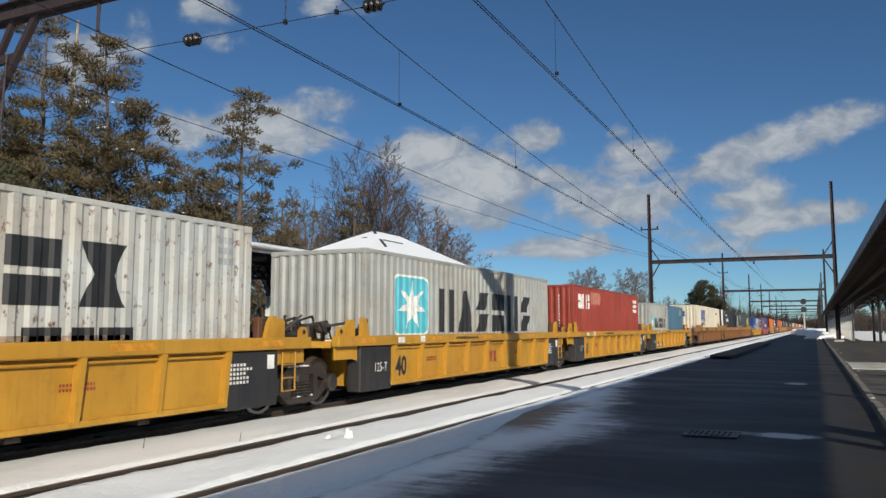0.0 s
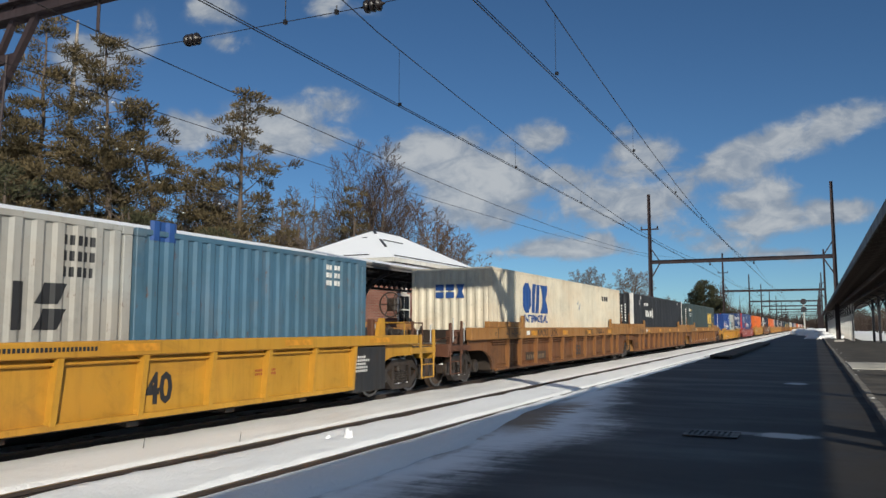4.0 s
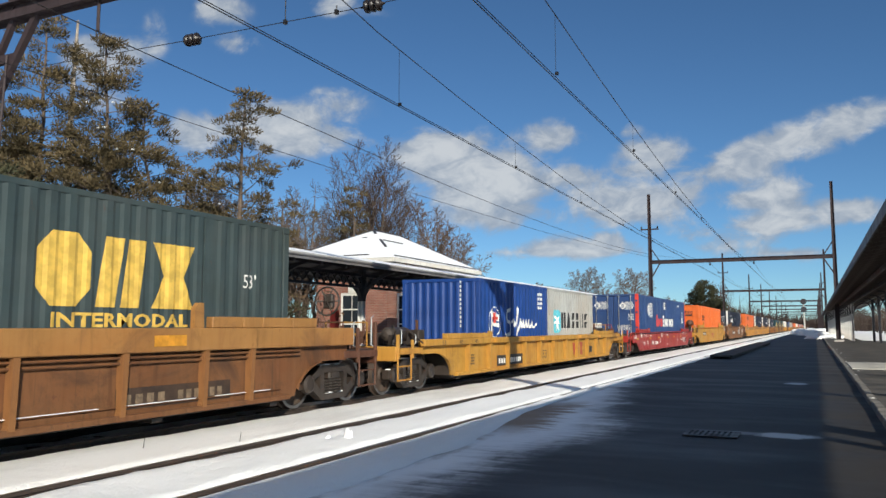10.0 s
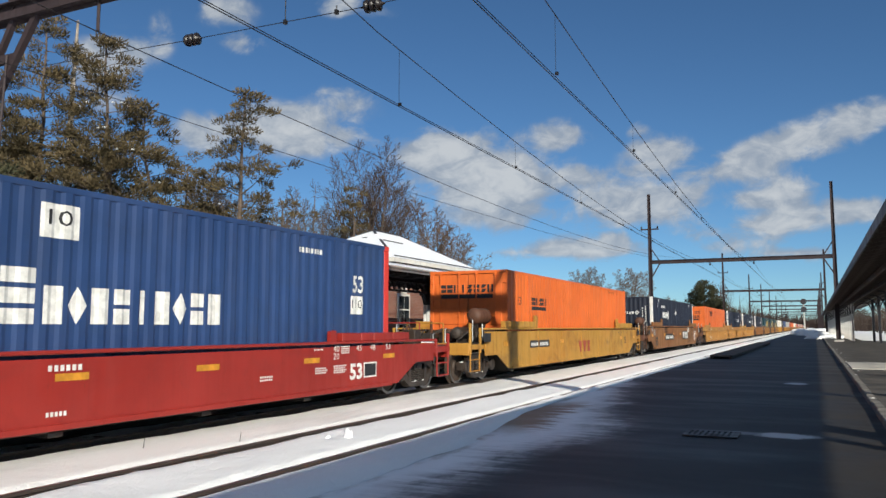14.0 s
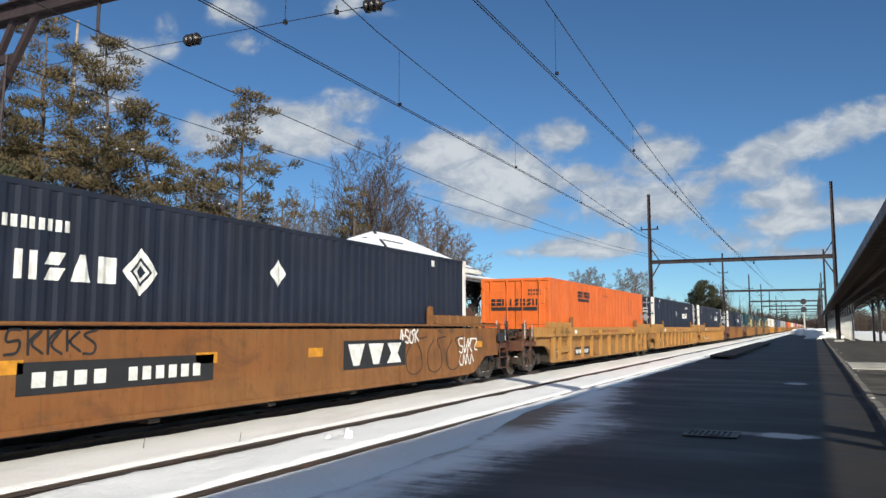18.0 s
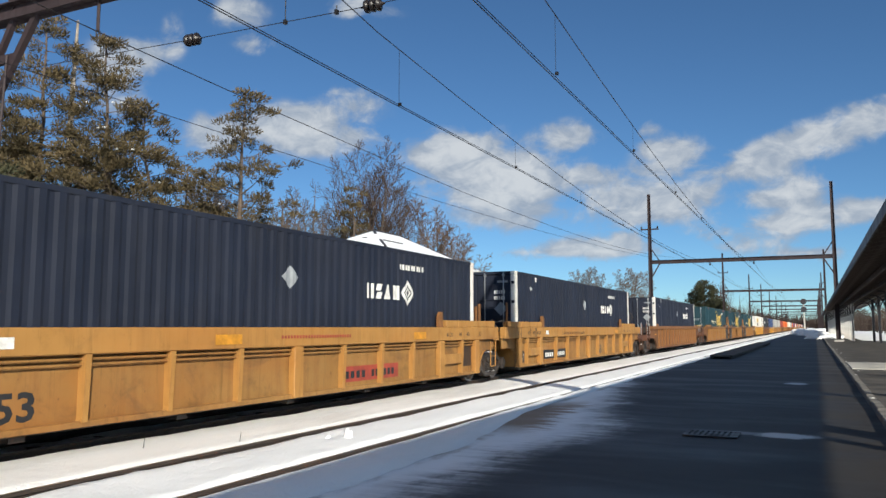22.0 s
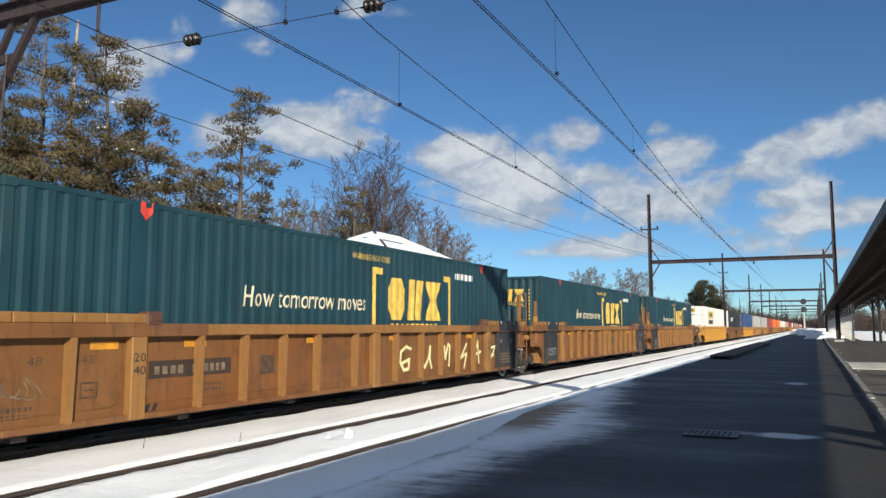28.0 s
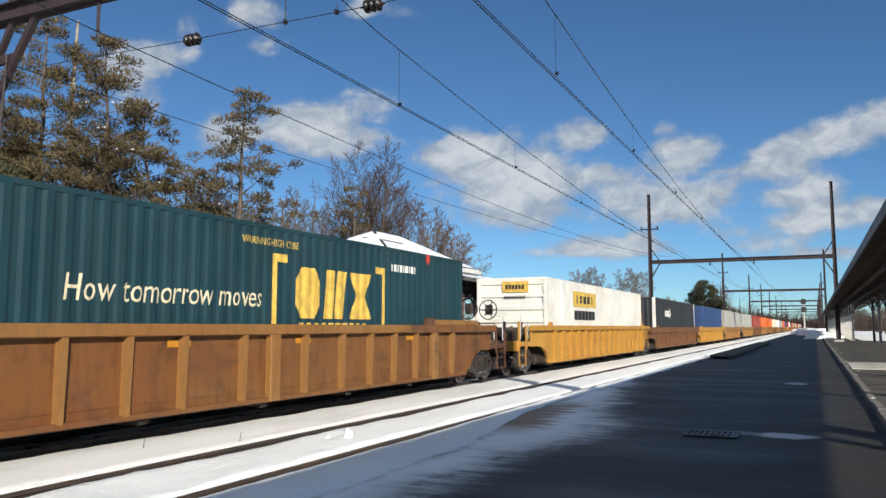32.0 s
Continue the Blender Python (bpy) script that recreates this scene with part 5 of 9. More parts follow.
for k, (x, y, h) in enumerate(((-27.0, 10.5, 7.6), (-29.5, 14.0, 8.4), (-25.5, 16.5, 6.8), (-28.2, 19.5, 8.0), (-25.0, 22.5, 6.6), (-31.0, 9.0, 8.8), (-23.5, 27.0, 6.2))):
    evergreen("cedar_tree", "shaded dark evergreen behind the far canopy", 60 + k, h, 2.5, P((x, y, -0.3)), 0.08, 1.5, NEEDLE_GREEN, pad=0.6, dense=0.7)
bleached = thing("dead_trunk", "bleached bare trunk rising out of the evergreens", "trunk", at=P((-34.1, 26.9, -0.3)))
put("trunk", Shape().tube((0, 0, 0), (0.1, 0, 9), 0.20, 0.15, 8).tube((0.1, 0, 9), (0.16, 0, 13.2), 0.15, 0.13, 8).tube((0.16, 0, 13.2), (0.34, 0, 17.6), 0.13, 0.06, 8), BARK_PALE, bleached)
put("stub", Shape().tube((0.2, 0, 14.2), (-0.5, 0.1, 15.0), 0.05, 0.02, 6).tube((0.15, 0, 12.6), (0.8, -0.1, 13.1), 0.05, 0.02, 6), BARK_PALE, bleached, "broken stub of a limb")

tree_a = bare("bare_tree", "tall bare tree with upright limbs behind the station", 25, 16.0, 0.72, P((-28.8, 48, -0.3)), 4, 0.32, None, 0.020, True)
tree_b = bare("bare_tree", "wide bare tree with reddish twigs", 22, 12.2, 0.85, P((-27.4, 55, -0.3)), 4, 0.26, TWIG_TAN, 0.022)
tree_c = bare("bare_tree", "slender bare tree with fine grey twigs", 23, 11.6, 0.75, P((-32.3, 45, -0.3)), 4, 0.22, TWIG_GREY, 0.020)
tree_d = bare("bare_tree", "rounded bare tree far along the line", 24, 13.6, 1.5, P((-40.2, 147, -0.3)), 4, 0.44, TWIG_GREY, 0.045, True)
for i, (src, x, y, k, rz) in enumerate(((tree_c, -28.3, 36, 0.82, 40), (tree_b, -33.5, 38, 0.85, 80), (tree_a, -33.0, 52, 0.78, 130), (tree_c, -36.5, 40, 0.95, 200), (tree_b, -31.0, 63, 0.95, 250),
                                        (tree_d, -31.2, 147, 0.97, 70), (tree_c, -29.2, 31.5, 0.85, 20), (tree_a, -28.2, 50.5, 0.84, 100), (tree_c, -31.0, 33.0, 0.95, 120), (tree_d, -56, 172, 0.9, 140), (tree_c, -24.0, 33, 0.62, 300), (tree_b, -40, 36, 0.9, 160), (tree_a, -43, 30, 0.8, 30), (tree_c, -47, 27, 1.0, 330), (tree_b, -37, 32, 0.75, 210), (tree_b, -30.5, 42, 0.72, 100), (tree_c, -26.5, 44, 0.66, 10), (tree_b, -22.8, 50, 0.70, 190), (tree_c, -27.6, 60, 0.72, 45), (tree_b, -24.2, 52, 0.6, 75), (tree_b, -35.5, 47, 0.8, 300), (tree_a, -38.0, 44, 0.7, 220), (tree_b, -44.0, 150, 0.8, 5), (tree_b, -24.0, 148, 0.62, 65))):
    src.scale = (k, k, k)
    copy_thing(src, P((x, y, -0.3)) @ pose(0, 0, 0, 0, 0, rz))
    src.scale = (1, 1, 1)
far_pine = evergreen("pine_tree", "dark green cone-shaped pine far along the line", 31, 12.9, 5.4, P((-24.2, 200, -0.3)), 0.06, 3.2, NEEDLE_GREEN, blade=0.55, pad=0.85, taper=1.0)
rnd = random.Random(77)
for i in range(46):
    src = (tree_d, tree_b, tree_c, tree_a)[i % 4]
    y = rnd.uniform(215, 620)
    x = -18 - rnd.uniform(0, 60) if rnd.random() < 0.6 else 14 + rnd.uniform(0, 70)
    k = rnd.uniform(0.55, 0.95)
    src.scale = (k, k, k)
    copy_thing(src, P((x, y, -0.3)) @ pose(0, 0, 0, 0, 0, rnd.uniform(0, 360)))
    src.scale = (1, 1, 1)
for i in range(12):
    src = (tree_b, tree_c)[i % 2]
    k = rnd.uniform(0.6, 1.0)
    src.scale = (k, k, k)
    copy_thing(src, P((13 + rnd.uniform(0, 22), 75 + i * 9 + rnd.uniform(-3, 3), -0.3)) @ pose(0, 0, 0, 0, 0, rnd.uniform(0, 360)))
    src.scale = (1, 1, 1)

# thicket and leaf litter behind the far platform, and the woods that close the distance
def thicket(name, label, count, region, hmin, hmax, mat, r):
    s = Shape()
    rnd = random.Random(count)
    for i in range(count):
        x, y = rnd.uniform(region[0], region[1]), rnd.uniform(region[2], region[3])
        p = Vector((x, y, -0.3))
        d = Vector((rnd.gauss(0, 0.22), rnd.gauss(0, 0.22), 1)).normalized()
        n = rnd.uniform(hmin, hmax)
        q = p + d * n
        s.tube(p, q, r * n / 3, r * 0.3, 3, False)
        for k in range(5):
            b = p.lerp(q, rnd.uniform(0.25, 0.95))
            e = b + (d * 0.6 + Vector((rnd.gauss(0, 0.7), rnd.gauss(0, 0.7), rnd.uniform(-0.1, 0.6)))) * n * 0.25
            s.tube(b, e, r * 0.45, r * 0.15, 3, False)
    me = bpy.data.meshes.new(name)
    me.from_pydata(s.v, [], s.f)
    return put(name, me, mat, None, label, kind="stuff", category="woods")


thicket("thicket", "brown winter thicket behind the far platform", 800, (-40, -20, 6, 34), 1.2, 5.0, TWIG, 0.028)
thicket("young_trees", "grey trunks of young bare trees", 150, (-46, -24, 6, 40), 4.0, 7.5, BARK, 0.10)
thicket("far_woods", "distant bare woods along the line", 2600, (-120, -19, 240, 700), 5.0, 12.0, TWIG, 0.10)
thicket("far_woods_beyond", "distant bare woods across the end of the line", 2200, (-200, 160, 700, 1100), 8.0, 15.0, TWIG, 0.2)
thicket("far_woods", "distant bare woods beside the canopy", 1600, (14, 120, 120, 700), 4.0, 10.0, TWIG, 0.08)
litter = Shape()
rnd = random.Random(99)
for i in range(6500):
    x, y = rnd.uniform(-40, -19), rnd.uniform(4, 34)
    z = -0.3 + 4.2 * rnd.random() ** 2.2
    a, b = Vector((rnd.gauss(0, 1), rnd.gauss(0, 1), rnd.gauss(0, 1))).normalized() * 0.13, Vector((rnd.gauss(0, 1), rnd.gauss(0, 1), rnd.gauss(0, 1))).normalized() * 0.09
    c = Vector((x, y, z))
    n = len(litter.v)
    litter.v += [tuple(c - a), tuple(c + b), tuple(c + a), tuple(c - b)]
    litter.f.append((n, n + 1, n + 2, n + 3))
me = bpy.data.meshes.new("dry_leaves")
me.from_pydata(litter.v, [], litter.f)
put("dry_leaves", me, DRY, None, "dry tan leaves hanging in the undergrowth", kind="stuff", category="leaves")
sheet("snow_field_near", 4.4, 12.1, [89 + 4 * i for i in range(58)], 6, 0.14, 0.03, SNOW, label="sunlit snow beside the far end of the canopy", freq=0.3)
sheet("snow_field", 12.2, 70, [40 + 8 * i for i in range(40)], 8, -0.1, 0.12, SNOW, label="open snow beyond the canopy", freq=0.05)
sheet("snow_verge", -60, -17.6, [-10 + 6 * i for i in range(60)], 10, -0.22, 0.10, SNOW_GREY, label="patchy snow on the ground among the trees", freq=0.08)
# ---------- the train ----------
moving = []          # every thing that rides with the train, with its place at the start


def aboard(ob, y):
    moving.append((ob, TRAIN_X, y))
    return ob


WAVES = {}           # for each corrugated container, how deep its side lies at each fold


def folds(L, y0, y1, pitch=0.28):
    """Folds of a corrugated sheet between y0 and y1: (place, depth)."""
    n = max(1, round((y1 - y0) / pitch))
    p = (y1 - y0) / n
    deep, a, b, c = (0.020, 0.26, 0.46, 0.80) if L > 14 else (0.032, 0.30, 0.48, 0.82)
    out = []
    for i in range(n):
        q = y0 + i * p
        out += [(q, deep), (q + p * a, deep), (q + p * b, 0.0), (q + p * c, 0.0)]
    return out + [(y1, deep)]


def drape(me, y, container):
    """Presses a flat mark into the folds of the container's side; y is where its own origin lies along the side."""
    line = WAVES[container]
    lo, hi = min(v.co.x for v in me.vertices) + y, max(v.co.x for v in me.vertices) + y
    bm = bmesh.new()
    bm.from_mesh(me)
    for q, d in line:
        if lo < q < hi:
            bmesh.ops.bisect_plane(bm, geom=bm.verts[:] + bm.edges[:] + bm.faces[:], plane_co=(q - y, 0, 0), plane_no=(1, 0, 0), dist=1e-6)
    qs, ds = [q for q, d in line], [d for q, d in line]
    for v in bm.verts:
        v.co.z -= float(np.interp(v.co.x + y, qs, ds))
    bm.to_mesh(me)
    bm.free()
    return me


def wave(L, W, z0, z1, y0, y1, side):
    """A corrugated side sheet between y0 and y1."""
    s = Shape()
    pts = [(side * (W / 2 - d), q) for q, d in folds(L, y0, y1)]
    vs = [(x, y, z) for z in (z0, z1) for x, y in pts]
    k = len(pts)
    return s.add(vs, [(i, i + 1, k + i + 1, k + i) for i in range(k - 1)])


def end_wave(W, y, z0, z1, out, pitch=0.25, depth=0.04, along="x", n=None):
    s = Shape()
    x0, x1 = -W / 2 + 0.12, W / 2 - 0.12
    n = n or round((x1 - x0) / pitch)
    pts = []
    if along == "x":
        p = (x1 - x0) / n
        for i in range(n):
            a = x0 + i * p
            pts += [(a, y - out * depth), (a + p * 0.3, y - out * depth), (a + p * 0.5, y), (a + p * 0.8, y)]
        pts.append((x1, y - out * depth))
        vs = [(x, q, z) for z in (z0, z1) for x, q in pts]
    else:
        p = (z1 - z0) / n
        for i in range(n):
            a = z0 + i * p
            pts += [(a, y - out * depth), (a + p * 0.55, y - out * depth), (a + p * 0.65, y), (a + p * 0.92, y)]
        pts.append((z1, y - out * depth))
        vs = [(x, q, z) for x in (x0, x1) for z, q in pts]
    k = len(pts)
    return s.add(vs, [(i, i + 1, k + i + 1, k + i) for i in range(k - 1)])


box_meshes = {}


def shared(key, make, material):
    if (key, material.name) not in box_meshes:
        me = make().mesh(key[0])
        me.materials.append(material)
        box_meshes[key, material.name] = me
    return box_meshes[key, material.name]


def container(name, label, y, L, W, H, zt, mat, end="doors", post=None, skin="wave", rail=None, far=False, bars="galv"):
    """A freight container whose near end stands at y; z of its roof is zt."""
    z0 = zt - H
    c = aboard(thing(name, label, "container", "containers on the train"), y)
    post, rail = post or mat, rail or mat
    long = L > 14
    cuts = [0.16] + ([1.98 - 0.11, 1.98 + 0.11, L - 1.98 - 0.11, L - 1.98 + 0.11] if long else []) + [L - 0.16]
    if skin == "wave":
        line = []
        for k, (a, b) in enumerate(zip(cuts[0::2], cuts[1::2])):
            line += ([(line[-1][0] + 0.001, 0.002), (a - 0.001, 0.002)] if k else []) + folds(L, a, b)
        WAVES[c] = line
    for side in (1, -1):
        def wall():
            s = Shape()
            if skin == "wave":
                for a, b in zip(cuts[0::2], cuts[1::2]):
                    for q in [wave(L, W, z0 + 0.15, zt - 0.08, a, b, side)]:
                        s.add(q.v, q.f)
                for a, b in zip(cuts[1:-1:2], cuts[2:-1:2]):
                    s.box(side * (W / 2 - 0.05), side * (W / 2 - 0.002), a, b, z0 + 0.15, zt - 0.08)
            else:
                s.box(side * (W / 2 - 0.05), side * (W / 2 - 0.012), 0.16, L - 0.16, z0 + 0.15, zt - 0.08)
            return s
        put("side_wall", shared(("side_wall", L, W, H, zt, skin, side), wall, mat), None, c)
        if skin != "wave":
            n = round((L - 0.32) / (0.61 if skin == "plate" else 1.22))
            seam = shared(("seam", W, H, zt, side), lambda: Shape().box(side * (W / 2 - 0.012), side * (W / 2 - 0.004), -0.025, 0.025, z0 + 0.15, zt - 0.08, 0.003), mat)
            for q in (1.98, L - 1.98):
                put("post_strip", Shape().box(side * (W / 2 - 0.012), side * (W / 2 + 0.001), q - 0.3, q + 0.3, z0 + 0.15, zt - 0.08, 0.004), mat, c)
            for i in range(1, n):
                if min(abs(0.16 + i * (L - 0.32) / n - q) for q in (1.98, L - 1.98)) < 0.34: continue
                put("seam", seam, None, c, at=Matrix.Translation((0, 0.16 + i * (L - 0.32) / n, 0)))
    if end == "doors":
        for k, (a, b) in enumerate(((-W / 2 + 0.10, -0.012), (0.012, W / 2 - 0.10))):
            d = Shape().box(a, b, 0.01, 0.05, z0 + 0.14, zt - 0.12, 0.008)
            door = put("door", d, mat, c)
            for q in (0.14, 0.42, 0.70):
                zz = z0 + 0.14 + (H - 0.26) * q
                put("door_panel", Shape().box(a + 0.09, b - 0.09, -0.012, 0.012, zz, zz + (H - 0.26) * 0.19, 0.012), mat, door, "pressed panel of the door")
            for x in (a + 0.28, b - 0.28):
                put("locking_bar", Shape().tube((x, -0.035, z0 + 0.08), (x, -0.035, zt - 0.05), 0.019, 0.019, 7).box(x - 0.04, x + 0.04, -0.045, 0.005, zt - 0.16, zt - 0.09).box(x - 0.04, x + 0.04, -0.045, 0.005, z0 + 0.6, z0 + 0.66), M[bars], door, "vertical locking bar")
            for zz in (0.3, 1.1, 1.9, 2.5):
                xx = a - 0.02 if k == 0 else b + 0.02
                put("hinge", Shape().box(xx - 0.05, xx + 0.05, -0.03, 0.02, z0 + zz, z0 + zz + 0.09, 0.008), mat, door)
    elif end == "ribs":
        put("end_wall", end_wave(W, 0.0, z0 + 0.15, zt - 0.08, -1, along="z", n=6, depth=0.05), mat, c)
    elif end == "flat":
        put("end_wall", Shape().box(-W / 2 + 0.1, W / 2 - 0.1, 0.0, 0.05, z0 + 0.1, zt - 0.05, 0.01), mat, c)
    else:
        put("end_wall", end_wave(W, 0.0, z0 + 0.15, zt - 0.08, -1), mat, c)
    put("far_end_wall", end_wave(W, L, z0 + 0.15, zt - 0.08, 1), mat, c)

    def roof():
        s, n = Shape(), round((L - 0.3) / 0.42)
        p, pts = (L - 0.3) / n, []
        for i in range(n):
            a = 0.15 + i * p
            pts += [(a, zt - 0.035), (a + p * 0.4, zt - 0.035), (a + p * 0.5, zt - 0.012), (a + p * 0.9, zt - 0.012)]
        pts.append((0.15 + (L - 0.3), zt - 0.035))
        k = len(pts)
        s.add([(x, yy, z) for x in (-W / 2 + 0.06, W / 2 - 0.06) for yy, z in pts], [(i, i + 1, k + i + 1, k + i) for i in range(k - 1)])
        return s
    put("roof", shared(("roof", L, W, zt), roof, mat), None, c)
    for side in (1, -1):
        x = side * W / 2
        put("top_rail", Shape().box(x - side * 0.07, x, 0.16, L - 0.16, zt - 0.085, zt - 0.004, 0.008), rail, c)
        put("bottom_rail", Shape().box(x - side * 0.07, x, 0.16, L - 0.16, z0 + 0.01, z0 + 0.15, 0.008), rail, c)
        for ye, o in ((0.0, 1), (L, -1)):
            wp = 0.20 if (post is not mat) else 0.15
            put("corner_post", Shape().box(x - side * wp * 0.8, x + side * 0.002, ye - o * 0.002, ye + o * wp, z0 + 0.12, zt - 0.12, 0.012), post, c)
            for zz in (z0, zt - 0.12):
                put("corner_casting", Shape().box(x - side * 0.16, x + side * 0.006, ye - o * 0.006, ye + o * 0.18, zz, zz + 0.12, 0.012), post, c)
    for ye, o in ((0.0, 1), (L, -1)):
        put("end_header", Shape().box(-W / 2 + 0.16, W / 2 - 0.16, ye, ye + o * 0.08, zt - 0.10, zt - 0.005, 0.008), rail, c)
        put("end_sill", Shape().box(-W / 2 + 0.16, W / 2 - 0.16, ye, ye + o * 0.08, z0 + 0.01, z0 + 0.15, 0.008), rail, c)
    return c


# --- trucks ---
WHEEL_R = 0.455


def wheelset_mesh():
    s = Shape().tube((-0.75, 0, 0), (0.75, 0, 0), 0.085, 0.085, 12)
    for side in (-1, 1):
        x = side * 0.7525
        s.lathe([(x - side * 0.085, 0.10), (x - side * 0.085, 0.40), (x - side * 0.07, 0.485), (x - side * 0.035, 0.485), (x - side * 0.03, WHEEL_R), (x + side * 0.065, WHEEL_R - 0.008), (x + side * 0.065, 0.385), (x + side * 0.03, 0.37), (x + side * 0.025, 0.17), (x + side * 0.07, 0.15), (x + side * 0.07, 0.08)], "x", (0, 0, 0), 28)
        s.tube((x, 0, 0), (x + side * 0.34, 0, 0), 0.09, 0.09, 10)
        s.box(x + side * 0.33, x + side * 0.37, -0.03, 0.03, -0.09, 0.09, 0.01).box(x + side * 0.33, x + side * 0.37, -0.09, 0.09, -0.03, 0.03, 0.01)
    return s.mesh("wheelset")


TREAD = Shape()
for side in (-1, 1):
    x = side * 0.7525
    TREAD.lathe([(x + side * 0.064, WHEEL_R - 0.002), (x + side * 0.0675, WHEEL_R - 0.01), (x + side * 0.0675, WHEEL_R - 0.055), (x + side * 0.064, WHEEL_R - 0.065)], "x", (0, 0, 0), 28, False)
WHEELS = wheelset_mesh()
plain_faces = len(WHEELS.polygons)
bm = bmesh.new()
bm.from_mesh(WHEELS)
bm.from_mesh(TREAD.mesh("worn_tread"))
bm.to_mesh(WHEELS)
bm.free()
WHEELS.materials.append(M["wheel"])
WHEELS.materials.append(M["tread"])
for i in range(plain_faces, len(WHEELS.polygons)):
    WHEELS.polygons[i].material_index = 1


def side_frame(side):
    x0, x1 = side * 0.93, side * 1.10
    s = Shape()
    top = [(-1.12, 0.36), (-1.12, 0.56), (-0.72, 0.60), (-0.45, 0.78), (0.45, 0.78), (0.72, 0.60), (1.12, 0.56), (1.12, 0.36), (0.80, 0.40), (0.62, 0.54), (0.36, 0.64), (-0.36, 0.64), (-0.62, 0.54), (-0.80, 0.40)]
    s.prism(top, "x", x0, x1)
    s.prism([(-0.84, 0.42), (-0.66, 0.50), (-0.32, 0.24), (0.32, 0.24), (0.66, 0.50), (0.84, 0.42), (0.40, 0.13), (-0.40, 0.13)], "x", x0, x1)
    for y in (-0.40, 0.40):
        s.box(x0, x1, y - 0.06, y + 0.06, 0.22, 0.68)
    for y in (-0.89, 0.89):
        s.lathe([(0, 0.17), (side * 0.10, 0.17), (side * 0.13, 0.12)], "x", (x1 - side * 0.05, y, 0.455), 12)
    return s.mesh("side_frame")


FRAMES = {1: side_frame(1), -1: side_frame(-1)}
SPRING = Shape()
for k in range(5):
    SPRING.lathe([(0, 0.075), (0.012, 0.095), (0.03, 0.095), (0.042, 0.075)], "z", (0, 0, 0.25 + k * 0.052), 9)
SPRING = SPRING.mesh("spring")
BOLSTER = Shape().box(-1.12, 1.12, -0.19, 0.19, 0.50, 0.66, 0.03).box(-0.5, 0.5, -0.3, 0.3, 0.6, 0.80, 0.04).tube((-1.14, -0.1, 0.58), (1.14, -0.1, 0.58), 0.05, 0.05, 8).mesh("bolster")
for me in (*FRAMES.values(), BOLSTER, SPRING):
    me.materials.append(M["truck"])
rollers = []
CAKE = Shape()
for side in (1, -1):
    x = side * 1.03
    for y, z, w in ((-0.28, 0.782, 0.16), (0.12, 0.782, 0.10), (0.30, 0.243, 0.09), (-0.1, 0.243, 0.14), (-0.98, 0.562, 0.08), (0.92, 0.562, 0.07)):
        CAKE.box(x - 0.06, x + 0.055, y - w, y + w, z - 0.004, z + 0.022, 0.01)
CAKE = CAKE.mesh("caked_snow")
CAKE.materials.append(SNOW)


def truck(parent, y):
    t = new("truck")
    t.parent = parent
    t.matrix_basis = Matrix.Translation((0, y, 0))
    for side in (1, -1):
        put("side_frame", FRAMES[side], None, t)
    put("bolster", BOLSTER, None, t)
    for x in (1.02, -1.02):
        for q in (-0.21, 0.0, 0.21):
            put("spring", SPRING, None, t, at=Matrix.Translation((x, q, 0)))
    put("caked_snow", CAKE, None, t, "crust of snow caught on the side frame", kind="stuff")
    for q in (-0.89, 0.89):
        w = put("wheelset", WHEELS, None, t, at=Matrix.Translation((0, q, 0.455)))
        rollers.append((w, q))
    return t


def ladder(parent, x, y, z0, z1, w, mat, n=4):
    s = Shape().pipe([(x, y, z0), (x, y, z1)], 0.016, 6).pipe([(x, y + w, z0), (x, y + w, z1)], 0.016, 6)
    for i in range(n):
        z = z0 + (z1 - z0) * i / (n - 1)
        s.tube((x, y, z), (x, y + w, z), 0.013, 0.013, 5)
    return put("ladder", s, mat, parent)


def hand_wheel(parent, x, y, z, mat, r=0.30):
    s = Shape()
    n = 20
    for i in range(n):
        a, b = 2 * math.pi * i / n, 2 * math.pi * (i + 1) / n
        s.tube((x + r * math.cos(a), y, z + r * math.sin(a)), (x + r * math.cos(b), y, z + r * math.sin(b)), 0.02, 0.02, 5)
    for i in range(6):
        a = math.pi * i / 3
        s.tube((x, y - 0.02, z), (x + r * math.cos(a), y, z + r * math.sin(a)), 0.014, 0.014, 5)
    s.box(x - 0.12, x + 0.12, y + 0.01, y + 0.14, z - 0.16, z + 0.16, 0.03)
    return put("brake_wheel", s, mat, parent, "round hand-brake wheel")


RIB = {}


def rib_mesh(z0, z1, w, d, slope):
    key = (z0, z1, w, d, slope)
    if key not in RIB:
        s = Shape()
        s.add([(0, -w / 2, z0), (0, w / 2, z0), (d * 0.75, w / 2, z0), (d * 0.75, -w / 2, z0), (0, -w / 2 + slope, z1), (0, w / 2 + slope, z1), (d, w / 2 + slope, z1), (d, -w / 2 + slope, z1)],
              [(0, 1, 2, 3), (7, 6, 5, 4), (0, 4, 5, 1), (1, 5, 6, 2), (2, 6, 7, 3), (3, 7, 4, 0)])
        if w < 0.15: s.prism([(-w, z0 - 0.03), (w, z0 - 0.03), (w * 0.5, z0 + 0.07), (-w * 0.5, z0 + 0.07)], "x", 0.01, d * 0.6)
        RIB[key] = s
    return RIB[key].mesh("rib")


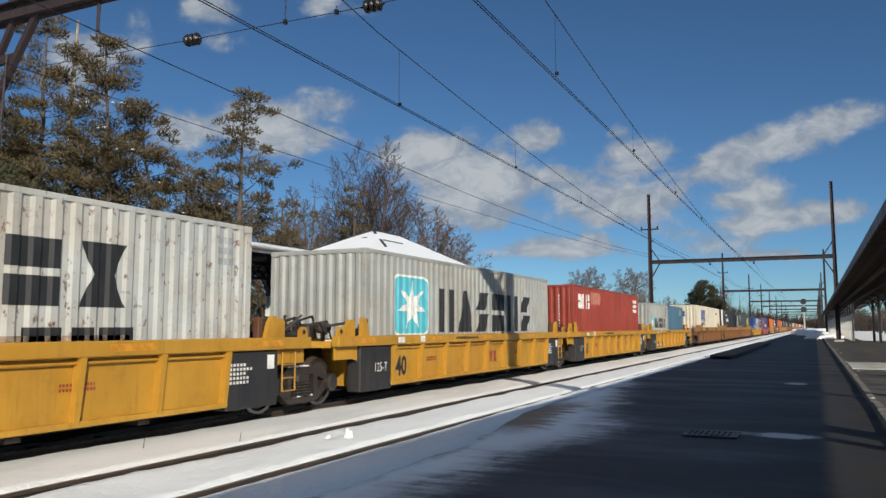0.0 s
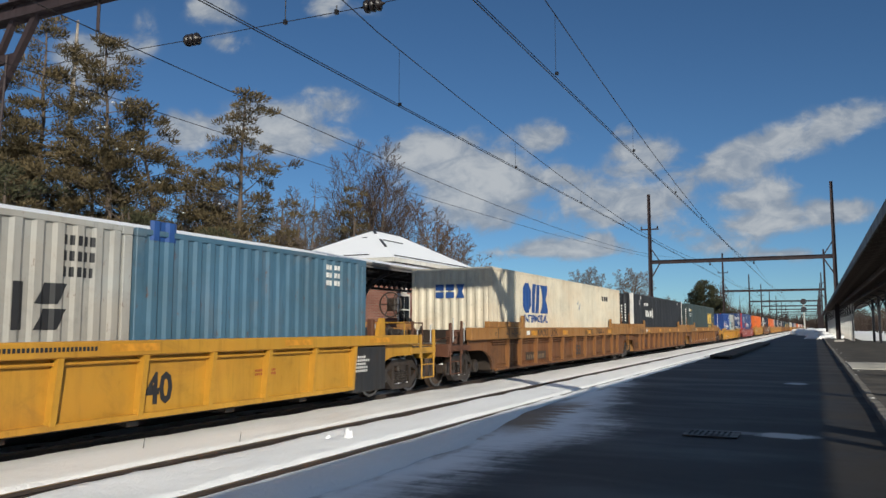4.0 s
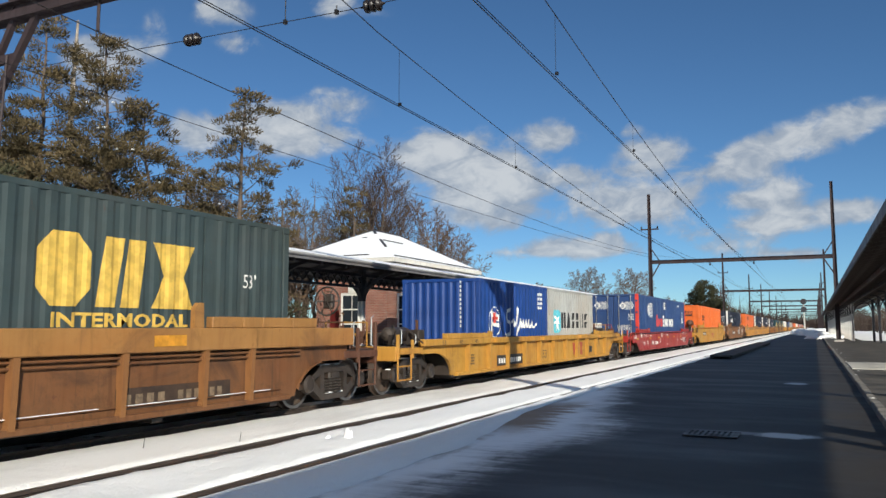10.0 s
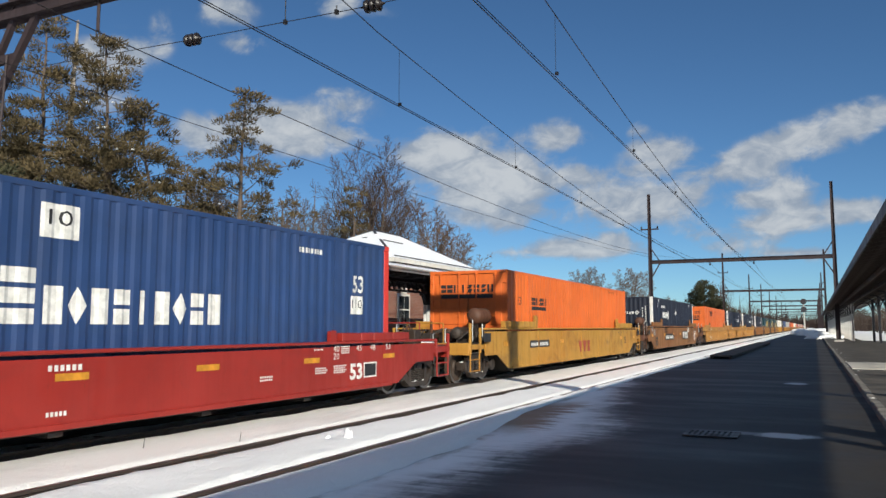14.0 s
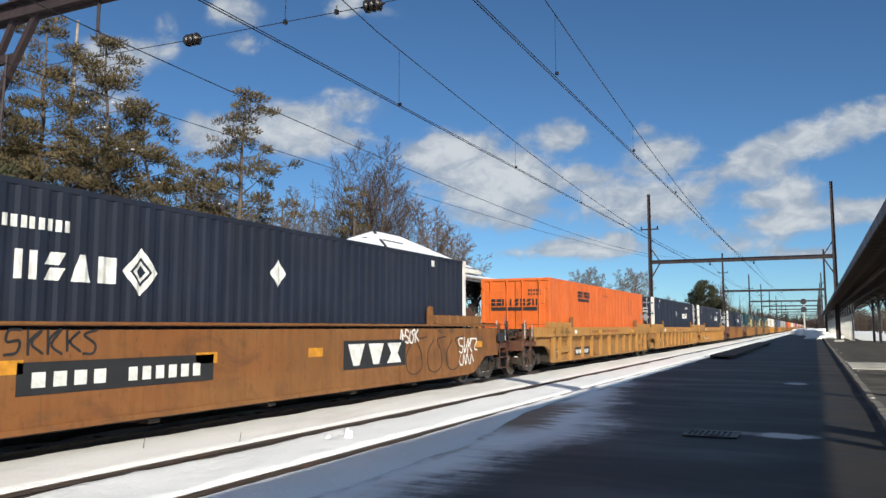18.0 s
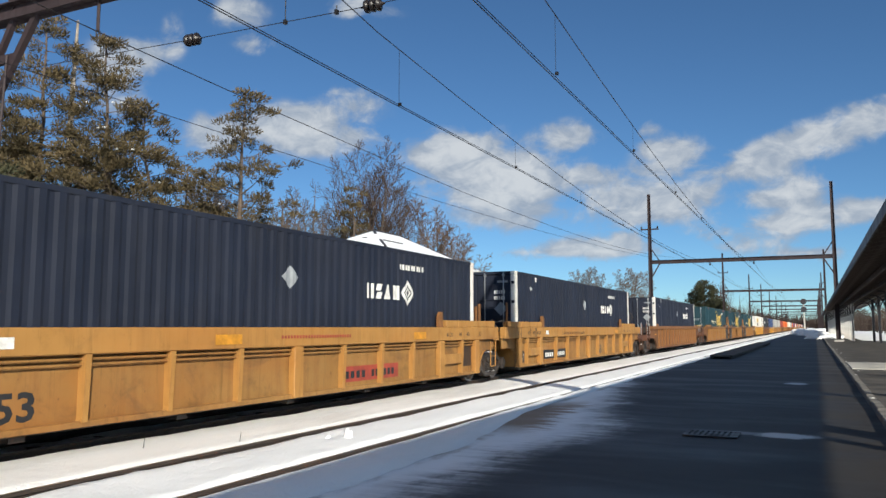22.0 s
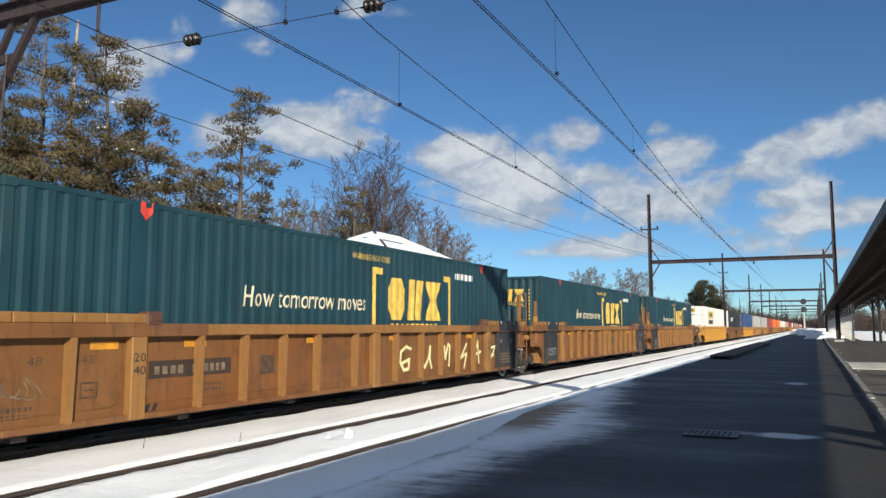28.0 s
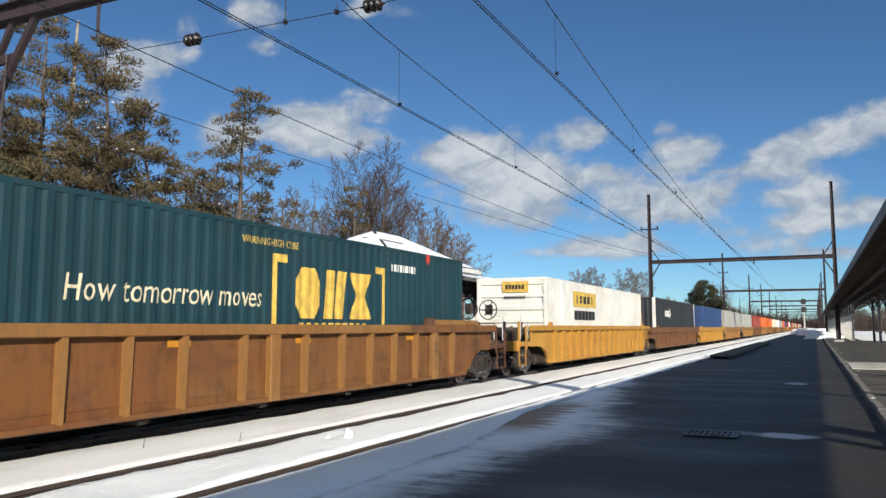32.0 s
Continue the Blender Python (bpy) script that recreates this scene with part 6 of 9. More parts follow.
def well_car(name, label, y, Lw, near, far, side_mat, sill_mat, ribs=12, style="rib", end_mat=None, raised=0.0, wheel_near=False, dark_ends=0.0, slope=0.0, detail=True, sill=1.5, chord_h=0.33, rib_from=0.8, block=False, rib_mat=None, rib_at=None, wide=(), ends=""):
    """A container well car; its well begins at y and is Lw long. near/far: 'joint' (shared truck, articulated) or 'end' (own truck, coupler and platform)."""
    c = aboard(thing(name, label, "rail car", "well cars of the train"), y)
    end_mat, deck_mat = end_mat or sill_mat, (M["truck"] if near == far == "end" else sill_mat)
    zb, zs, xs = 0.31, sill, 1.40
    reach = {"joint": 1.52, "end": 2.75}
    rn, rf = reach[near], reach[far]
    cut_n, cut_f = (0.55, 0.95)[near == "end"], (0.55, 0.95)[far == "end"]
    shallow = 0.88 if style == "rib" else 0.72
    far_side = 1.78 if style == "rib" else 1.95
    out_n, out_f = (far_side if near == "end" else rn - 0.25), (far_side if far == "end" else rf - 0.25)
    guide = 0.36 if sill < 1.4 else 0.12
    tip = 0.2 if sill > 1.3 else 0.05
    recess = 0.06 if style == "rib" else 0.0
    back = 0.50 if block else 0.0
    low_n, low_f = (rib_from - 0.06, Lw - rib_from + 0.06) if block else (0.1, Lw - 0.1)
    close = chord_h < 0.18
    for side in (1, -1):
        xa, xb = side * (xs - recess - 0.03), side * (xs - recess)
        arch = [(math.sin(math.pi / 16 * i), 1 - math.cos(math.pi / 16 * i)) for i in range(1, 8)]
        curve_f = [(Lw + 0.15 + (cut_f - 0.05) * b, zb + (shallow - zb) * a) for a, b in arch] if far == "joint" or style == "rib" else []
        curve_n = [(-0.15 - (cut_n - 0.05) * b, zb + (shallow - zb) * a) for a, b in arch[::-1]] if near == "joint" or style == "rib" else []
        foot_n, foot_f = (-0.12 if near == "joint" or style == "rib" else -0.2), (Lw + 0.12 if far == "joint" or style == "rib" else Lw + 0.2)
        for curve in (curve_n, curve_f):
            if curve and not block and detail:
                flange = Shape()
                for (a, b), (e, f) in zip(curve[:-1], curve[1:]):
                    flange.bar((side * (xs - 0.03), a, b), (side * (xs - 0.03), e, f), 0.05, 0.02)
                put("arch_flange", flange, side_mat, c, "curved flange above the truck")
        flat = [(foot_n, zb), (foot_f, zb)] + curve_f + [(Lw + cut_f + 0.1, shallow), (Lw + out_f, shallow), (Lw + out_f, zs - 0.1), (-out_n, zs - 0.1), (-out_n, shallow), (-cut_n - 0.1, shallow)] + curve_n
        put("side_panel", Shape().prism(flat, "x", xa, xb), side_mat, c)
        chord = Shape().box(side * (xs - 0.10), side * (xs + 0.075), -out_n - 0.05, Lw + out_f + 0.05, zs - chord_h if style == "rib" else zs - 0.05, zs, 0.015)
        put("top_chord", chord, sill_mat, c, "heavy top chord along the well")
        if ends:
            for a, b, rusty in ((-out_n - 0.06, 2.18, M["ochre_dark"]), (2.18, 3.25, M["brown"]), (Lw - 3.25, Lw - 2.18, M["brown"]), (Lw - 2.18, Lw + out_f + 0.06, M["ochre_dark"])):
                put("chord_cover", Shape().box(side * (xs + 0.05), side * (xs + 0.079), a, b, zs - chord_h - 0.004, zs + 0.003, 0.006), rusty, c, "darker worn stretch of the chord")
            posts = [1.97, 8.2, 14.27]
            for a, b in [(y0, y1) for y0, y1 in zip([-0.25] + posts, posts + [Lw + 0.25])]:
                if (a < 0 and "n" in ends) or (b > Lw and "f" in ends): continue
                a, b, low, top = a + 0.24, b - 0.24, zb + 0.17, zs - chord_h - 0.07
                rim = [(a, top), (a, low + 0.12), (a + 0.035, low + 0.035), (a + 0.12, low), (b - 0.12, low), (b - 0.035, low + 0.035), (b, low + 0.12), (b, top)]
                edge = Shape()
                for (p, q), (e, f) in zip(rim[:-1], rim[1:]):
                    edge.bar((side * (xs - recess + 0.004), p, q), (side * (xs - recess + 0.004), e, f), 0.016, 0.016)
                put("panel_edge", edge, side_mat, c, "pressed edge of the side panel")
        put("bottom_chord", Shape().box(side * (xs - 0.16), side * (xs + 0.03), low_n, low_f, zb - 0.03, zb + 0.05, 0.01), side_mat, c)
        if style == "rib":
            if detail:
                for dz in () if close else (0.07,) if block else (0.06, 0.13):
                    put("pipe_run", Shape().pipe([(side * (xs - 0.015), -0.2, zs - chord_h - dz), (side * (xs - 0.015), Lw + 0.2, zs - chord_h - dz)], 0.021, 6), side_mat, c)
                if side_mat is M["brown"] and rib_at: put("lower_ledge", Shape().prism([(xs - recess, zb + 0.16), (xs - recess + 0.035, zb + 0.145), (xs - recess, zb + 0.13)] if side > 0 else [(-xs + recess, zb + 0.16), (-xs + recess - 0.035, zb + 0.145), (-xs + recess, zb + 0.13)], "y", 0.3, Lw - 0.3), side_mat, c)
            if side_mat is M["brown"] and rib_at and side > 0 and far == "end":
                for k in range(9):
                    a = 0.6 + k * 1.72
                    put("snow_line", Shape().box(xs - recess, xs - recess + 0.034, a, a + 1.3, zb + 0.158, zb + 0.166, 0.002), SNOW, c, "thin line of snow on the ledge")
            me = rib_mesh(zb + 0.03, zs - chord_h, 0.085, 0.075 + recess, slope)
            me.materials.append(rib_mat or sill_mat)
            for yy in wide:
                put("wide_rib", Shape().box(side * (xs - recess), side * (xs + 0.075), yy - 0.13, yy + 0.13, zb - 0.02, zs - chord_h, 0.012), rib_mat or sill_mat, c)
            for i in range(len(rib_at) if rib_at else ribs + 1):
                yy = rib_at[i] if rib_at else rib_from + (Lw - 2 * rib_from) * i / ribs
                m = Matrix.Translation((side * (xs - recess), yy, 0))
                if side < 0: m = m @ Matrix.Diagonal((-1, 1, 1, 1))
                put("rib", me, None, c, at=m)
        if raised:
            for a, b in ((-0.6 if near == "end" else -rn + 0.45, 0.12), (0.14, 0.92), (0.94, 1.40), (1.42, 2.1), (Lw - 2.1, Lw - 1.42), (Lw - 1.40, Lw - 0.94), (Lw - 0.92, Lw - 0.14), (Lw - 0.12, Lw + 0.6 if far == "end" else Lw + rf - 0.45)):
                put("raised_sill", Shape().box(side * (xs - 0.08), side * (xs + 0.06), a, b, zs + 0.002, zs + raised, 0.012), end_mat, c)
        if ends:
            for a, b in [(0.06, 1.22)] * ("n" in ends) + [(Lw - 1.22, Lw + 0.14)] * ("f" in ends):
                put("end_panel", Shape().box(side * (xs - 0.3), side * (xs + 0.02), a, b, zb - 0.05, zs - chord_h - 0.005, 0.015), M["black"], c, "black stencil panel at the car end")
                put("end_cap", Shape().box(side * (xs - 0.09), side * (xs + 0.082), a, b + 0.1, zs - chord_h + 0.01, zs + raised + 0.006, 0.01), M["black"], c, "black painted stretch of the top chord")
                for q in (a + 0.01, b - 0.07):
                    put("end_rib", Shape().box(side * (xs + 0.02), side * (xs + 0.07), q, q + 0.06, zb - 0.03, zs - chord_h - 0.005, 0.008), M["black"], c)
                for q in (a + 0.12, b - 0.2):
                    mark(c, FACE_SIDE, side * (xs + 0.083), q, zs + 0.03, [rect(0, 0, 0.035, raised * 0.75)], M["ink_white"], "tick") if side > 0 else None
        if block:
            for a, b in ((-0.45, rib_from - 0.05), (Lw - rib_from + 0.05, Lw + 0.45)):
                put("end_block", Shape().box(side * (xs - 0.3), side * (xs + 0.012), a, b, zb - 0.09, zs - chord_h - 0.01, 0.02), M["black"], c, "black block below the sill at the car end")
        if dark_ends:
            for a, b in ((0.12, 0.12 + dark_ends), (Lw - 0.12 - dark_ends, Lw - 0.12)):
                put("end_plate", Shape().box(side * (xs - recess), side * (xs - recess + 0.012), a, b, zb + 0.06, zs - chord_h), M["black"], c, "black stencil panel at the car end")
        for a, d in ((1.4, 1), (Lw - 1.4, -1)):
            g = Shape().prism([(a + d * 0.85, zs), (a + d * 1.05, zs), (a + d * 1.05, zs + raised + tip * 0.6), (a + d * 0.97, zs + raised + tip), (a + d * 0.87, zs + raised + tip)], "x", side * (xs - 0.05), side * (xs + 0.03)) if raised else \
                Shape().prism([(a - d * (1.32 + back), zs - 0.1), (a - d * (0.98 + back), zs - 0.1), (a - d * (1.06 + back), zs + 0.05 + guide * 0.4), (a - d * (1.16 + back), zs + guide), (a - d * (1.28 + back), zs + guide)], "x", side * (xs - 0.06), side * (xs + 0.02))
            if ends:
                g = Shape().box(side * (xs - 0.09), side * (xs + 0.09), a + d * 0.66, a + d * 0.94, zs - 0.03, zs + raised + 0.035, 0.02).box(side * (xs + 0.06), side * (xs + 0.10), a + d * 0.70, a + d * 0.90, zs + 0.03, zs + raised - 0.01, 0.01)
            if block: put("corner_stake", Shape().box(side * (xs - 0.2), side * (xs - 0.07), a - d * 1.54, a - d * 1.42, zs - 0.1, zs + 0.34, 0.015), M["rib_rust"], c, "rusty stake at the container's corner")
            put("container_guide", g, M["rib_rust"] if ends else M["rib_brown"] if side_mat is M["tan"] else end_mat, c, "rusty low casting that guides the container" if ends else "upright guide horn for the container")
    deck = 1.24 if zs > 1.4 else zs - 0.10
    floor = Shape().box(-1.3, 1.3, 0.0, Lw, zb - 0.06, zb)
    for i in range(7):
        floor.box(-1.3, 1.3, 0.3 + i * (Lw - 0.8) / 6, 0.5 + i * (Lw - 0.8) / 6, zb - 0.12, zb - 0.03)
    put("well_floor", floor, M["truck"], c)
    joint_deck = deck
    stake_mat = end_mat if side_mat in (M["yellow"], M["yellow_dirty"], M["car_red"]) else M["rib_rust"]
    for d, ye, kind, r in ((-1, 0.0, near, rn), (1, Lw, far, rf)):
        deck = joint_deck if kind == "joint" else min(joint_deck, 1.06)
        put("bulkhead", Shape().box(-1.3, 1.3, ye + d * 0.10, ye + d * 0.16, zb, zs - 0.06), M["truck"] if kind == "end" else end_mat, c)
        if kind == "joint":
            dk = Shape().prism([(-1.32, ye + d * 0.16), (1.32, ye + d * 0.16), (1.32, ye + d * (r - 0.3)), (0.45, ye + d * (r - 0.05)), (-0.45, ye + d * (r - 0.05)), (-1.32, ye + d * (r - 0.3))], "z", deck - 0.12, deck)
            put("end_deck", dk, deck_mat, c, "end deck above the shared truck")
            put("drawbar", Shape().box(-0.35, 0.35, ye + d * 0.2, ye + d * (r + 0.06), 0.74, deck - 0.12, 0.04), M["truck"], c)
            if detail:
                s = Shape()
                rr = random.Random(int(y * 7 + ye * 3))
                for k in range(7):
                    x, up = rr.uniform(-0.9, 1.1), rr.uniform(0.15, 0.5)
                    s.pipe([(x, ye + d * 0.3, deck + 0.03), (x + 0.1, ye + d * 0.6, deck + up), (x + rr.uniform(-0.2, 0.2), ye + d * 0.95, deck + up * 0.8), (x + rr.uniform(-0.4, 0.4), ye + d * 1.2, deck + up * 0.4), (x + 0.1, ye + d * r, deck + up)], rr.uniform(0.014, 0.026), 6)
                put("brake_hose", s, M["rubber"], c, "dark brake hoses and rigging on the deck")
                for k in range(9):
                    x, q, w = rr.uniform(-1.0, 1.15), ye + d * rr.uniform(0.3, r - 0.1), rr.uniform(0.06, 0.16)
                    rig = Shape().box(x - w, x + w, q - w * 0.8, q + w * 0.8, deck, deck + rr.uniform(0.08, 0.40), 0.02).tube((x, q, deck + 0.1), (x + rr.uniform(-0.4, 0.4), q + d * 0.3, deck + rr.uniform(0.2, 0.5)), 0.02, 0.02, 6)
                    put("brake_rigging", rig, M["truck"] if k % 3 else M["rib_rust"], c, "dark brake rigging bolted to the deck")
                put("brake_valve", Shape().box(0.1, 0.5, ye + d * 0.62, ye + d * 0.95, deck, deck + 0.34, 0.05).lathe([(-0.2, 0.05), (-0.14, 0.11), (0.14, 0.11), (0.2, 0.05)], "y", (0.75, ye + d * 0.8, deck + 0.26), 12).tube((0.75, ye + d * 0.8, deck), (0.75, ye + d * 0.8, deck + 0.2), 0.05, 0.05, 8), M["truck"], c, "dark brake valve on the deck")
                for x in (1.26, -1.26):
                    if not block: continue
                    q = ye + d * 0.62
                    put("corner_horn", Shape().prism([(q - 0.13, deck), (q + 0.13, deck), (q + 0.13, deck + 0.36), (q + 0.09, deck + 0.42), (q - 0.02, deck + 0.42), (q - 0.13, deck + 0.3)], "x", x - 0.05, x + 0.05), end_mat, c, "upright horn at the corner of the deck")
                    put("deck_snow", Shape().box(x - 0.3, x - 0.1, ye + d * 0.75, ye + d * 1.05, deck, deck + 0.025, 0.01), SNOW, c, "crust of snow on the deck")
                for x in (1.22, -1.22):
                    if block: continue
                    up = rr.uniform(2.0, 2.25)
                    put("flat_stake", Shape().box(x - 0.02, x + 0.02, ye + d * 0.52 - 0.05, ye + d * 0.52 + 0.05, deck, up, 0.006), M["rib_brown"], c, "flat upright stake")
                    put("flat_stake", Shape().box(x * 0.35 - 0.03, x * 0.35 + 0.03, ye + d * 1.02 - 0.045, ye + d * 1.02 + 0.045, deck, up - 0.12, 0.006), M["rib_brown"], c, "flat upright stake")
                    put("train_line_pipe", Shape().tube((x * 0.6, ye + d * 0.1, deck + 0.42), (x * 0.6, ye + d * r, deck + 0.40), 0.022, 0.022, 6), M["truck"], c, "dark pipe across the joint")
                if ends and d > 0:
                    ladder(c, 1.40, ye + 0.78, 0.5, 2.55, 0.52, M["rib_brown"], 6)
                    put("corner_pole", Shape().box(1.30, 1.38, ye + 0.72, ye + 0.80, 0.9, 2.5, 0.01), M["rib_brown"], c)
                elif ends:
                    put("corner_pole", Shape().box(1.30, 1.38, ye - 0.85, ye - 0.76, 1.0, 2.35, 0.01), M["rib_brown"], c)
                    put("pole_band", Shape().box(1.29, 1.39, ye - 0.86, ye - 0.75, 1.55, 1.85), M["yellow"], c, "yellow band on the corner pole")
                elif d > 0:
                    ladder(c, 1.37, ye + (0.62 if block else r - 0.55), 0.42, zs - 0.25, 0.36, end_mat, 4)
                if block:
                    for x in (1.40, -1.40):
                        q = ye + d * (r - 0.36)
                        put("end_lug", Shape().prism([(q - 0.12, zs - 0.02), (q + 0.12, zs - 0.02), (q + 0.10, zs + 0.13), (q + 0.04, zs + 0.18), (q - 0.04, zs + 0.18), (q - 0.10, zs + 0.13)], "x", x - 0.04, x + 0.02), end_mat, c, "pierced lug at the end of the chord")
                        # the lug is solid; a black disc stands for the shade inside its hole
                        put("lug_hole_shade", Shape().lathe([(0, 0.045), (0.004, 0.045)], "x", (x + 0.021 if x > 0 else x - 0.045, q, zs + 0.09), 10), M["black"], c, "black disc for the shaded hole in the lug")
                    put("label_plate", Shape().box(1.413, 1.417, Lw + 0.16, Lw + 0.34, 0.82, 1.05) if d > 0 else Shape().box(1.476, 1.480, 1.0, 1.3, zs - 0.16, zs - 0.04), M["ink_white"], c, "small white label plate")
        else:
            put("end_deck", Shape().box(-1.30, 1.30, ye + d * 0.16, ye + d * (r + 0.15), deck - 0.1, deck, 0.01), M["truck"], c, "dark end platform above the truck")
            for x in (1.31, -1.31):
                put("platform_beam", Shape().box(x - 0.05, x + 0.05, ye + d * (far_side - 0.1), ye + d * (r + 0.2), deck - 0.16, deck - 0.02, 0.012), stake_mat if stake_mat is end_mat else M["rib_rust"], c, "low side beam of the end platform")
            put("draft_sill", Shape().box(-0.3, 0.3, ye + d * 0.2, ye + d * (r + 0.25), 0.72, deck - 0.1, 0.03), M["truck"], c)
            put("end_sill", Shape().box(-1.34, 1.34, ye + d * (r + 0.12), ye + d * (r + 0.22), deck - 0.3, deck + 0.02, 0.015), stake_mat if stake_mat is end_mat else M["rib_rust"], c)
            k = Shape().box(-0.14, 0.14, ye + d * (r + 0.2), ye + d * (r + 0.62), 0.76, 0.96, 0.03).box(-0.22, 0.16, ye + d * (r + 0.5), ye + d * (r + 0.78), 0.70, 1.0, 0.06)
            put("coupler", k, M["truck"], c, "knuckle coupler")
            put("air_hose", Shape().pipe([(0.35, ye + d * (r + 0.2), 0.85), (0.4, ye + d * (r + 0.4), 0.55), (0.36, ye + d * (r + 0.6), 0.35), (0.2, ye + d * (r + 0.72), 0.4)], 0.03, 6), M["rubber"], c)
            truck(c, ye + d * 1.72)
            if detail and zs > 1.3 and (d < 0) == wheel_near: hand_wheel(c, 0.25, ye + d * (r - 0.05), 2.05, M["truck"])
            if detail:
                for x in (1.34, -1.34):
                    q = ye + d * (r + 0.12)
                    tall = 1.35 if style == "smooth" and sill < 1.3 else zs + 0.12
                    put("stirrup", Shape().pipe([(x, q, 0.95), (x, q, 0.34), (x, q - d * 0.62, 0.34), (x, q - d * 0.62, 0.95)], 0.02, 6).tube((x, q, 0.64), (x, q - d * 0.62, 0.64), 0.016, 0.016, 6), stake_mat, c, "bent steel stirrup step")
                    put("corner_stanchion", Shape().box(x - 0.035, x + 0.03, q - 0.04, q + 0.04, 0.8, tall, 0.012), stake_mat, c)
                    put("corner_stanchion", Shape().box(x - 0.035, x + 0.03, q - d * 0.68 - 0.035, q - d * 0.68 + 0.035, 0.8, tall - 0.12, 0.012), stake_mat, c)
                    put("grab_iron", Shape().hose([(x, q - d * 0.09, 1.12), (x, q - d * 0.16, 1.14), (x, q - d * 0.16, tall + 0.10), (x, q - d * 0.09, tall + 0.12)], 0.015, 6), M["galv"], c, "pale bent grab iron")
                    put("grab_iron", Shape().hose([(x, q - d * 0.78, 1.12), (x, q - d * 0.84, 1.14), (x, q - d * 0.84, tall - 0.02), (x, q - d * 0.78, tall)], 0.015, 6), M["galv"], c, "pale bent grab iron")
                    put("side_step", Shape().box(x - 0.12, x + 0.03, q - d * 0.66, q, 0.93, 1.03, 0.012), stake_mat, c)
                s = Shape()
                s.pipe([(-0.55, ye + d * (r + 0.12), deck), (-0.55, ye + d * (r + 0.12), deck + 0.55), (0.55, ye + d * (r + 0.12), deck + 0.55), (0.55, ye + d * (r + 0.12), deck)], 0.016, 6)
                rr = random.Random(int(y * 5 + ye * 3))
                for k in range(8):
                    x, q, w = rr.uniform(-1.05, 1.1), ye + d * rr.uniform(0.5, r - 0.2), rr.uniform(0.07, 0.17)
                    rig = Shape().box(x - w, x + w, q - w, q + w, deck, deck + rr.uniform(0.12, 0.42), 0.02).pipe([(x, q, deck + 0.1), (x + rr.uniform(-0.3, 0.3), q + d * 0.25, deck + rr.uniform(0.2, 0.5)), (x + rr.uniform(-0.5, 0.5), q + d * 0.5, deck + 0.08)], 0.02, 6)
                    put("brake_rigging", rig, M["truck"] if k % 3 else M["rib_rust"], c, "dark brake rigging bolted to the platform")
                put("handrail", s, stake_mat, c, "bent pipe handrail at the car end")
                for x in (-0.95, 0.6) if not (style == "smooth" and sill < 1.3) else ():
                    put("connector_post", Shape().box(x - 0.03, x + 0.03, ye + d * 0.55 - 0.035, ye + d * 0.55 + 0.035, deck, deck + 0.62, 0.01), M["rib_rust"], c, "rusty stub post that holds spare connectors")
                if style == "smooth" and sill > 1.3:
                    put("brake_cylinder", Shape().lathe([(0.0, 0.08), (0.05, 0.2), (0.12, 0.235), (0.85, 0.235), (0.92, 0.2), (0.97, 0.08)], "y", (0.75, ye + d * 0.85 - 0.48, 1.82), 18), M["rib_rust"], c, "rusty brown air cylinder", smooth=True)
                    put("cylinder_bracket", Shape().box(0.68, 0.82, ye + d * 0.85 - 0.3, ye + d * 0.85 - 0.22, deck, 1.62).box(0.68, 0.82, ye + d * 0.85 + 0.22, ye + d * 0.85 + 0.3, deck, 1.62), M["truck"], c)
                    put("stencil_plate", Shape().box(1.478, 1.482, ye + d * 2.0 - 0.25, ye + d * 2.0 + 0.25, 1.1, 1.34), M["ink_black"], c, "small black stencil plate")
                s = Shape().lathe([(0.0, 0.06), (0.05, 0.15), (0.12, 0.175), (0.95, 0.175), (1.02, 0.15), (1.07, 0.06)], "y", (0.35, ye + d * 1.2 - 0.5, deck + 0.27), 16).box(-0.35, 0.1, ye + d * 0.9, ye + d * 1.3, deck, deck + 0.3, 0.03).box(0.3, 0.4, ye + d * 1.2 - 0.3, ye + d * 1.2 + 0.3, deck, deck + 0.15)
                if block or side_mat is M["yellow_dirty"]: put("air_reservoir", s, M["truck"], c, "dark air reservoir and valve on the deck")
                put("deck_snow", Shape().box(-1.1, -0.1, ye + d * 1.9, ye + d * 2.3, deck + 0.002, deck + 0.03, 0.012), SNOW, c, "crust of snow left on the platform")
    if far == "joint":
        truck(c, Lw + 1.6)
    return c
Y0 = {"C0": -2.02, "C1": 13.80, "C2": 29.22, "C3": 44.52, "C4": 63.52, "C5": 82.64, "C6": 101.93, "C7": 126.88, "C8": 148.05, "C9": 171.43, "C10": 194.62,
      "C11": 218.03, "C12": 237.45, "C13": 256.87, "C14": 280.17, "C15": 303.27, "C16": 322.69, "C17": 341.93, "C18": 365.15, "C19": 385.35}
L40, L53, W40, W53, ZT40, ZT53, HC = 12.19, 16.15, 2.438, 2.591, 3.154, 3.236, 2.896
BOXES = {}


def box53(k, name, label, mat, **kw):
    BOXES[k] = container(name, label, Y0[k], L53, W53, HC, ZT53, M[mat], **kw)
    return BOXES[k]


def box40(k, name, label, mat, dy=0.0, L=L40, H=HC, zt=ZT40, **kw):
    BOXES[k + ("b" if dy else "")] = c = container(name, label, Y0[k] + dy, L, W40, H, zt, M[mat], **kw)
    return c


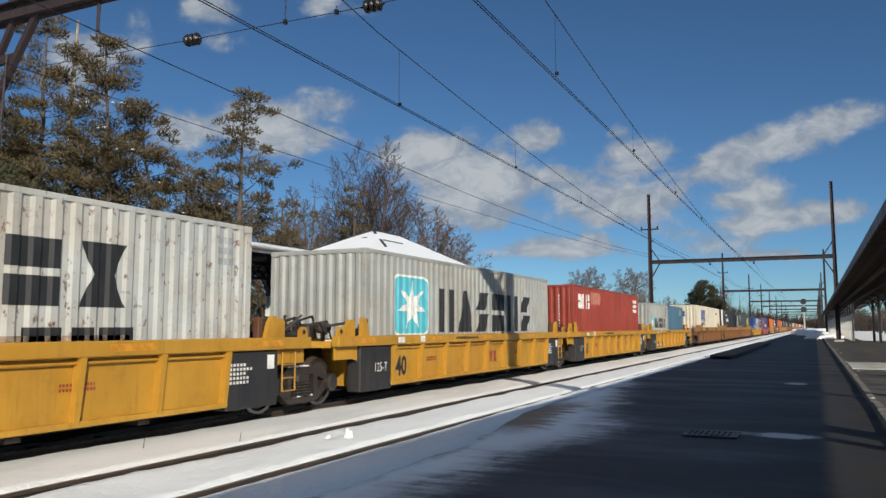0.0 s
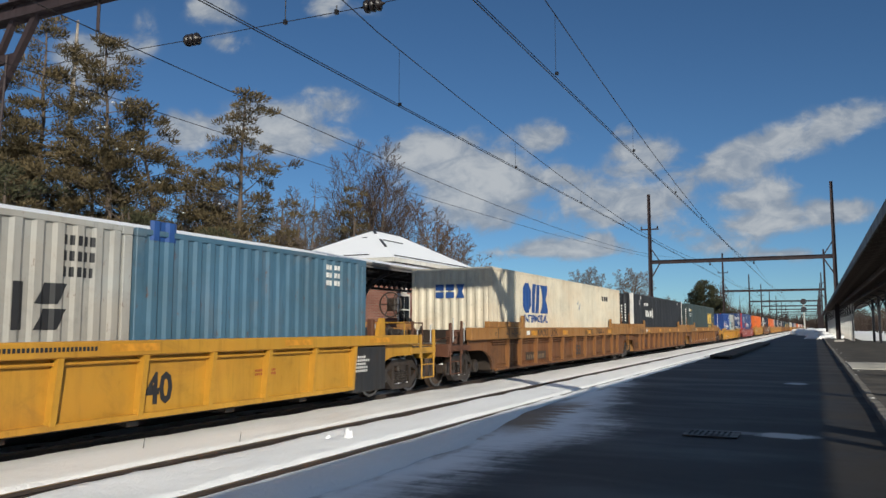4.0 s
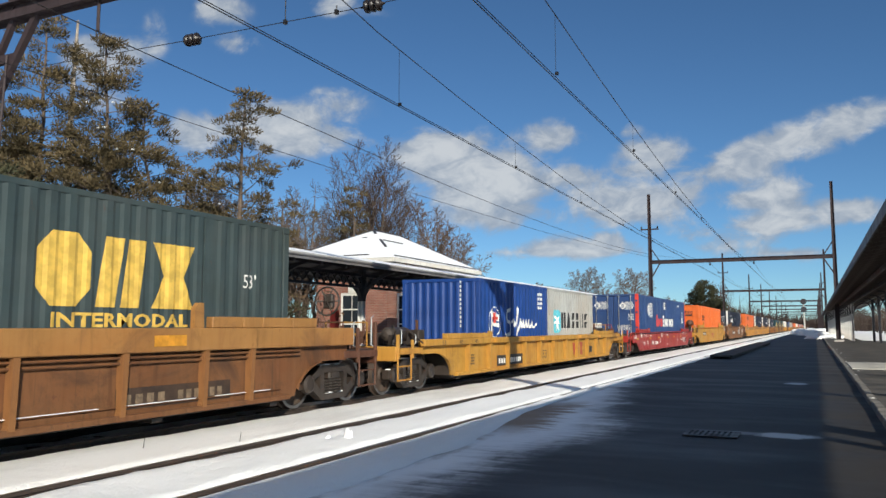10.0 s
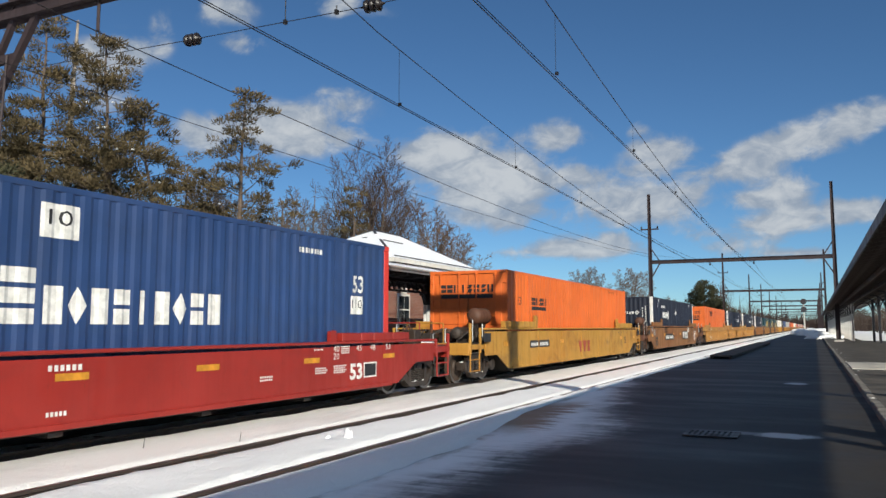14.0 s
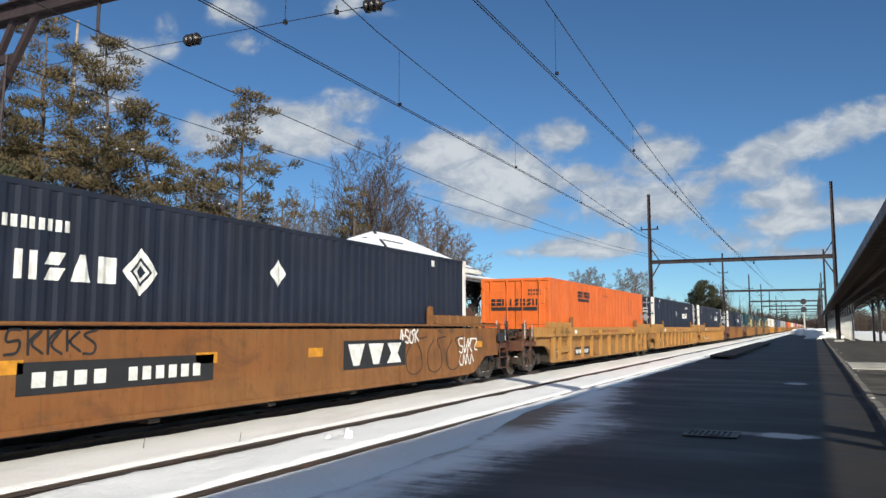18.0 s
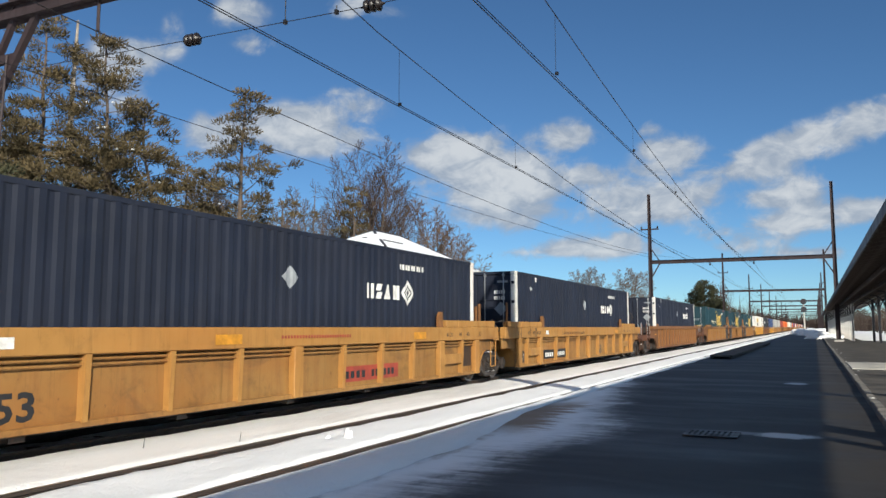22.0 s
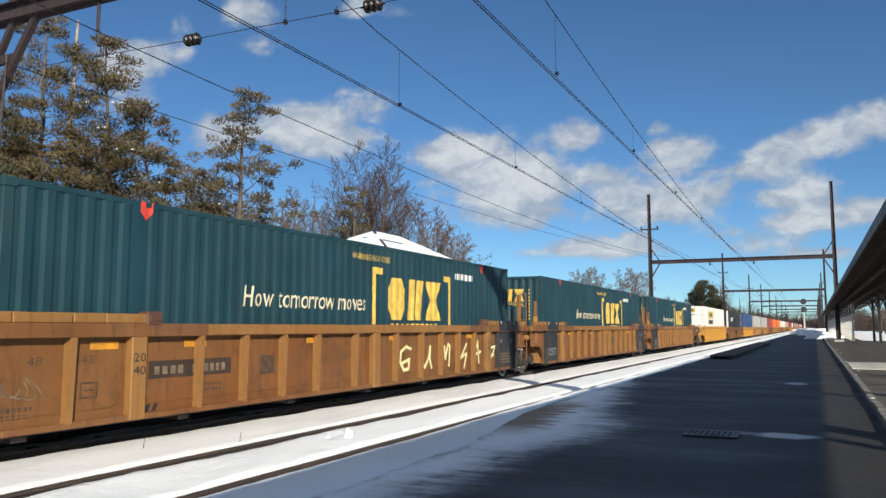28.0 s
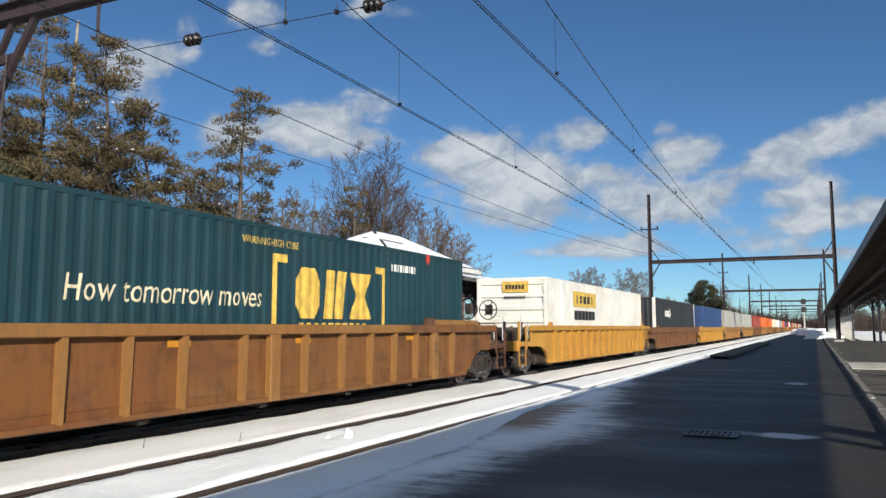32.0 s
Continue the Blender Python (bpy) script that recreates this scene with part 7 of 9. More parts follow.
box40("C0", "container", "old light grey shipping container streaked with rust, worn dark lettering", "grey_rusty", end="wave", post=M["grey_rusty"])
box40("C1", "container", "light grey corrugated container with white star on blue", "grey", end="wave")
box40("C2", "container", "faded red corrugated container with large white marks", "red", end="wave")
box40("C3", "container", "short light grey container with white star on blue", "grey", L=6.06, H=2.591, zt=2.87, end="wave")
box40("C3", "container", "slate blue short container with rusty corner posts", "slate", dy=6.13, L=6.06, H=2.591, zt=2.87, end="wave")
box53("C4", "container", "long cream corrugated container with bold blue marks", "cream", end="wave")
box53("C5", "container", "long charcoal container with white corner posts and white marks", "charcoal", end="wave", post=M["white"])
box53("C6", "container", "long grey-green container with yellow marks and ribbed end", "greengrey", end="ribs")
box40("C7", "container", "bright blue short container with a white script mark", "blue", L=6.06, H=2.591, zt=2.87, end="wave")
box40("C7", "container", "light grey short container with a white star mark", "grey", dy=6.13, L=6.06, H=2.591, zt=2.87, end="wave")
box53("C8", "container", "long royal blue container with red corner posts and white diamond marks", "royal", end="doors", post=M["scarlet"])
box53("C9", "container", "long orange container with dark marks and door bars", "orange", end="doors", bars="orange")
box53("C10", "container", "long navy container with white corner posts and white marks", "navy", end="wave", post=M["white"])
box53("C11", "container", "long smooth orange container with black marks", "orange", end="doors", skin="plate", bars="orange")
for k in ("C12", "C13", "C14"):
    box53(k, "container", "long navy container with white posts, doors towards the camera", "navy", end="doors", post=M["white"])
for k in ("C15", "C16", "C17"):
    box53(k, "container", "long deep teal container with yellow marks and a white slogan", "teal", end="doors" if k == "C15" else "wave")
box53("C18", "container", "long white smooth refrigerated container with yellow panels", "white", end="ribs", skin="smooth")
box53("C19", "container", "long charcoal container with a small white mark", "charcoal", end="wave", post=M["white"])

CARS = {}
YEL = dict(sill=1.33, chord_h=0.2, rib_from=0.86, block=True, slope=0.05)
CARS["U0"] = well_car("well_car", "bright yellow ribbed well car for short containers", -2.07, 12.3, "end", "joint", M["yellow"], M["yellow"], 8, **YEL)
CARS["U1"] = well_car("well_car", "bright yellow ribbed well car for short containers", 13.75, 12.3, "joint", "joint", M["yellow"], M["yellow"], 8, **YEL)
CARS["U2"] = well_car("well_car", "bright yellow ribbed well car for short containers", 29.17, 12.3, "joint", "joint", M["yellow"], M["yellow"], 8, **YEL)
CARS["U3"] = well_car("well_car", "bright yellow ribbed well car carrying two short containers", 44.47, 12.3, "joint", "end", M["yellow"], M["yellow"], 8, **YEL)
for k, n, f in (("4", "end", "joint"), ("5", "joint", "joint"), ("6", "joint", "end")):
    CARS["U" + k] = well_car("well_car", "rust-brown ribbed well car with an ochre top chord", Y0["C" + k] - 0.05, 16.25, n, f, M["brown"], M["chord"], 10, raised=0.17, sill=1.49, rib_mat=M["rib_brown"], rib_at=(1.0, 2.05, 3.55, 5.1, 6.5, 8.05, 9.55, 11.0, 12.55, 14.05, 15.1))
CARS["U7"] = well_car("well_car", "dusty yellow ribbed single well car", Y0["C7"] + 6.1 - 8.13, 16.25, "end", "end", M["yellow_dirty"], M["yellow_dirty"], 10, sill=1.22, chord_h=0.16, raised=0.13)
CARS["U8"] = well_car("well_car", "smooth-sided red well car with white stencils", Y0["C8"] - 0.05, 16.25, "end", "end", M["car_red"], M["car_red"], style="smooth", raised=0.16, sill=1.23)
CARS["U9"] = well_car("well_car", "smooth-sided dusty yellow well car", Y0["C9"] - 0.05, 16.25, "end", "end", M["yellow_dirty"], M["yellow_dirty"], style="smooth", raised=0.2, sill=1.48)
CARS["U10"] = well_car("well_car", "smooth-sided rusty brown well car with graffiti", Y0["C10"] - 0.05, 16.25, "end", "end", M["rust"], M["rust"], style="smooth", raised=0.22, sill=1.57)
for k, n, f in (("11", "end", "joint"), ("12", "joint", "joint"), ("13", "joint", "end")):
    CARS["U" + k] = well_car("well_car", "tan ribbed well car with dusty panels", Y0["C" + k] - 0.05, 16.25, n, f, M["tan"], M["rib_tan"], 10, raised=0.17, sill=1.5, rib_at=(0.75, 3.77, 5.18, 6.62, 9.6, 11.05, 12.45, 15.12), wide=(0.0, 2.0, 8.12, 13.9, 16.05))
CARS["U14"] = well_car("well_car", "brown closely ribbed single well car with a brake wheel", Y0["C14"] - 0.05, 16.25, "end", "end", M["brown"], M["rib_brown"], 15, wheel_near=True, sill=1.56, chord_h=0.17, rib_from=0.6)
for k, n, f in (("15", "end", "joint"), ("16", "joint", "joint"), ("17", "joint", "end")):
    CARS["U" + k] = well_car("well_car", "ochre-brown closely ribbed well car" + (" with black end panels" if k != "15" else " with pale graffiti and black end panels"), Y0["C" + k] - 0.05, 16.25, n, f, M["ochre_dark"], M["rib_ochre"], 15, ends={"15": "f", "16": "nf", "17": "n"}[k], raised=0.13, sill=1.55, chord_h=0.17, rib_at={"15": (0.95,), "16": (), "17": (15.3,)}[k] + (3.15, 4.15, 5.15, 6.15, 7.45, 9.1, 10.3, 11.35, 12.35, 13.35), wide=(1.97, 8.2, 14.27))
CARS["U18"] = well_car("well_car", "dusty yellow closely ribbed well car", Y0["C18"] - 0.05, 16.25, "end", "joint", M["yellow_dirty"], M["yellow_dirty"], 15, wheel_near=True, sill=1.56, chord_h=0.17, rib_from=0.6)

# ---------- marks and lettering on the train ----------
XA, XB, XC = W40 / 2 + 0.004, W53 / 2 + 0.004, 1.345      # container faces, recessed car sides
XS = 1.48                                                # face of the top chords
INK = {k[4:]: m for k, m in M.items() if k.startswith("ink_")}


def bars(parent, face, x, y, z, w, h, n, mat, seed=1, lines=1):
    """Small writing too faint to read: short plain bars in lines."""
    rnd = random.Random(seed)
    out, lh = [], h / lines
    for j in range(lines):
        a = 0.0
        end = w * (1.0 if lines == 1 else rnd.uniform(0.7, 1.0))
        cw = w / n
        while a < end - cw * 0.3:
            out.append(rect(a, j * lh, min(end, a + cw * 0.62), j * lh + lh * (0.9 if lines == 1 else 0.62)))
            a += cw
    return mark(parent, face, x, y, z, out, mat, "stencil_bar")


def plate(car, y0, y1, z0, z1, n, x=XC, back="ink_black", ink="ink_white"):
    mark(car, FACE_SIDE, x, y0, z0, [rect(0, 0, y1 - y0, z1 - z0)], M[back], "number_plate", "dark panel with pale number bars")
    h = z1 - z0
    bars(car, FACE_SIDE, x + 0.004, y0 + 0.06 * (y1 - y0), z0 + h * 0.22, (y1 - y0) * 0.36, h * 0.52, 4, M[ink])
    bars(car, FACE_SIDE, x + 0.004, y0 + 0.50 * (y1 - y0), z0 + h * 0.22, (y1 - y0) * 0.44, h * 0.52, 6, M[ink])


def smooth_line(pts, n):
    """A rounded line through the points, n steps to each stretch."""
    pts = [Vector(p) for p in pts]
    pts = [pts[0] * 2 - pts[1]] + pts + [pts[-1] * 2 - pts[-2]]
    out = []
    for a, b, c, d in zip(pts, pts[1:], pts[2:], pts[3:]):
        for k in range(n):
            t = k / n
            out.append(0.5 * (2 * b + (c - a) * t + (2 * a - 5 * b + 4 * c - d) * t * t + (3 * b - a - 3 * c + d) * t ** 3))
    return out + [pts[-2]]


def round_rect(x0, y0, x1, y1, r):
    return [(cx + r * math.cos(a + b), cy + r * math.sin(a + b)) for cx, cy, a in ((x1 - r, y0 + r, -math.pi / 2), (x1 - r, y1 - r, 0), (x0 + r, y1 - r, math.pi / 2), (x0 + r, y0 + r, math.pi)) for b in (0, 0.393, 0.785, 1.178, 1.571)]


def star_square(c, y0, y1, z0, z1):
    w, h = y1 - y0, z1 - z0
    if w > 1: mark(c, FACE_SIDE, XA - 0.002, y0, z0, [round_rect(-0.05, -0.05, w + 0.05, h + 0.05, 0.2)], INK["white"], "panel_border", "white border of the panel")
    mark(c, FACE_SIDE, XA, y0, z0, [round_rect(0, 0, w, h, 0.16 * min(w, 1))], INK["cyan"], "blue_panel", "pale blue square panel with rounded corners")
    pts, n = [], 7
    for i in range(2 * n):
        r = (0.47 if i % 2 == 0 else 0.17)
        a = math.pi / 2 + math.pi * i / n
        pts.append((w / 2 + r * w * math.cos(a), h * 0.5 + r * min(h, w * 1.35) * math.sin(a)))
    tri = [pts]
    mark(c, FACE_SIDE, XA + 0.004, y0, z0, tri, INK["white"], "star", "white seven-pointed star")


def chunky(c, face, x, y, z, w, h, mat):
    """Three heavy plain shapes side by side: an octagon, two leaning slabs and an hourglass."""
    k = w / 3
    q = k * 0.88
    polys = [[(0.25 * q, 0), (0.75 * q, 0), (q, 0.25 * h), (q, 0.75 * h), (0.75 * q, h), (0.25 * q, h), (0, 0.75 * h), (0, 0.25 * h)]]
    polys += [[(k, 0), (k + 0.4 * q, 0), (k + 0.55 * q, h), (k + 0.15 * q, h)], [(k + 0.5 * q, 0), (k + 0.9 * q, 0), (k + 1.05 * q, h), (k + 0.65 * q, h)]]
    polys += [bowtie(2 * k + 0.06 * k, 0, 3 * k, h)]
    return mark(c, face, x, y, z, polys, mat, "block_mark")


def lozenge_mark(c, face, x, y, z, w, h, mat):
    """Thin block shapes followed by an open diamond."""
    polys = blocks(w * 0.70, h * 0.52, "nevb", 0.25)
    polys = [[(px, py + h * 0.22) for px, py in q] for q in polys]
    cx, cy, rx, ry = w * 0.85, h / 2, w * 0.14, h / 2
    for sx, sy in ((1, 1), (1, -1), (-1, 1), (-1, -1)):
        polys.append([(cx + sx * rx, cy), (cx, cy + sy * ry), (cx, cy + sy * ry * 0.62), (cx + sx * rx * 0.62, cy)])
        polys.append([(cx + sx * rx * 0.45, cy), (cx, cy + sy * ry * 0.45), (cx, cy + sy * ry * 0.28), (cx + sx * rx * 0.28, cy)])
    return mark(c, face, x, y, z, polys, mat, "diamond_mark")


def spray(c, x, lines, mat, r=0.02, label="sprayed graffiti strokes"):
    """Rounded sprayed strokes on a car's side, each a line of (along, up)."""
    for pts in lines:
        pts = smooth_line(pts, 5)
        s = Shape()
        for k, (p, q) in enumerate(zip(pts[:-1], pts[1:])):
            d = Vector((q[0] - p[0], q[1] - p[1])).normalized() * r
            s.prism([(p[0] - d.y, p[1] + d.x), (p[0] + d.y, p[1] - d.x), (q[0] + d.y, q[1] - d.x), (q[0] - d.y, q[1] + d.x)], "x", x + 0.0005, x + 0.0022 + 0.0004 * (k % 9))
        put("graffiti", s, mat, c, label)


def scribble(c, x, y0, z0, w, h, n, mat, seed, r=0.022):
    """A sprayed tag: n looping strokes side by side."""
    rnd = random.Random(seed)
    lines = []
    for i in range(n):
        a, k = y0 + w * i / n, w / n
        lines.append([(a + k * u, z0 + h * min(1, max(0, v + rnd.uniform(-0.12, 0.12)))) for u, v in rnd.choice((((0.1, 0.9), (0.0, 0.2), (0.5, 0.0), (0.8, 0.6), (0.4, 0.8), (1.0, 1.0)), ((0.8, 0.9), (0.2, 0.95), (0.1, 0.6), (0.7, 0.45), (0.6, 0.05), (0.0, 0.1)), ((0.0, 0.0), (0.3, 1.0), (0.6, 0.1), (0.4, 0.5), (1.0, 0.5)), ((0.1, 1.0), (0.15, 0.0), (0.2, 0.5), (0.8, 0.95), (0.3, 0.5), (0.9, 0.0))))])
    spray(c, x, lines, mat, r)


def reflectors(car, ys, z, h, x=XS, w=0.5):
    for y in ys:
        mark(car, FACE_SIDE, x, y, z, [rect(0, 0, w, h)], M["reflector"], "reflector", "orange reflective tape")


B, U = BOXES, CARS
# grey and red containers on the yellow cars
for i, q in enumerate((3.85, 4.85, 5.85, 6.85)):
    mark(B["C0"], FACE_SIDE, XA, q, 1.76, blocks(0.95, 0.82, "nveb"[i], 0.24), INK["black"], "block_mark")
mark(B["C0"], FACE_SIDE, XA, 7.87, 1.76, blocks(0.95, 0.82, "o", 0.24), INK["black"], "block_mark")
mark(B["C0"], FACE_SIDE, XA, 8.89, 1.76, blocks(0.95, 0.84, "x", 0.24), INK["black"], "block_mark")
mark(B["C0"], FACE_SIDE, XA, 8.13, 1.30, [rect(0, 0, 0.54, 0.2), rect(0.66, 0, 1.0, 0.2), rect(1.1, 0, 1.66, 0.2)], INK["black"], "block_mark")
mark(B["C0"], FACE_SIDE, XA, 6.6, 1.30, [rect(0.4, 0, 3.1, 0.10)], plain("rust_stain", (0.27, 0.19, 0.13), 0.9, 0, 0.5, 4), "rust_band", "band of brown rust along the sill")
bars(B["C0"], FACE_SIDE, XA, 11.38, 2.48, 0.5, 0.5, 6, INK["grey"], 3, 3)
for k, y0, y1, z0, z1, a, b in (("C1", 1.29, 2.86, 1.36, 2.64, 3.52, 10.56), ("C3", 0.55, 1.26, 1.34, 2.13, 1.61, 5.21), ("C7b", 0.62, 1.46, 1.30, 2.12, 1.65, 5.32)):
    star_square(B[k], y0, y1, z0, z1)
    h = 1.08 if k == "C1" else 0.57
    mark(B[k], FACE_SIDE, XA, a, (1.38 if k == "C1" else 1.47), blocks(b - a, h, "nveone", 0.22), INK["black"], "block_mark")
bars(B["C3"], FACE_SIDE, XA, 4.99, 2.13, 0.5, 0.6, 5, INK["black"], 5, 3)
mark(B["C2"], FACE_SIDE, XA, 0.65, 2.24, blocks(0.95, 0.58, "ovi", 0.2) + [[(p + 1.15, q) for p, q in poly] for poly in blocks(0.6, 0.58, "io", 0.15)], INK["white"], "block_mark")
mark(B["C2"], FACE_SIDE, XA, 2.56, 2.45, blocks(1.7, 0.5, "bbbbb", 0.12), plain("faded_red_patch", (0.40, 0.15, 0.11), 0.8, 0, 0.3, 6), "faded_mark")
bars(B["C2"], FACE_SIDE, XA, 10.95, 2.25, 0.9, 0.7, 6, INK["white"], 8, 3)
bars(B["C2"], FACE_END, 0.62, -0.004, 1.5, 0.06, 1.3, 1, INK["white"], 2, 11)
bars(B["C3b"], FACE_SIDE, XA, 4.6, 2.3, 0.7, 0.45, 5, INK["white"], 4, 3)
mark(B["C3b"], FACE_SIDE, XA, 0.25, 2.72, [rect(0, 0, 0.5, 0.28)], INK["blue"], "blue_panel")
for k, t in (("U1", "125-T"), ("U2", "125-T"), ("U3", "125-T")):
    letter(U[k], t, FACE_SIDE, 1.417, 0.13, 0.60, 0.19, INK["white"], 0.50)
    letter(U[k], "40", FACE_SIDE, XC, 1.12 if k != "U3" else 6.3, 0.47, 0.42, INK["black"], 0.50, bold=0.02)
    if k != "U3": mark(U[k], FACE_SIDE, XC, 6.2, 0.54, blocks(0.9, 0.3, "wwx", 0.2), INK["rust"], "faded_mark")
plate(U["U3"], 1.02, 3.30, 0.34, 0.64, 10)
scribble(U["U3"], XC, 2.3, 0.75, 0.6, 0.3, 3, INK["black"], 31, 0.02)
for k in ("U0", "U1", "U2", "U3"):
    reflectors(U[k], (-0.75, 2.4, 5.6, 9.2, 12.0), 1.19, 0.10, w=0.8)
    bars(U[k], FACE_SIDE, XS, 4.0, 1.21, 1.4, 0.06, 24, INK["black"], 6)
    bars(U[k], FACE_SIDE, 1.417, 11.55, 0.62, 0.55, 0.34, 7, INK["white"], 9, 5)
    for q in (2.6, 8.6):
        bars(U[k], FACE_SIDE, XC, q, 0.72, 0.7, 0.12, 14, INK["rust"], 7, 2)
    mark(U[k], FACE_SIDE, XS, 2.05, 1.17, [rect(0, 0, 0.22, 0.14)], INK["white"], "label_plate", "small white label plate")

# rust-brown cars and their containers
chunky(B["C4"], FACE_SIDE, XB, 2.62, 1.96, 2.54, 0.95, INK["blue"])
letter(B["C4"], "INTERMODAL", FACE_SIDE, XB, 2.74, 1.66, 0.25, INK["blue"], 2.35, bold=0.01)
bars(B["C4"], FACE_SIDE, XB, 12.6, 2.63, 1.3, 0.22, 8, INK["black"], 3)
mark(B["C4"], FACE_SIDE, XB, 8.85, 2.15, [[(0, 0.25), (0.1, 0.18), (0.2, 0.32), (0.15, 0.42)], [(0.2, 0.0), (0.28, 0.0), (0.45, 0.25), (0.36, 0.3)]], INK["grey"], "faint_diamond")
mark(B["C4"], FACE_END, -0.5, -0.004, 2.35, blocks(1.0, 0.4, "oox", 0.2), INK["blue"], "block_mark")
for k in ("C5", "C10"):
    lozenge_mark(B[k], FACE_SIDE, XB, 3.30, 1.92, 2.2, 0.66, INK["white"])
    letter(B[k], "WP", FACE_SIDE, XB, 1.55, 2.66, 0.17, INK["white"], 0.27)
    mark(B[k], FACE_SIDE, XB, 1.57, 2.86, [rect(0, 0, 0.24, 0.03)], INK["white"])
    bars(B[k], FACE_SIDE, XB, 2.88, 2.66, 1.18, 0.16, 10, INK["white"], 4)
    mark(B[k], FACE_SIDE, XB, 1.90, 2.96, [rect(0, 0, 0.16, 0.17)], INK["white"], "label_plate")
    mark(B[k], FACE_SIDE, XB, 14.1, 2.96, [rect(0, 0, 0.16, 0.14)], INK["white"], "label_plate")
    lozenge_mark(B[k], FACE_END, -0.35, -0.006, 2.2, 0.9, 0.27, INK["white"])
    bars(B[k], FACE_END, 0.70, -0.006, 1.8, 0.10, 0.9, 1, INK["white"], 6, 6)
    bars(B[k], FACE_END, 0.88, -0.006, 1.8, 0.10, 0.95, 1, INK["white"], 6, 7)
mark(B["C10"], FACE_SIDE, XB, 7.97, 2.18, [diamond(0.21, 0.24, 0.21, 0.24)], INK["white"], "diamond_plate")
mark(B["C10"], FACE_END, -0.87, -0.006, 1.92, [diamond(0.22, 0.22, 0.22, 0.22)], INK["white"], "diamond_plate")
chunky(B["C6"], FACE_SIDE, XB, 11.26, 1.76, 2.6, 0.92, INK["yellow"])
letter(B["C6"], "INTERMODAL", FACE_SIDE, XB, 11.48, 1.51, 0.18, INK["yellow"], 2.28, bold=0.008)
mark(B["C6"], FACE_SIDE, XB, 0.49, 2.66, [rect(0, 0, 0.42, 0.2)], INK["white"], "label_plate")
bars(B["C6"], FACE_SIDE, XB, 1.08, 2.68, 0.62, 0.17, 6, INK["yellow"], 4)
bars(B["C6"], FACE_SIDE, XB, 0.78, 2.30, 0.75, 0.28, 7, INK["white"], 5, 2)
letter(B["C6"], "53'", FACE_SIDE, XB, 14.96, 2.13, 0.23, INK["white"], 0.3)
letter(B["C6"], "53", FACE_END, -0.11, -0.006, 2.56, 0.16, INK["yellow"], 0.33)
mark(B["C6"], FACE_END, -0.44, -0.006, 1.88, blocks(1.0, 0.18, "bob", 0.1), INK["yellow"], "block_mark")
bars(B["C6"], FACE_END, 1.08, -0.006, 1.5, 0.10, 1.4, 1, INK["white"], 6, 9)
letter(U["U4"], "53", FACE_SIDE, XC, 8.46, 0.48, 0.35, INK["black"], 0.62, bold=0.012)
plate(U["U4"], 2.71, 4.73, 0.44, 0.72, 10, back="ink_umber", ink="ink_tan")
scribble(U["U4"], XS, 3.5, 1.22, 1.1, 0.24, 4, INK["black"], 41, 0.014)
scribble(U["U4"], XS, 4.9, 1.22, 0.8, 0.24, 3, INK["black"], 42, 0.014)
spray(U["U4"], XS, [[(9.3, 1.44), (9.38, 1.22), (9.48, 1.38), (9.58, 1.22), (9.68, 1.44)], [(9.8, 1.42), (9.8, 1.22)], [(10.12, 1.42), (9.95, 1.38), (10.1, 1.3), (9.92, 1.22)], [(10.25, 1.43), (10.25, 1.22)], [(10.48, 1.43), (10.27, 1.32), (10.5, 1.22)],
                    [(11.0, 1.22), (11.02, 1.42), (11.3, 1.34), (11.0, 1.23)], [(11.42, 1.22), (11.42, 1.42), (11.6, 1.38), (11.44, 1.32), (11.62, 1.26), (11.42, 1.22)], [(11.75, 1.22), (11.76, 1.42), (11.95, 1.37), (11.78, 1.31), (12.05, 1.24), (12.3, 1.3)]], INK["black"], 0.013)
for k in ("U5", "U6"):
    letter(U[k], "125T", FACE_SIDE, XC, 0.12, 0.46, 0.28, INK["tan" if k == "U6" else "umber"], 0.88, bold=0.008)
    letter(U[k], "53", FACE_SIDE, XC, 2.53 if k == "U5" else 8.42, 0.46, 0.38, INK["black"], 0.66, bold=0.012)
plate(U["U6"], 12.5, 14.7, 0.42, 0.70, 10, back="ink_umber", ink="ink_tan")
for k in ("U4", "U5", "U6", "U11", "U12", "U13"):
    for q, t in ((-0.22, "53"), (0.66, "48"), (1.12, "45"), (1.55, "40/20")):
        letter(U[k], t, FACE_SIDE, XS, q, 1.27, 0.11, INK["black"], 0.17 if len(t) < 3 else 0.36)
        mark(U[k], FACE_SIDE, XS, q + (0.24 if len(t) < 3 else -0.08), 1.2, [rect(0, 0, 0.03, 0.28)], INK["black"], "tick")
    reflectors(U[k], (2.9, 6.3, 9.6, 13.0) if k in ("U4", "U5", "U6") else ((12.4,) if k == "U13" else (6.0, 12.4)), 1.24, 0.15, w=0.6)
    mark(U[k], FACE_SIDE, XS, 2.45, 1.26, [rect(0, 0, 0.3, 0.13)], INK["white"], "label_plate", "small pale label plate")

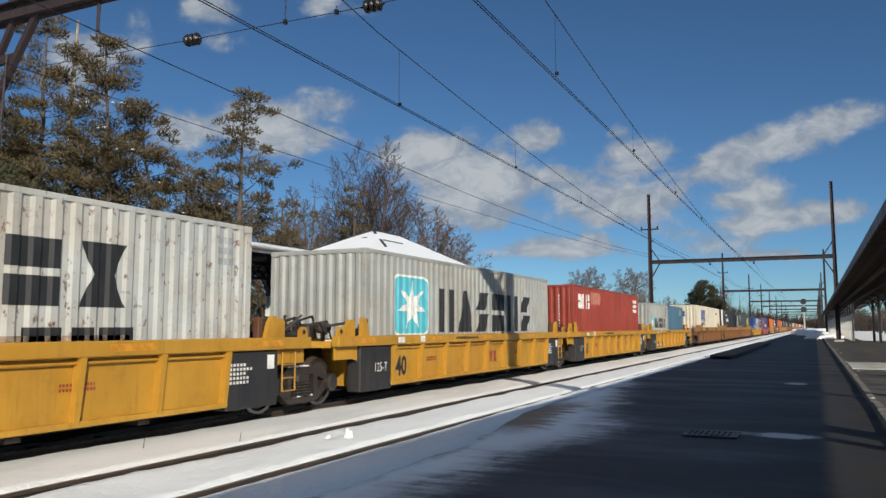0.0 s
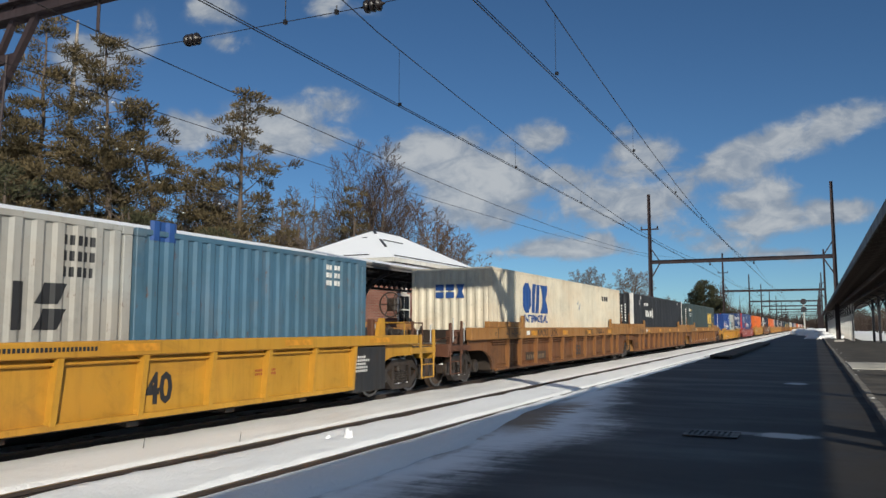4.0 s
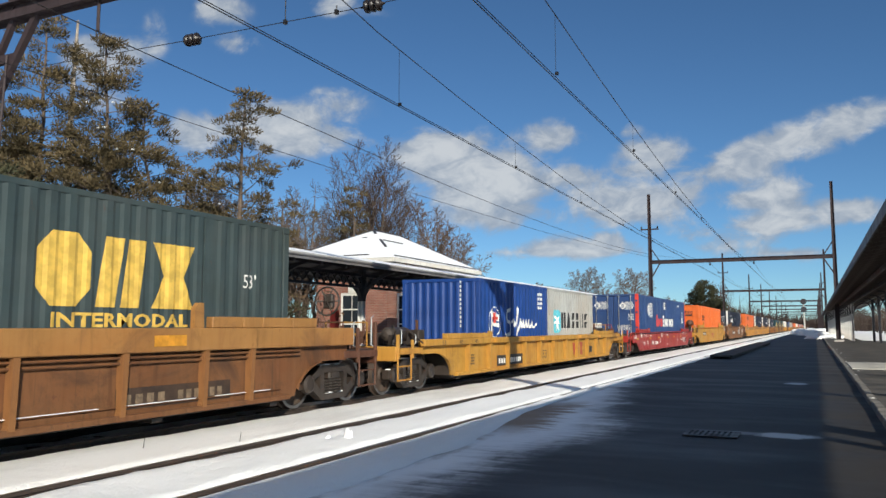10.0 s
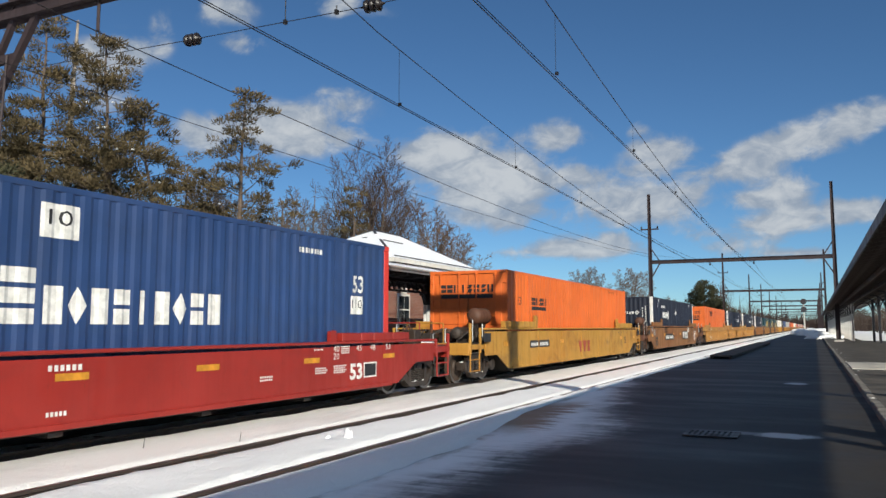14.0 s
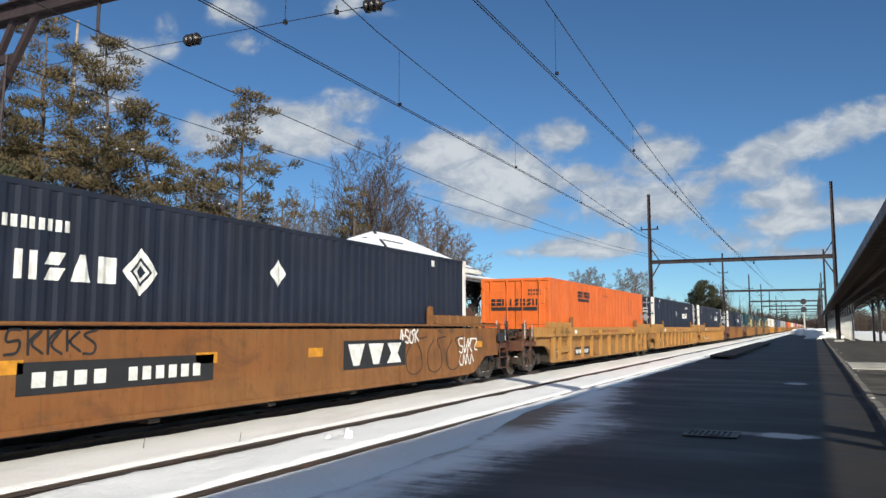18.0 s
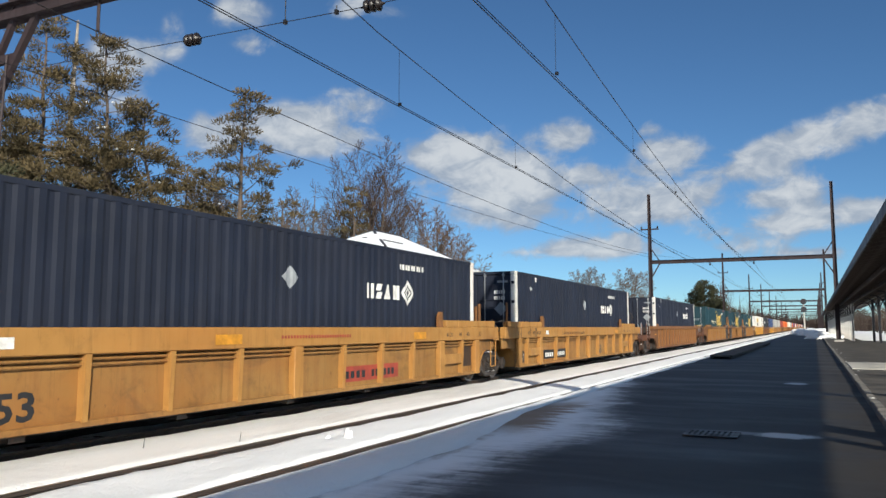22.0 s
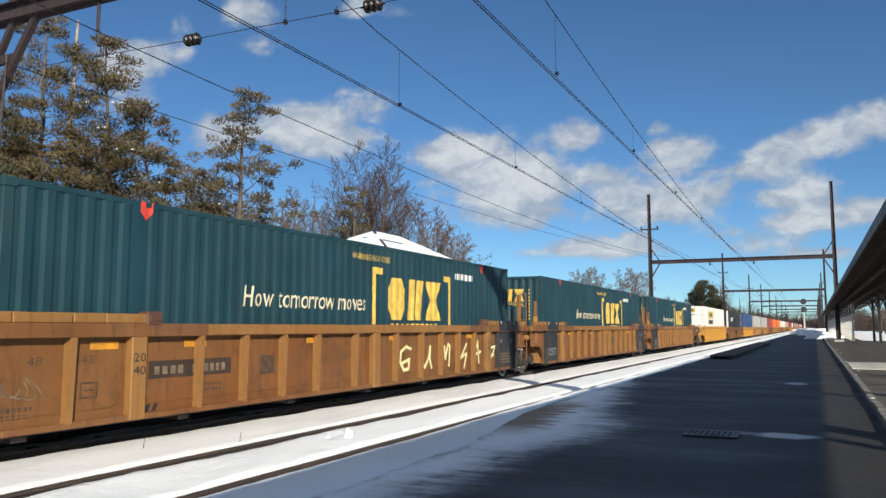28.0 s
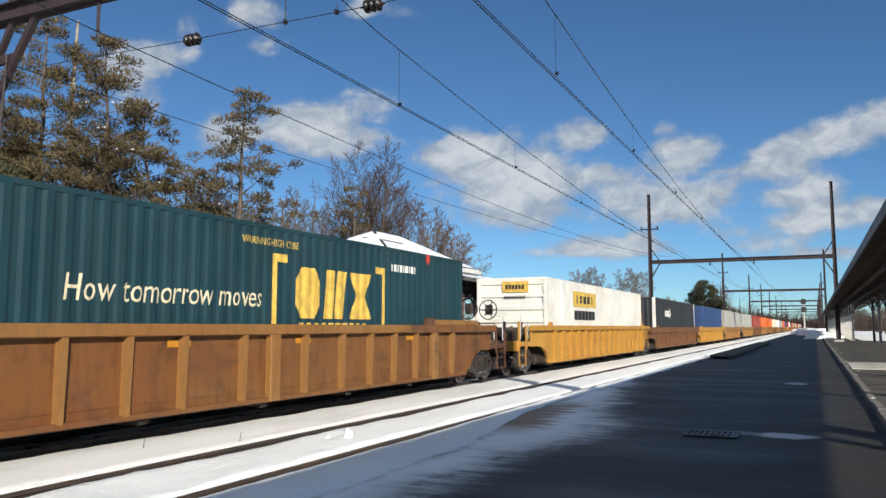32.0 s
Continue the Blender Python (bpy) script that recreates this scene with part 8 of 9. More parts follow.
# blue and grey short containers on the dusty yellow car
c = B["C7"]
scr = Shape()
path = [(2.45, 2.05), (2.15, 1.95), (2.1, 1.75), (2.4, 1.6), (2.42, 1.35), (2.1, 1.25), (2.0, 1.3)]
path2 = [(2.55, 1.65), (2.75, 1.75), (2.85, 1.55), (3.05, 2.05), (3.1, 2.0), (2.98, 1.2), (3.2, 1.55), (3.35, 1.75), (3.45, 1.5), (3.6, 1.75), (3.7, 1.5), (3.85, 1.75), (4.0, 1.5), (4.1, 1.75), (4.25, 1.5), (4.45, 1.7), (4.55, 1.5), (4.9, 1.6)]
for pp in (path, path2):
    pp = smooth_line(pp, 5)
    for k, ((a, b), (e, f)) in enumerate(zip(pp[:-1], pp[1:])):
        d = Vector((e - a, f - b)).normalized() * (0.050 if f < b else 0.034)
        scr.prism([(a - d.y, b + d.x), (a + d.y, b - d.x), (e + d.y, f - d.x), (e - d.y, f + d.x)], "z", 0.0005 * (k % 6), 0.003 + 0.0005 * (k % 6))
put("script_mark", drape(scr.mesh("script_mark"), 0.0, c), INK["white"], c, "flowing white script stroke", at=Matrix.Translation((XA, 0, 0)) @ FACE_SIDE)
mark(c, FACE_SIDE, XA, 0.72, 1.2, [[(0.43 + 0.43 * math.cos(a), 0.45 + 0.45 * math.sin(a)), (0.43 + 0.43 * math.cos(b), 0.45 + 0.45 * math.sin(b)), (0.43 + 0.40 * math.cos(b), 0.45 + 0.42 * math.sin(b)), (0.43 + 0.40 * math.cos(a), 0.45 + 0.42 * math.sin(a))] for a, b in [(i * 0.3142, (i + 1) * 0.3142) for i in range(20)]], INK["white"], "round_mark")
mark(c, FACE_SIDE, XA, 0.86, 1.25, [rect(0, 0, 0.05, 0.72), [(0.05, 0.5), (0.6, 0.42), (0.6, 0.62), (0.05, 0.72)], [(0.05, 0.3), (0.6, 0.24), (0.6, 0.36), (0.05, 0.42)]], INK["white"], "flag_mark")
mark(c, FACE_SIDE, XA + 0.004, 0.91, 1.62, [rect(0.16, 0, 0.26, 0.3), rect(0, 0.1, 0.5, 0.18)], INK["red"], "flag_mark")
bars(c, FACE_SIDE, XA, 5.0, 2.1, 0.5, 0.6, 5, INK["white"], 5, 4)
bars(c, FACE_END, 0.62, -0.004, 1.5, 0.07, 1.35, 1, INK["white"], 2, 11)
plate(U["U7"], 0.96 + 2.03, 3.11 + 2.03, 0.40, 0.70, 10)
letter(U["U7"], "53", FACE_SIDE, XC, 5.1 + 2.03, 0.48, 0.28, INK["black"], 0.42)
mark(U["U7"], FACE_SIDE, XC, 10.69, 0.46, blocks(1.5, 0.46, "wwx", 0.2), INK["rust"], "faded_mark")
for q, t in ((-0.9, "53"), (0.1, "48"), (1.1, "45")):
    letter(U["U7"], t, FACE_SIDE, XS, q, 1.08, 0.11, INK["black"], 0.2)
reflectors(U["U7"], (2.2, 6.5, 11.0, 14.0), 1.08, 0.11)
mark(U["U7"], FACE_SIDE, XC, 13.1, 0.5, [rect(0, 0, 0.4, 0.24)], INK["black"], "label_plate")
bars(U["U7"], FACE_SIDE, XC, 0.95, 0.52, 0.5, 0.3, 6, INK["black"], 4, 4)

# royal blue container on the red car
c = B["C8"]
for q, f, x, y, z, sc in ((0, FACE_SIDE, XB, 2.52, 2.03, 1.0), (1, FACE_END, -1.04, -0.015, 2.44, 0.5), (2, FACE_END, 0.30, -0.015, 2.42, 0.5)):
    w, h = 0.78 * sc, 0.82 * sc
    mark(c, f, x, y, z, [diamond(w / 2, h / 2, w / 2, h / 2)], INK["white"], "diamond_mark")
    mark(c, f, x + (0.004 if q == 0 else 0), y - (0.004 if q else 0), z, [rect(w * 0.36, h * 0.25, w * 0.46, h * 0.72), rect(w * 0.46, h * 0.25, w * 0.62, h * 0.34), rect(w * 0.54, h * 0.34, w * 0.62, h * 0.74)], M["royal"], "diamond_core")
    mark(c, f, x + (0.0 if q == 0 else w * 0.55), y + (w * 0.55 if q == 0 else 0), z, [[(abs(i - 4.5) * w * 0.045 * (1 if i < 9 else 1) + 0.05 * w, h * (0.04 + 0.1 * i)), (w * 1.5 - abs(i - 4.5) * w * 0.06, h * (0.04 + 0.1 * i)), (w * 1.5 - abs(i - 4.5) * w * 0.06, h * (0.085 + 0.1 * i)), (abs(i - 4.5) * w * 0.045 + 0.05 * w, h * (0.085 + 0.1 * i))] for i in range(10)], INK["white"], "speed_line", "thin white stripe")
mark(c, FACE_SIDE, XB, 5.15, 1.54, [rect(0, 0, 0.38, 0.66)] + [[(px + 0.5, py) for px, py in q] for q in blocks(1.5, 0.46, "bdob", 0.2)], INK["red"], "block_mark")
mark(c, FACE_SIDE, XB, 7.26, 1.54, [rect(0, 0, 0.46, 0.18), rect(0, 0.24, 0.46, 0.42), rect(0, 0.48, 0.46, 0.66)] + [[(px + 0.56, py) for px, py in q] for q in blocks(3.14, 0.46, "bdboibdob", 0.24)], INK["white"], "block_mark")
mark(c, FACE_SIDE, XB, 7.74, 2.58, [rect(0, 0, 0.55, 0.42)], INK["white"], "label_plate")
letter(c, "10", FACE_SIDE, XB + 0.004, 7.84, 2.74, 0.2, INK["black"], 0.34)
letter(c, "53", FACE_SIDE, XB, 14.70, 2.2, 0.34, INK["white"], 0.40, bold=0.01)
mark(c, FACE_SIDE, XB, 14.65, 1.76, [rect(0, 0, 0.42, 0.36)], INK["white"], "label_plate")
letter(c, "110", FACE_SIDE, XB + 0.004, 14.68, 1.88, 0.18, INK["black"], 0.36)
mark(c, FACE_END, -1.13, -0.02, 1.43, [rect(0, 0, 0.48, 0.28)], INK["white"], "label_plate")
letter(c, "110", FACE_END, -1.09, -0.026, 1.47, 0.2, INK["black"], 0.40)
bars(c, FACE_END, 0.78, -0.02, 1.88, 0.3, 0.36, 4, INK["white"], 5, 3)
bars(c, FACE_END, 0.20, -0.02, 1.35, 0.85, 0.28, 10, INK["white"], 7, 5)
bars(c, FACE_SIDE, XB, 12.9, 2.85, 0.75, 0.1, 8, INK["white"], 7)
u = U["U8"]
XR = 1.405
letter(u, "53", FACE_SIDE, XR, 14.51, 0.50, 0.30, INK["white"], 0.46, bold=0.015)
for q, t in ((13.93, "40"), (14.74, "45"), (15.27, "48"), (15.9, "53")):
    letter(u, t, FACE_SIDE, XR, q, 1.04, 0.12, INK["white"], 0.2)
letter(u, "20", FACE_SIDE, XR, 13.93, 0.90, 0.12, INK["white"], 0.2)
mark(u, FACE_SIDE, XR, 15.02, 0.50, ring(0, 0, 0.5, 0.3, 0.03), INK["white"], "white_frame")
mark(u, FACE_SIDE, XR, 15.05, 0.53, [rect(0, 0, 0.44, 0.24)], INK["black"], "label_plate")
bars(u, FACE_SIDE, XR, 3.19, 0.54, 0.55, 0.2, 3, INK["white"], 4)
bars(u, FACE_SIDE, XR, 4.05, 0.54, 0.95, 0.2, 6, INK["white"], 5)
for q, t in ((0.35, "53"), (1.05, "48"), (1.55, "45")):
    letter(u, t, FACE_SIDE, XR, q, 0.98, 0.13, INK["white"], 0.2)
    mark(u, FACE_SIDE, XR, q - 0.06, 0.96, [rect(0, 0, 0.035, 0.17)], INK["white"], "tick")
letter(u, "40", FACE_SIDE, XR, 2.10, 1.02, 0.11, INK["white"], 0.17)
letter(u, "20", FACE_SIDE, XR, 2.10, 0.88, 0.11, INK["white"], 0.17)
mark(u, FACE_SIDE, XR, 0.0, 0.96, [[(0.14 + 0.11 * math.cos(a * 0.524), 0.11 + 0.11 * math.sin(a * 0.524)) for a in range(12)]], INK["white"], "round_mark")
for q, z, w, h, n, l in ((0.75, 0.55, 0.55, 0.2, 7, 4), (1.75, 0.55, 0.35, 0.22, 5, 5), (2.5, 1.0, 0.5, 0.05, 8, 1), (6.0, 0.92, 0.5, 0.26, 7, 3), (7.9, 0.98, 0.5, 0.08, 6, 1), (7.9, 0.45, 0.3, 0.06, 5, 1), (13.35, 0.66, 0.45, 0.12, 9, 3), (13.95, 0.64, 0.5, 0.16, 9, 4), (14.2, 1.0, 0.35, 0.16, 7, 4), (13.3, 1.08, 0.3, 0.03, 7, 1), (-1.6, 0.92, 0.35, 0.1, 6, 2), (11.8, 0.62, 0.4, 0.1, 7, 2)):
    bars(u, FACE_SIDE, XR, q, z, w, h, n, INK["white"], 3, l)
mark(u, FACE_SIDE, XR, 5.4, 0.55, [[(0.16 + r0 * math.cos(a * 0.4488), 0.16 + r0 * math.sin(a * 0.4488)), (0.16 + r0 * math.cos((a + 1) * 0.4488), 0.16 + r0 * math.sin((a + 1) * 0.4488)), (0.16 + (r0 - 0.025) * math.cos((a + 1) * 0.4488), 0.16 + (r0 - 0.025) * math.sin((a + 1) * 0.4488)), (0.16 + (r0 - 0.025) * math.cos(a * 0.4488), 0.16 + (r0 - 0.025) * math.sin(a * 0.4488))] for r0 in (0.16,) for a in range(14)], INK["white"], "round_mark")
reflectors(u, (-1.02, 2.35, 5.0, 8.0, 10.35, 13.0, 15.8), 0.86, 0.09, XR, 0.48)
mark(u, FACE_SIDE, XR, -1.28, 0.92, [rect(0, 0, 0.18, 0.22)], INK["white"], "label_plate")

# orange containers
for k, y0, z0, w in (("C9", 2.2, 2.06, 1.6), ("C11", 3.54, 2.5, 1.8)):
    mark(B[k], FACE_SIDE, XB, y0, z0 + 0.16, blocks(w, 0.24, "oonieoen", 0.16), INK["black"], "block_mark")
    mark(B[k], FACE_SIDE, XB, y0, z0, [rect(0, 0, w * 0.92, 0.11)], INK["black"], "dark_bar")
    zz = 2.40 if k == "C9" else 2.10
    mark(B[k], FACE_END, -0.92, -0.018, zz + 0.16, blocks(1.8, 0.24, "oonieoen", 0.16), INK["black"], "block_mark")
    mark(B[k], FACE_END, -0.92, -0.018, zz - 0.02, [rect(0, 0, 1.75, 0.13)], INK["black"], "dark_bar")
    letter(B[k], "STACK 2 HIGH ONLY", FACE_SIDE, XB, 12.7 if k == "C9" else 7.44, 3.0 if k == "C9" else 2.80, 0.10, INK["black"], 1.2)
bars(B["C11"], FACE_END, 0.5, -0.018, 2.62, 0.6, 0.26, 6, INK["black"], 3, 2)
bars(B["C11"], FACE_SIDE, XB, 12.6, 2.1, 0.11, 0.75, 1, INK["black"], 3, 6)
bars(B["C11"], FACE_SIDE, XB, 13.2, 2.1, 0.11, 0.75, 1, INK["black"], 3, 7)
mark(B["C11"], FACE_SIDE, XB, 15.4, 1.85, [diamond(0.17, 0.2, 0.17, 0.2)], INK["grey"], "diamond_plate")
letter(B["C9"], "53", FACE_SIDE, XB, 0.9, 2.2, 0.26, INK["black"], 0.3)
letter(B["C9"], "WTP", FACE_SIDE, XB, 14.35, 3.0, 0.09, INK["black"], 0.22)
letter(U["U9"], "53", FACE_SIDE, XR, 15.3, 0.76, 0.3, INK["black"], 0.34, bold=0.01)
plate(U["U9"], 1.74, 3.74, 0.85, 1.08, 10, XR)
mark(U["U9"], FACE_SIDE, XR, 7.42, 0.56, blocks(1.75, 0.42, "wwx", 0.2), INK["rust"], "faded_mark")
for q, t in ((14.1, "40"), (14.7, "45"), (15.05, "48"), (15.75, "53")):
    letter(U["U9"], t, FACE_SIDE, XR, q, 1.22, 0.10, INK["black"], 0.16)
reflectors(U["U9"], (14.35, 17.2, -0.6, 5.0), 0.95, 0.13, XR, 0.42)
for q in (2.6, 5.2, 7.8, 10.4, 13.0):
    put("panel_seam", Shape().box(1.40, 1.412, q - 0.03, q + 0.03, 0.36, 1.42), M["yellow_dirty"], U["U9"])

# rusty brown smooth car
u = U["U10"]
letter(u, "53", FACE_SIDE, XR, 0.19, 0.48, 0.46, INK["black"], 0.75, bold=0.02)
plate(u, 3.37, 6.57, 0.72, 1.10, 10, XR)
mark(u, FACE_SIDE, XR, 10.15, 0.68, [rect(0, 0, 2.5, 0.56)], INK["black"], "dark_panel")
mark(u, FACE_SIDE, XR + 0.004, 10.3, 0.75, blocks(2.3, 0.42, "wwx", 0.2), INK["white"], "block_mark")
scribble(u, XR, 3.2, 1.18, 1.3, 0.3, 5, INK["black"], 51, 0.016)
scribble(u, XR, 12.4, 1.15, 0.9, 0.3, 4, INK["white"], 52, 0.02)
spray(u, XR, [[(15.75, 1.22), (15.5, 1.2), (15.55, 1.05), (15.75, 1.0), (15.7, 0.85), (15.5, 0.9)], [(15.85, 1.25), (15.85, 0.85), (16.0, 1.05), (16.1, 1.2), (16.05, 0.8)], [(16.1, 1.0), (16.3, 1.22), (16.2, 1.0), (16.35, 0.85)], [(16.2, 1.2), (16.65, 1.18), (16.5, 0.95), (16.7, 0.9)],
             [(15.6, 0.8), (15.55, 0.6), (15.75, 0.55), (15.8, 0.8), (15.95, 0.55), (16.0, 0.8), (16.2, 0.55), (16.3, 0.8), (16.45, 0.6)]], INK["white"], 0.020)
spray(u, XR, [[(13.0 + k, 1.2), (12.7 + k, 0.9), (12.75 + k, 0.55), (13.1 + k, 0.45), (13.45 + k, 0.6), (13.4 + k, 0.95), (13.2 + k, 1.2), (13.7 + k, 1.28)] for k in (0.0, 1.05, 2.1)], INK["umber"], 0.014)
reflectors(u, (-0.95, 3.0, 6.2, 9.0, 16.6), 0.97, 0.16, XR, 0.45)
mark(u, FACE_SIDE, XR, -0.9, 1.28, [rect(0, 0, 0.24, 0.22)], INK["grey"], "label_plate")
for q, t in ((0.2, "53"), (1.0, "48"), (1.5, "45"), (2.4, "40")):
    letter(u, t, FACE_SIDE, XR, q, 1.32, 0.10, INK["black"], 0.16)
for q, t in ((13.05, "40"), (14.3, "45"), (14.95, "48"), (15.95, "53")):
    letter(u, t, FACE_SIDE, XR, q, 1.36, 0.13, INK["black"], 0.24)
letter(u, "20", FACE_SIDE, XR, 13.05, 1.20, 0.13, INK["black"], 0.24)
bars(u, FACE_SIDE, XR, -0.45, 1.05, 0.6, 0.35, 8, INK["grey"], 5, 5)

# navy containers with their doors this way, on tan cars
for k in ("C12", "C13", "C14"):
    lozenge_mark(B[k], FACE_SIDE, XB, 10.6, 1.97, 2.1, 0.60, INK["white"])
    mark(B[k], FACE_SIDE, XB, 7.76, 2.18, [diamond(0.25, 0.2, 0.25, 0.2)], INK["grey"], "diamond_plate")
    letter(B[k], "WP", FACE_SIDE, XB, 1.38, 2.66, 0.16, INK["white"], 0.25)
    bars(B[k], FACE_SIDE, XB, 12.0, 2.78, 1.2, 0.13, 9, INK["white"], 4)
    mark(B[k], FACE_SIDE, XB, 1.88, 2.98, [rect(0, 0, 0.14, 0.15)], INK["white"], "label_plate")
    lozenge_mark(B[k], FACE_END, -1.13, -0.018, 2.36, 0.85, 0.28, INK["white"])
    bars(B[k], FACE_END, 0.60, -0.018, 2.35, 0.46, 0.36, 6, INK["white"], 3, 2)
    mark(B[k], FACE_END, 0.60, -0.018, 1.85, [diamond(0.22, 0.22, 0.22, 0.22)], INK["grey"], "diamond_plate")
    for x0, x1, z in ((-1.0, -0.7, 2.88), (0.7, 1.05, 2.88)):
        mark(B[k], FACE_END, x0, -0.018, z, [rect(0, 0, x1 - x0, 0.07)], INK["grey"], "door_label")
for k, q in (("U11", 8.44), ("U12", 2.63), ("U13", 9.9)):
    letter(U[k], "53", FACE_SIDE, XC, q, 0.43, 0.34, INK["black"], 0.52, bold=0.012)
    for q, t in ((16.1, "53"), (15.3, "48"), (14.85, "45"), (14.1, "40/20")):
        letter(U[k], t, FACE_SIDE, XS, q, 1.27, 0.11, INK["black"], 0.17 if len(t) < 3 else 0.36)
    put("tool_box", Shape().box(1.34, 1.46, 14.1, 15.05, 0.60, 0.84, 0.015), M["rib_tan"], U[k], "tan box between the ribs")
    put("tool_box", Shape().box(1.34, 1.46, 0.92, 1.85, 0.60, 0.84, 0.015), M["rib_tan"], U[k], "tan box between the ribs")
    mark(U[k], FACE_SIDE, XC, 0.15, 0.40, [rect(0, 0, 0.52, 0.36)], plain("brown_panel", (0.05, 0.034, 0.024), 0.8), "dark_panel")
    letter(U[k], "125-T", FACE_SIDE, XC + 0.004, 0.17, 0.45, 0.24, INK["grey"], 0.48)
    if k == "U13": letter(U[k], "52,900 LBS MAX GROSS WT FOR 20 FT CONTAINER", FACE_SIDE, XS, 4.33, 1.25, 0.085, INK["black"], 2.9)
    else: bars(U[k], FACE_SIDE, XS, 7.6, 1.31, 2.2, 0.06, 26, INK["rust"], 4)
letter(U["U11"], "MAX GROSS WT FOR 20 FT CONTAINER", FACE_SIDE, XS, 5.0, 1.29, 0.085, INK["black"], 2.3)
letter(U["U11"], "113500", FACE_SIDE, XC, 5.24, 0.50, 0.08, INK["black"], 0.45)
letter(U["U11"], "LD LMT PER UNIT", FACE_SIDE, XC, 5.24, 0.37, 0.09, INK["black"], 0.88)
plate(U["U11"], 2.9, 5.0, 0.44, 0.74, 10)
plate(U["U12"], 9.65, 11.9, 0.44, 0.74, 10, back="ink_rust", ink="ink_black")
plate(U["U13"], 2.6, 5.2, 0.44, 0.74, 10)
scribble(U["U14"], XC, 0.7, 0.5, 0.5, 0.4, 2, INK["grey"], 61, 0.014)
mark(U["U14"], FACE_SIDE, XC, -0.55, 1.05, [rect(0, 0, 0.5, 0.06)], M["reflector"], "reflector")
plate(U["U14"], 3.6, 4.9, 0.75, 0.98, 8, back="ink_umber", ink="ink_tan")

for k in ("U11", "U12"):
    mark(U[k], FACE_SIDE, XC, 15.22, 0.50, [rect(0, 0, 0.66, 0.54)], INK["umber"], "stencil_panel", "dark painted stencil panel")
# teal containers and their ochre cars
for k in ("C15", "C16", "C17"):
    c = B[k]
    letter(c, "How tomorrow moves", FACE_SIDE, XB, 4.17, 1.84, 0.36, INK["cream"], 3.8, shear=0.12)
    chunky(c, FACE_SIDE, XB, 8.89, 1.66, 2.6, 0.92, INK["yellow"])
    mark(c, FACE_SIDE, XB, 8.25, 1.56, [rect(0, 0, 0.10, 1.2), rect(0.1, 1.06, 0.38, 1.2), rect(3.70, 0, 3.80, 1.2), rect(3.42, 1.06, 3.70, 1.2)], INK["yellow"], "bracket_mark")
    bars(c, FACE_SIDE, XB, 9.0, 1.52, 2.4, 0.07, 10, INK["yellow"], 3)
    letter(c, "WARNING HIGH CUBE", FACE_SIDE, XB, 7.45, 2.88, 0.13, INK["yellow"], 1.5)
    bars(c, FACE_SIDE, XB, 12.35, 2.72, 1.2, 0.17, 9, INK["white"], 5)
    for q in (2.0, 14.0):
        mark(c, FACE_SIDE, XB, q, 2.96, [[(0, 0.12), (0.11, 0), (0.22, 0.12), (0.22, 0.26), (0, 0.26)]], INK["red"], "red_tag")
    if k == "C15":
        chunky(c, FACE_END, -1.02, -0.018, 2.56, 0.87, 0.32, INK["yellow"])
        letter(c, "INTERMODAL", FACE_END, -0.98, -0.018, 2.44, 0.08, INK["yellow"], 0.85)
        letter(c, "WARNING", FACE_END, -0.93, -0.018, 1.55, 0.13, INK["yellow"], 0.76)
        bars(c, FACE_END, 0.28, -0.018, 2.08, 0.7, 0.2, 8, INK["grey"], 3, 2)
        bars(c, FACE_END, 0.18, -0.018, 1.55, 0.8, 0.13, 6, INK["yellow"], 3)
    else:
        chunky(c, FACE_END, -0.49, -0.006, 2.38, 1.15, 0.42, INK["yellow"])
        letter(c, "INTERMODAL", FACE_END, -0.45, -0.006, 2.24, 0.12, INK["yellow"], 1.1)
        bars(c, FACE_END, -0.75, -0.006, 1.75, 0.09, 1.1, 1, INK["yellow"], 3, 8)
        bars(c, FACE_END, 0.82, -0.006, 1.75, 0.06, 1.1, 1, INK["yellow"], 3, 9)
# sprayed strokes, one group in each panel: (start, bottom, width, height, polyline)
GRAFFITI = ((9.35, 0.55, 0.55, 0.52, ((1, 0.9), (0.6, 1), (0.15, 0.8), (0.1, 0.35), (0.4, 0.02), (0.8, 0.05), (0.85, 0.45), (0.2, 0.3))), (10.45, 0.55, 0.5, 0.5, ((0.1, 0.9), (0.0, 0.3), (0.3, 0.05), (0.7, 0.5), (0.85, 1), (0.8, 0.4), (1, 0))),
            (11.45, 0.56, 0.52, 0.52, ((0, 0), (0.2, 0.8), (0.4, 0.9), (0.5, 0.35), (0.8, 1), (1, 0.9), (0.9, 0))), (12.55, 0.46, 0.4, 0.66, ((0.1, 1), (0, 0.1))), (12.62, 0.46, 0.38, 0.6, ((1, 1), (0.1, 0.45), (1, 0.6), (0.6, 0))),
            (13.45, 0.56, 0.5, 0.56, ((0, 0), (0.6, 1), (0.75, 0), (0.7, 0.45), (0.2, 0.4), (1, 0.5))), (14.47, 0.5, 0.55, 0.46, ((0, 0.9), (1, 1), (0.15, 0))), (14.5, 0.5, 0.5, 0.46, ((0.1, 0.45), (0.8, 0.5))))
pale = plain("pale_spray_paint", (0.72, 0.62, 0.30), 0.7, 0, 0.25, 6)
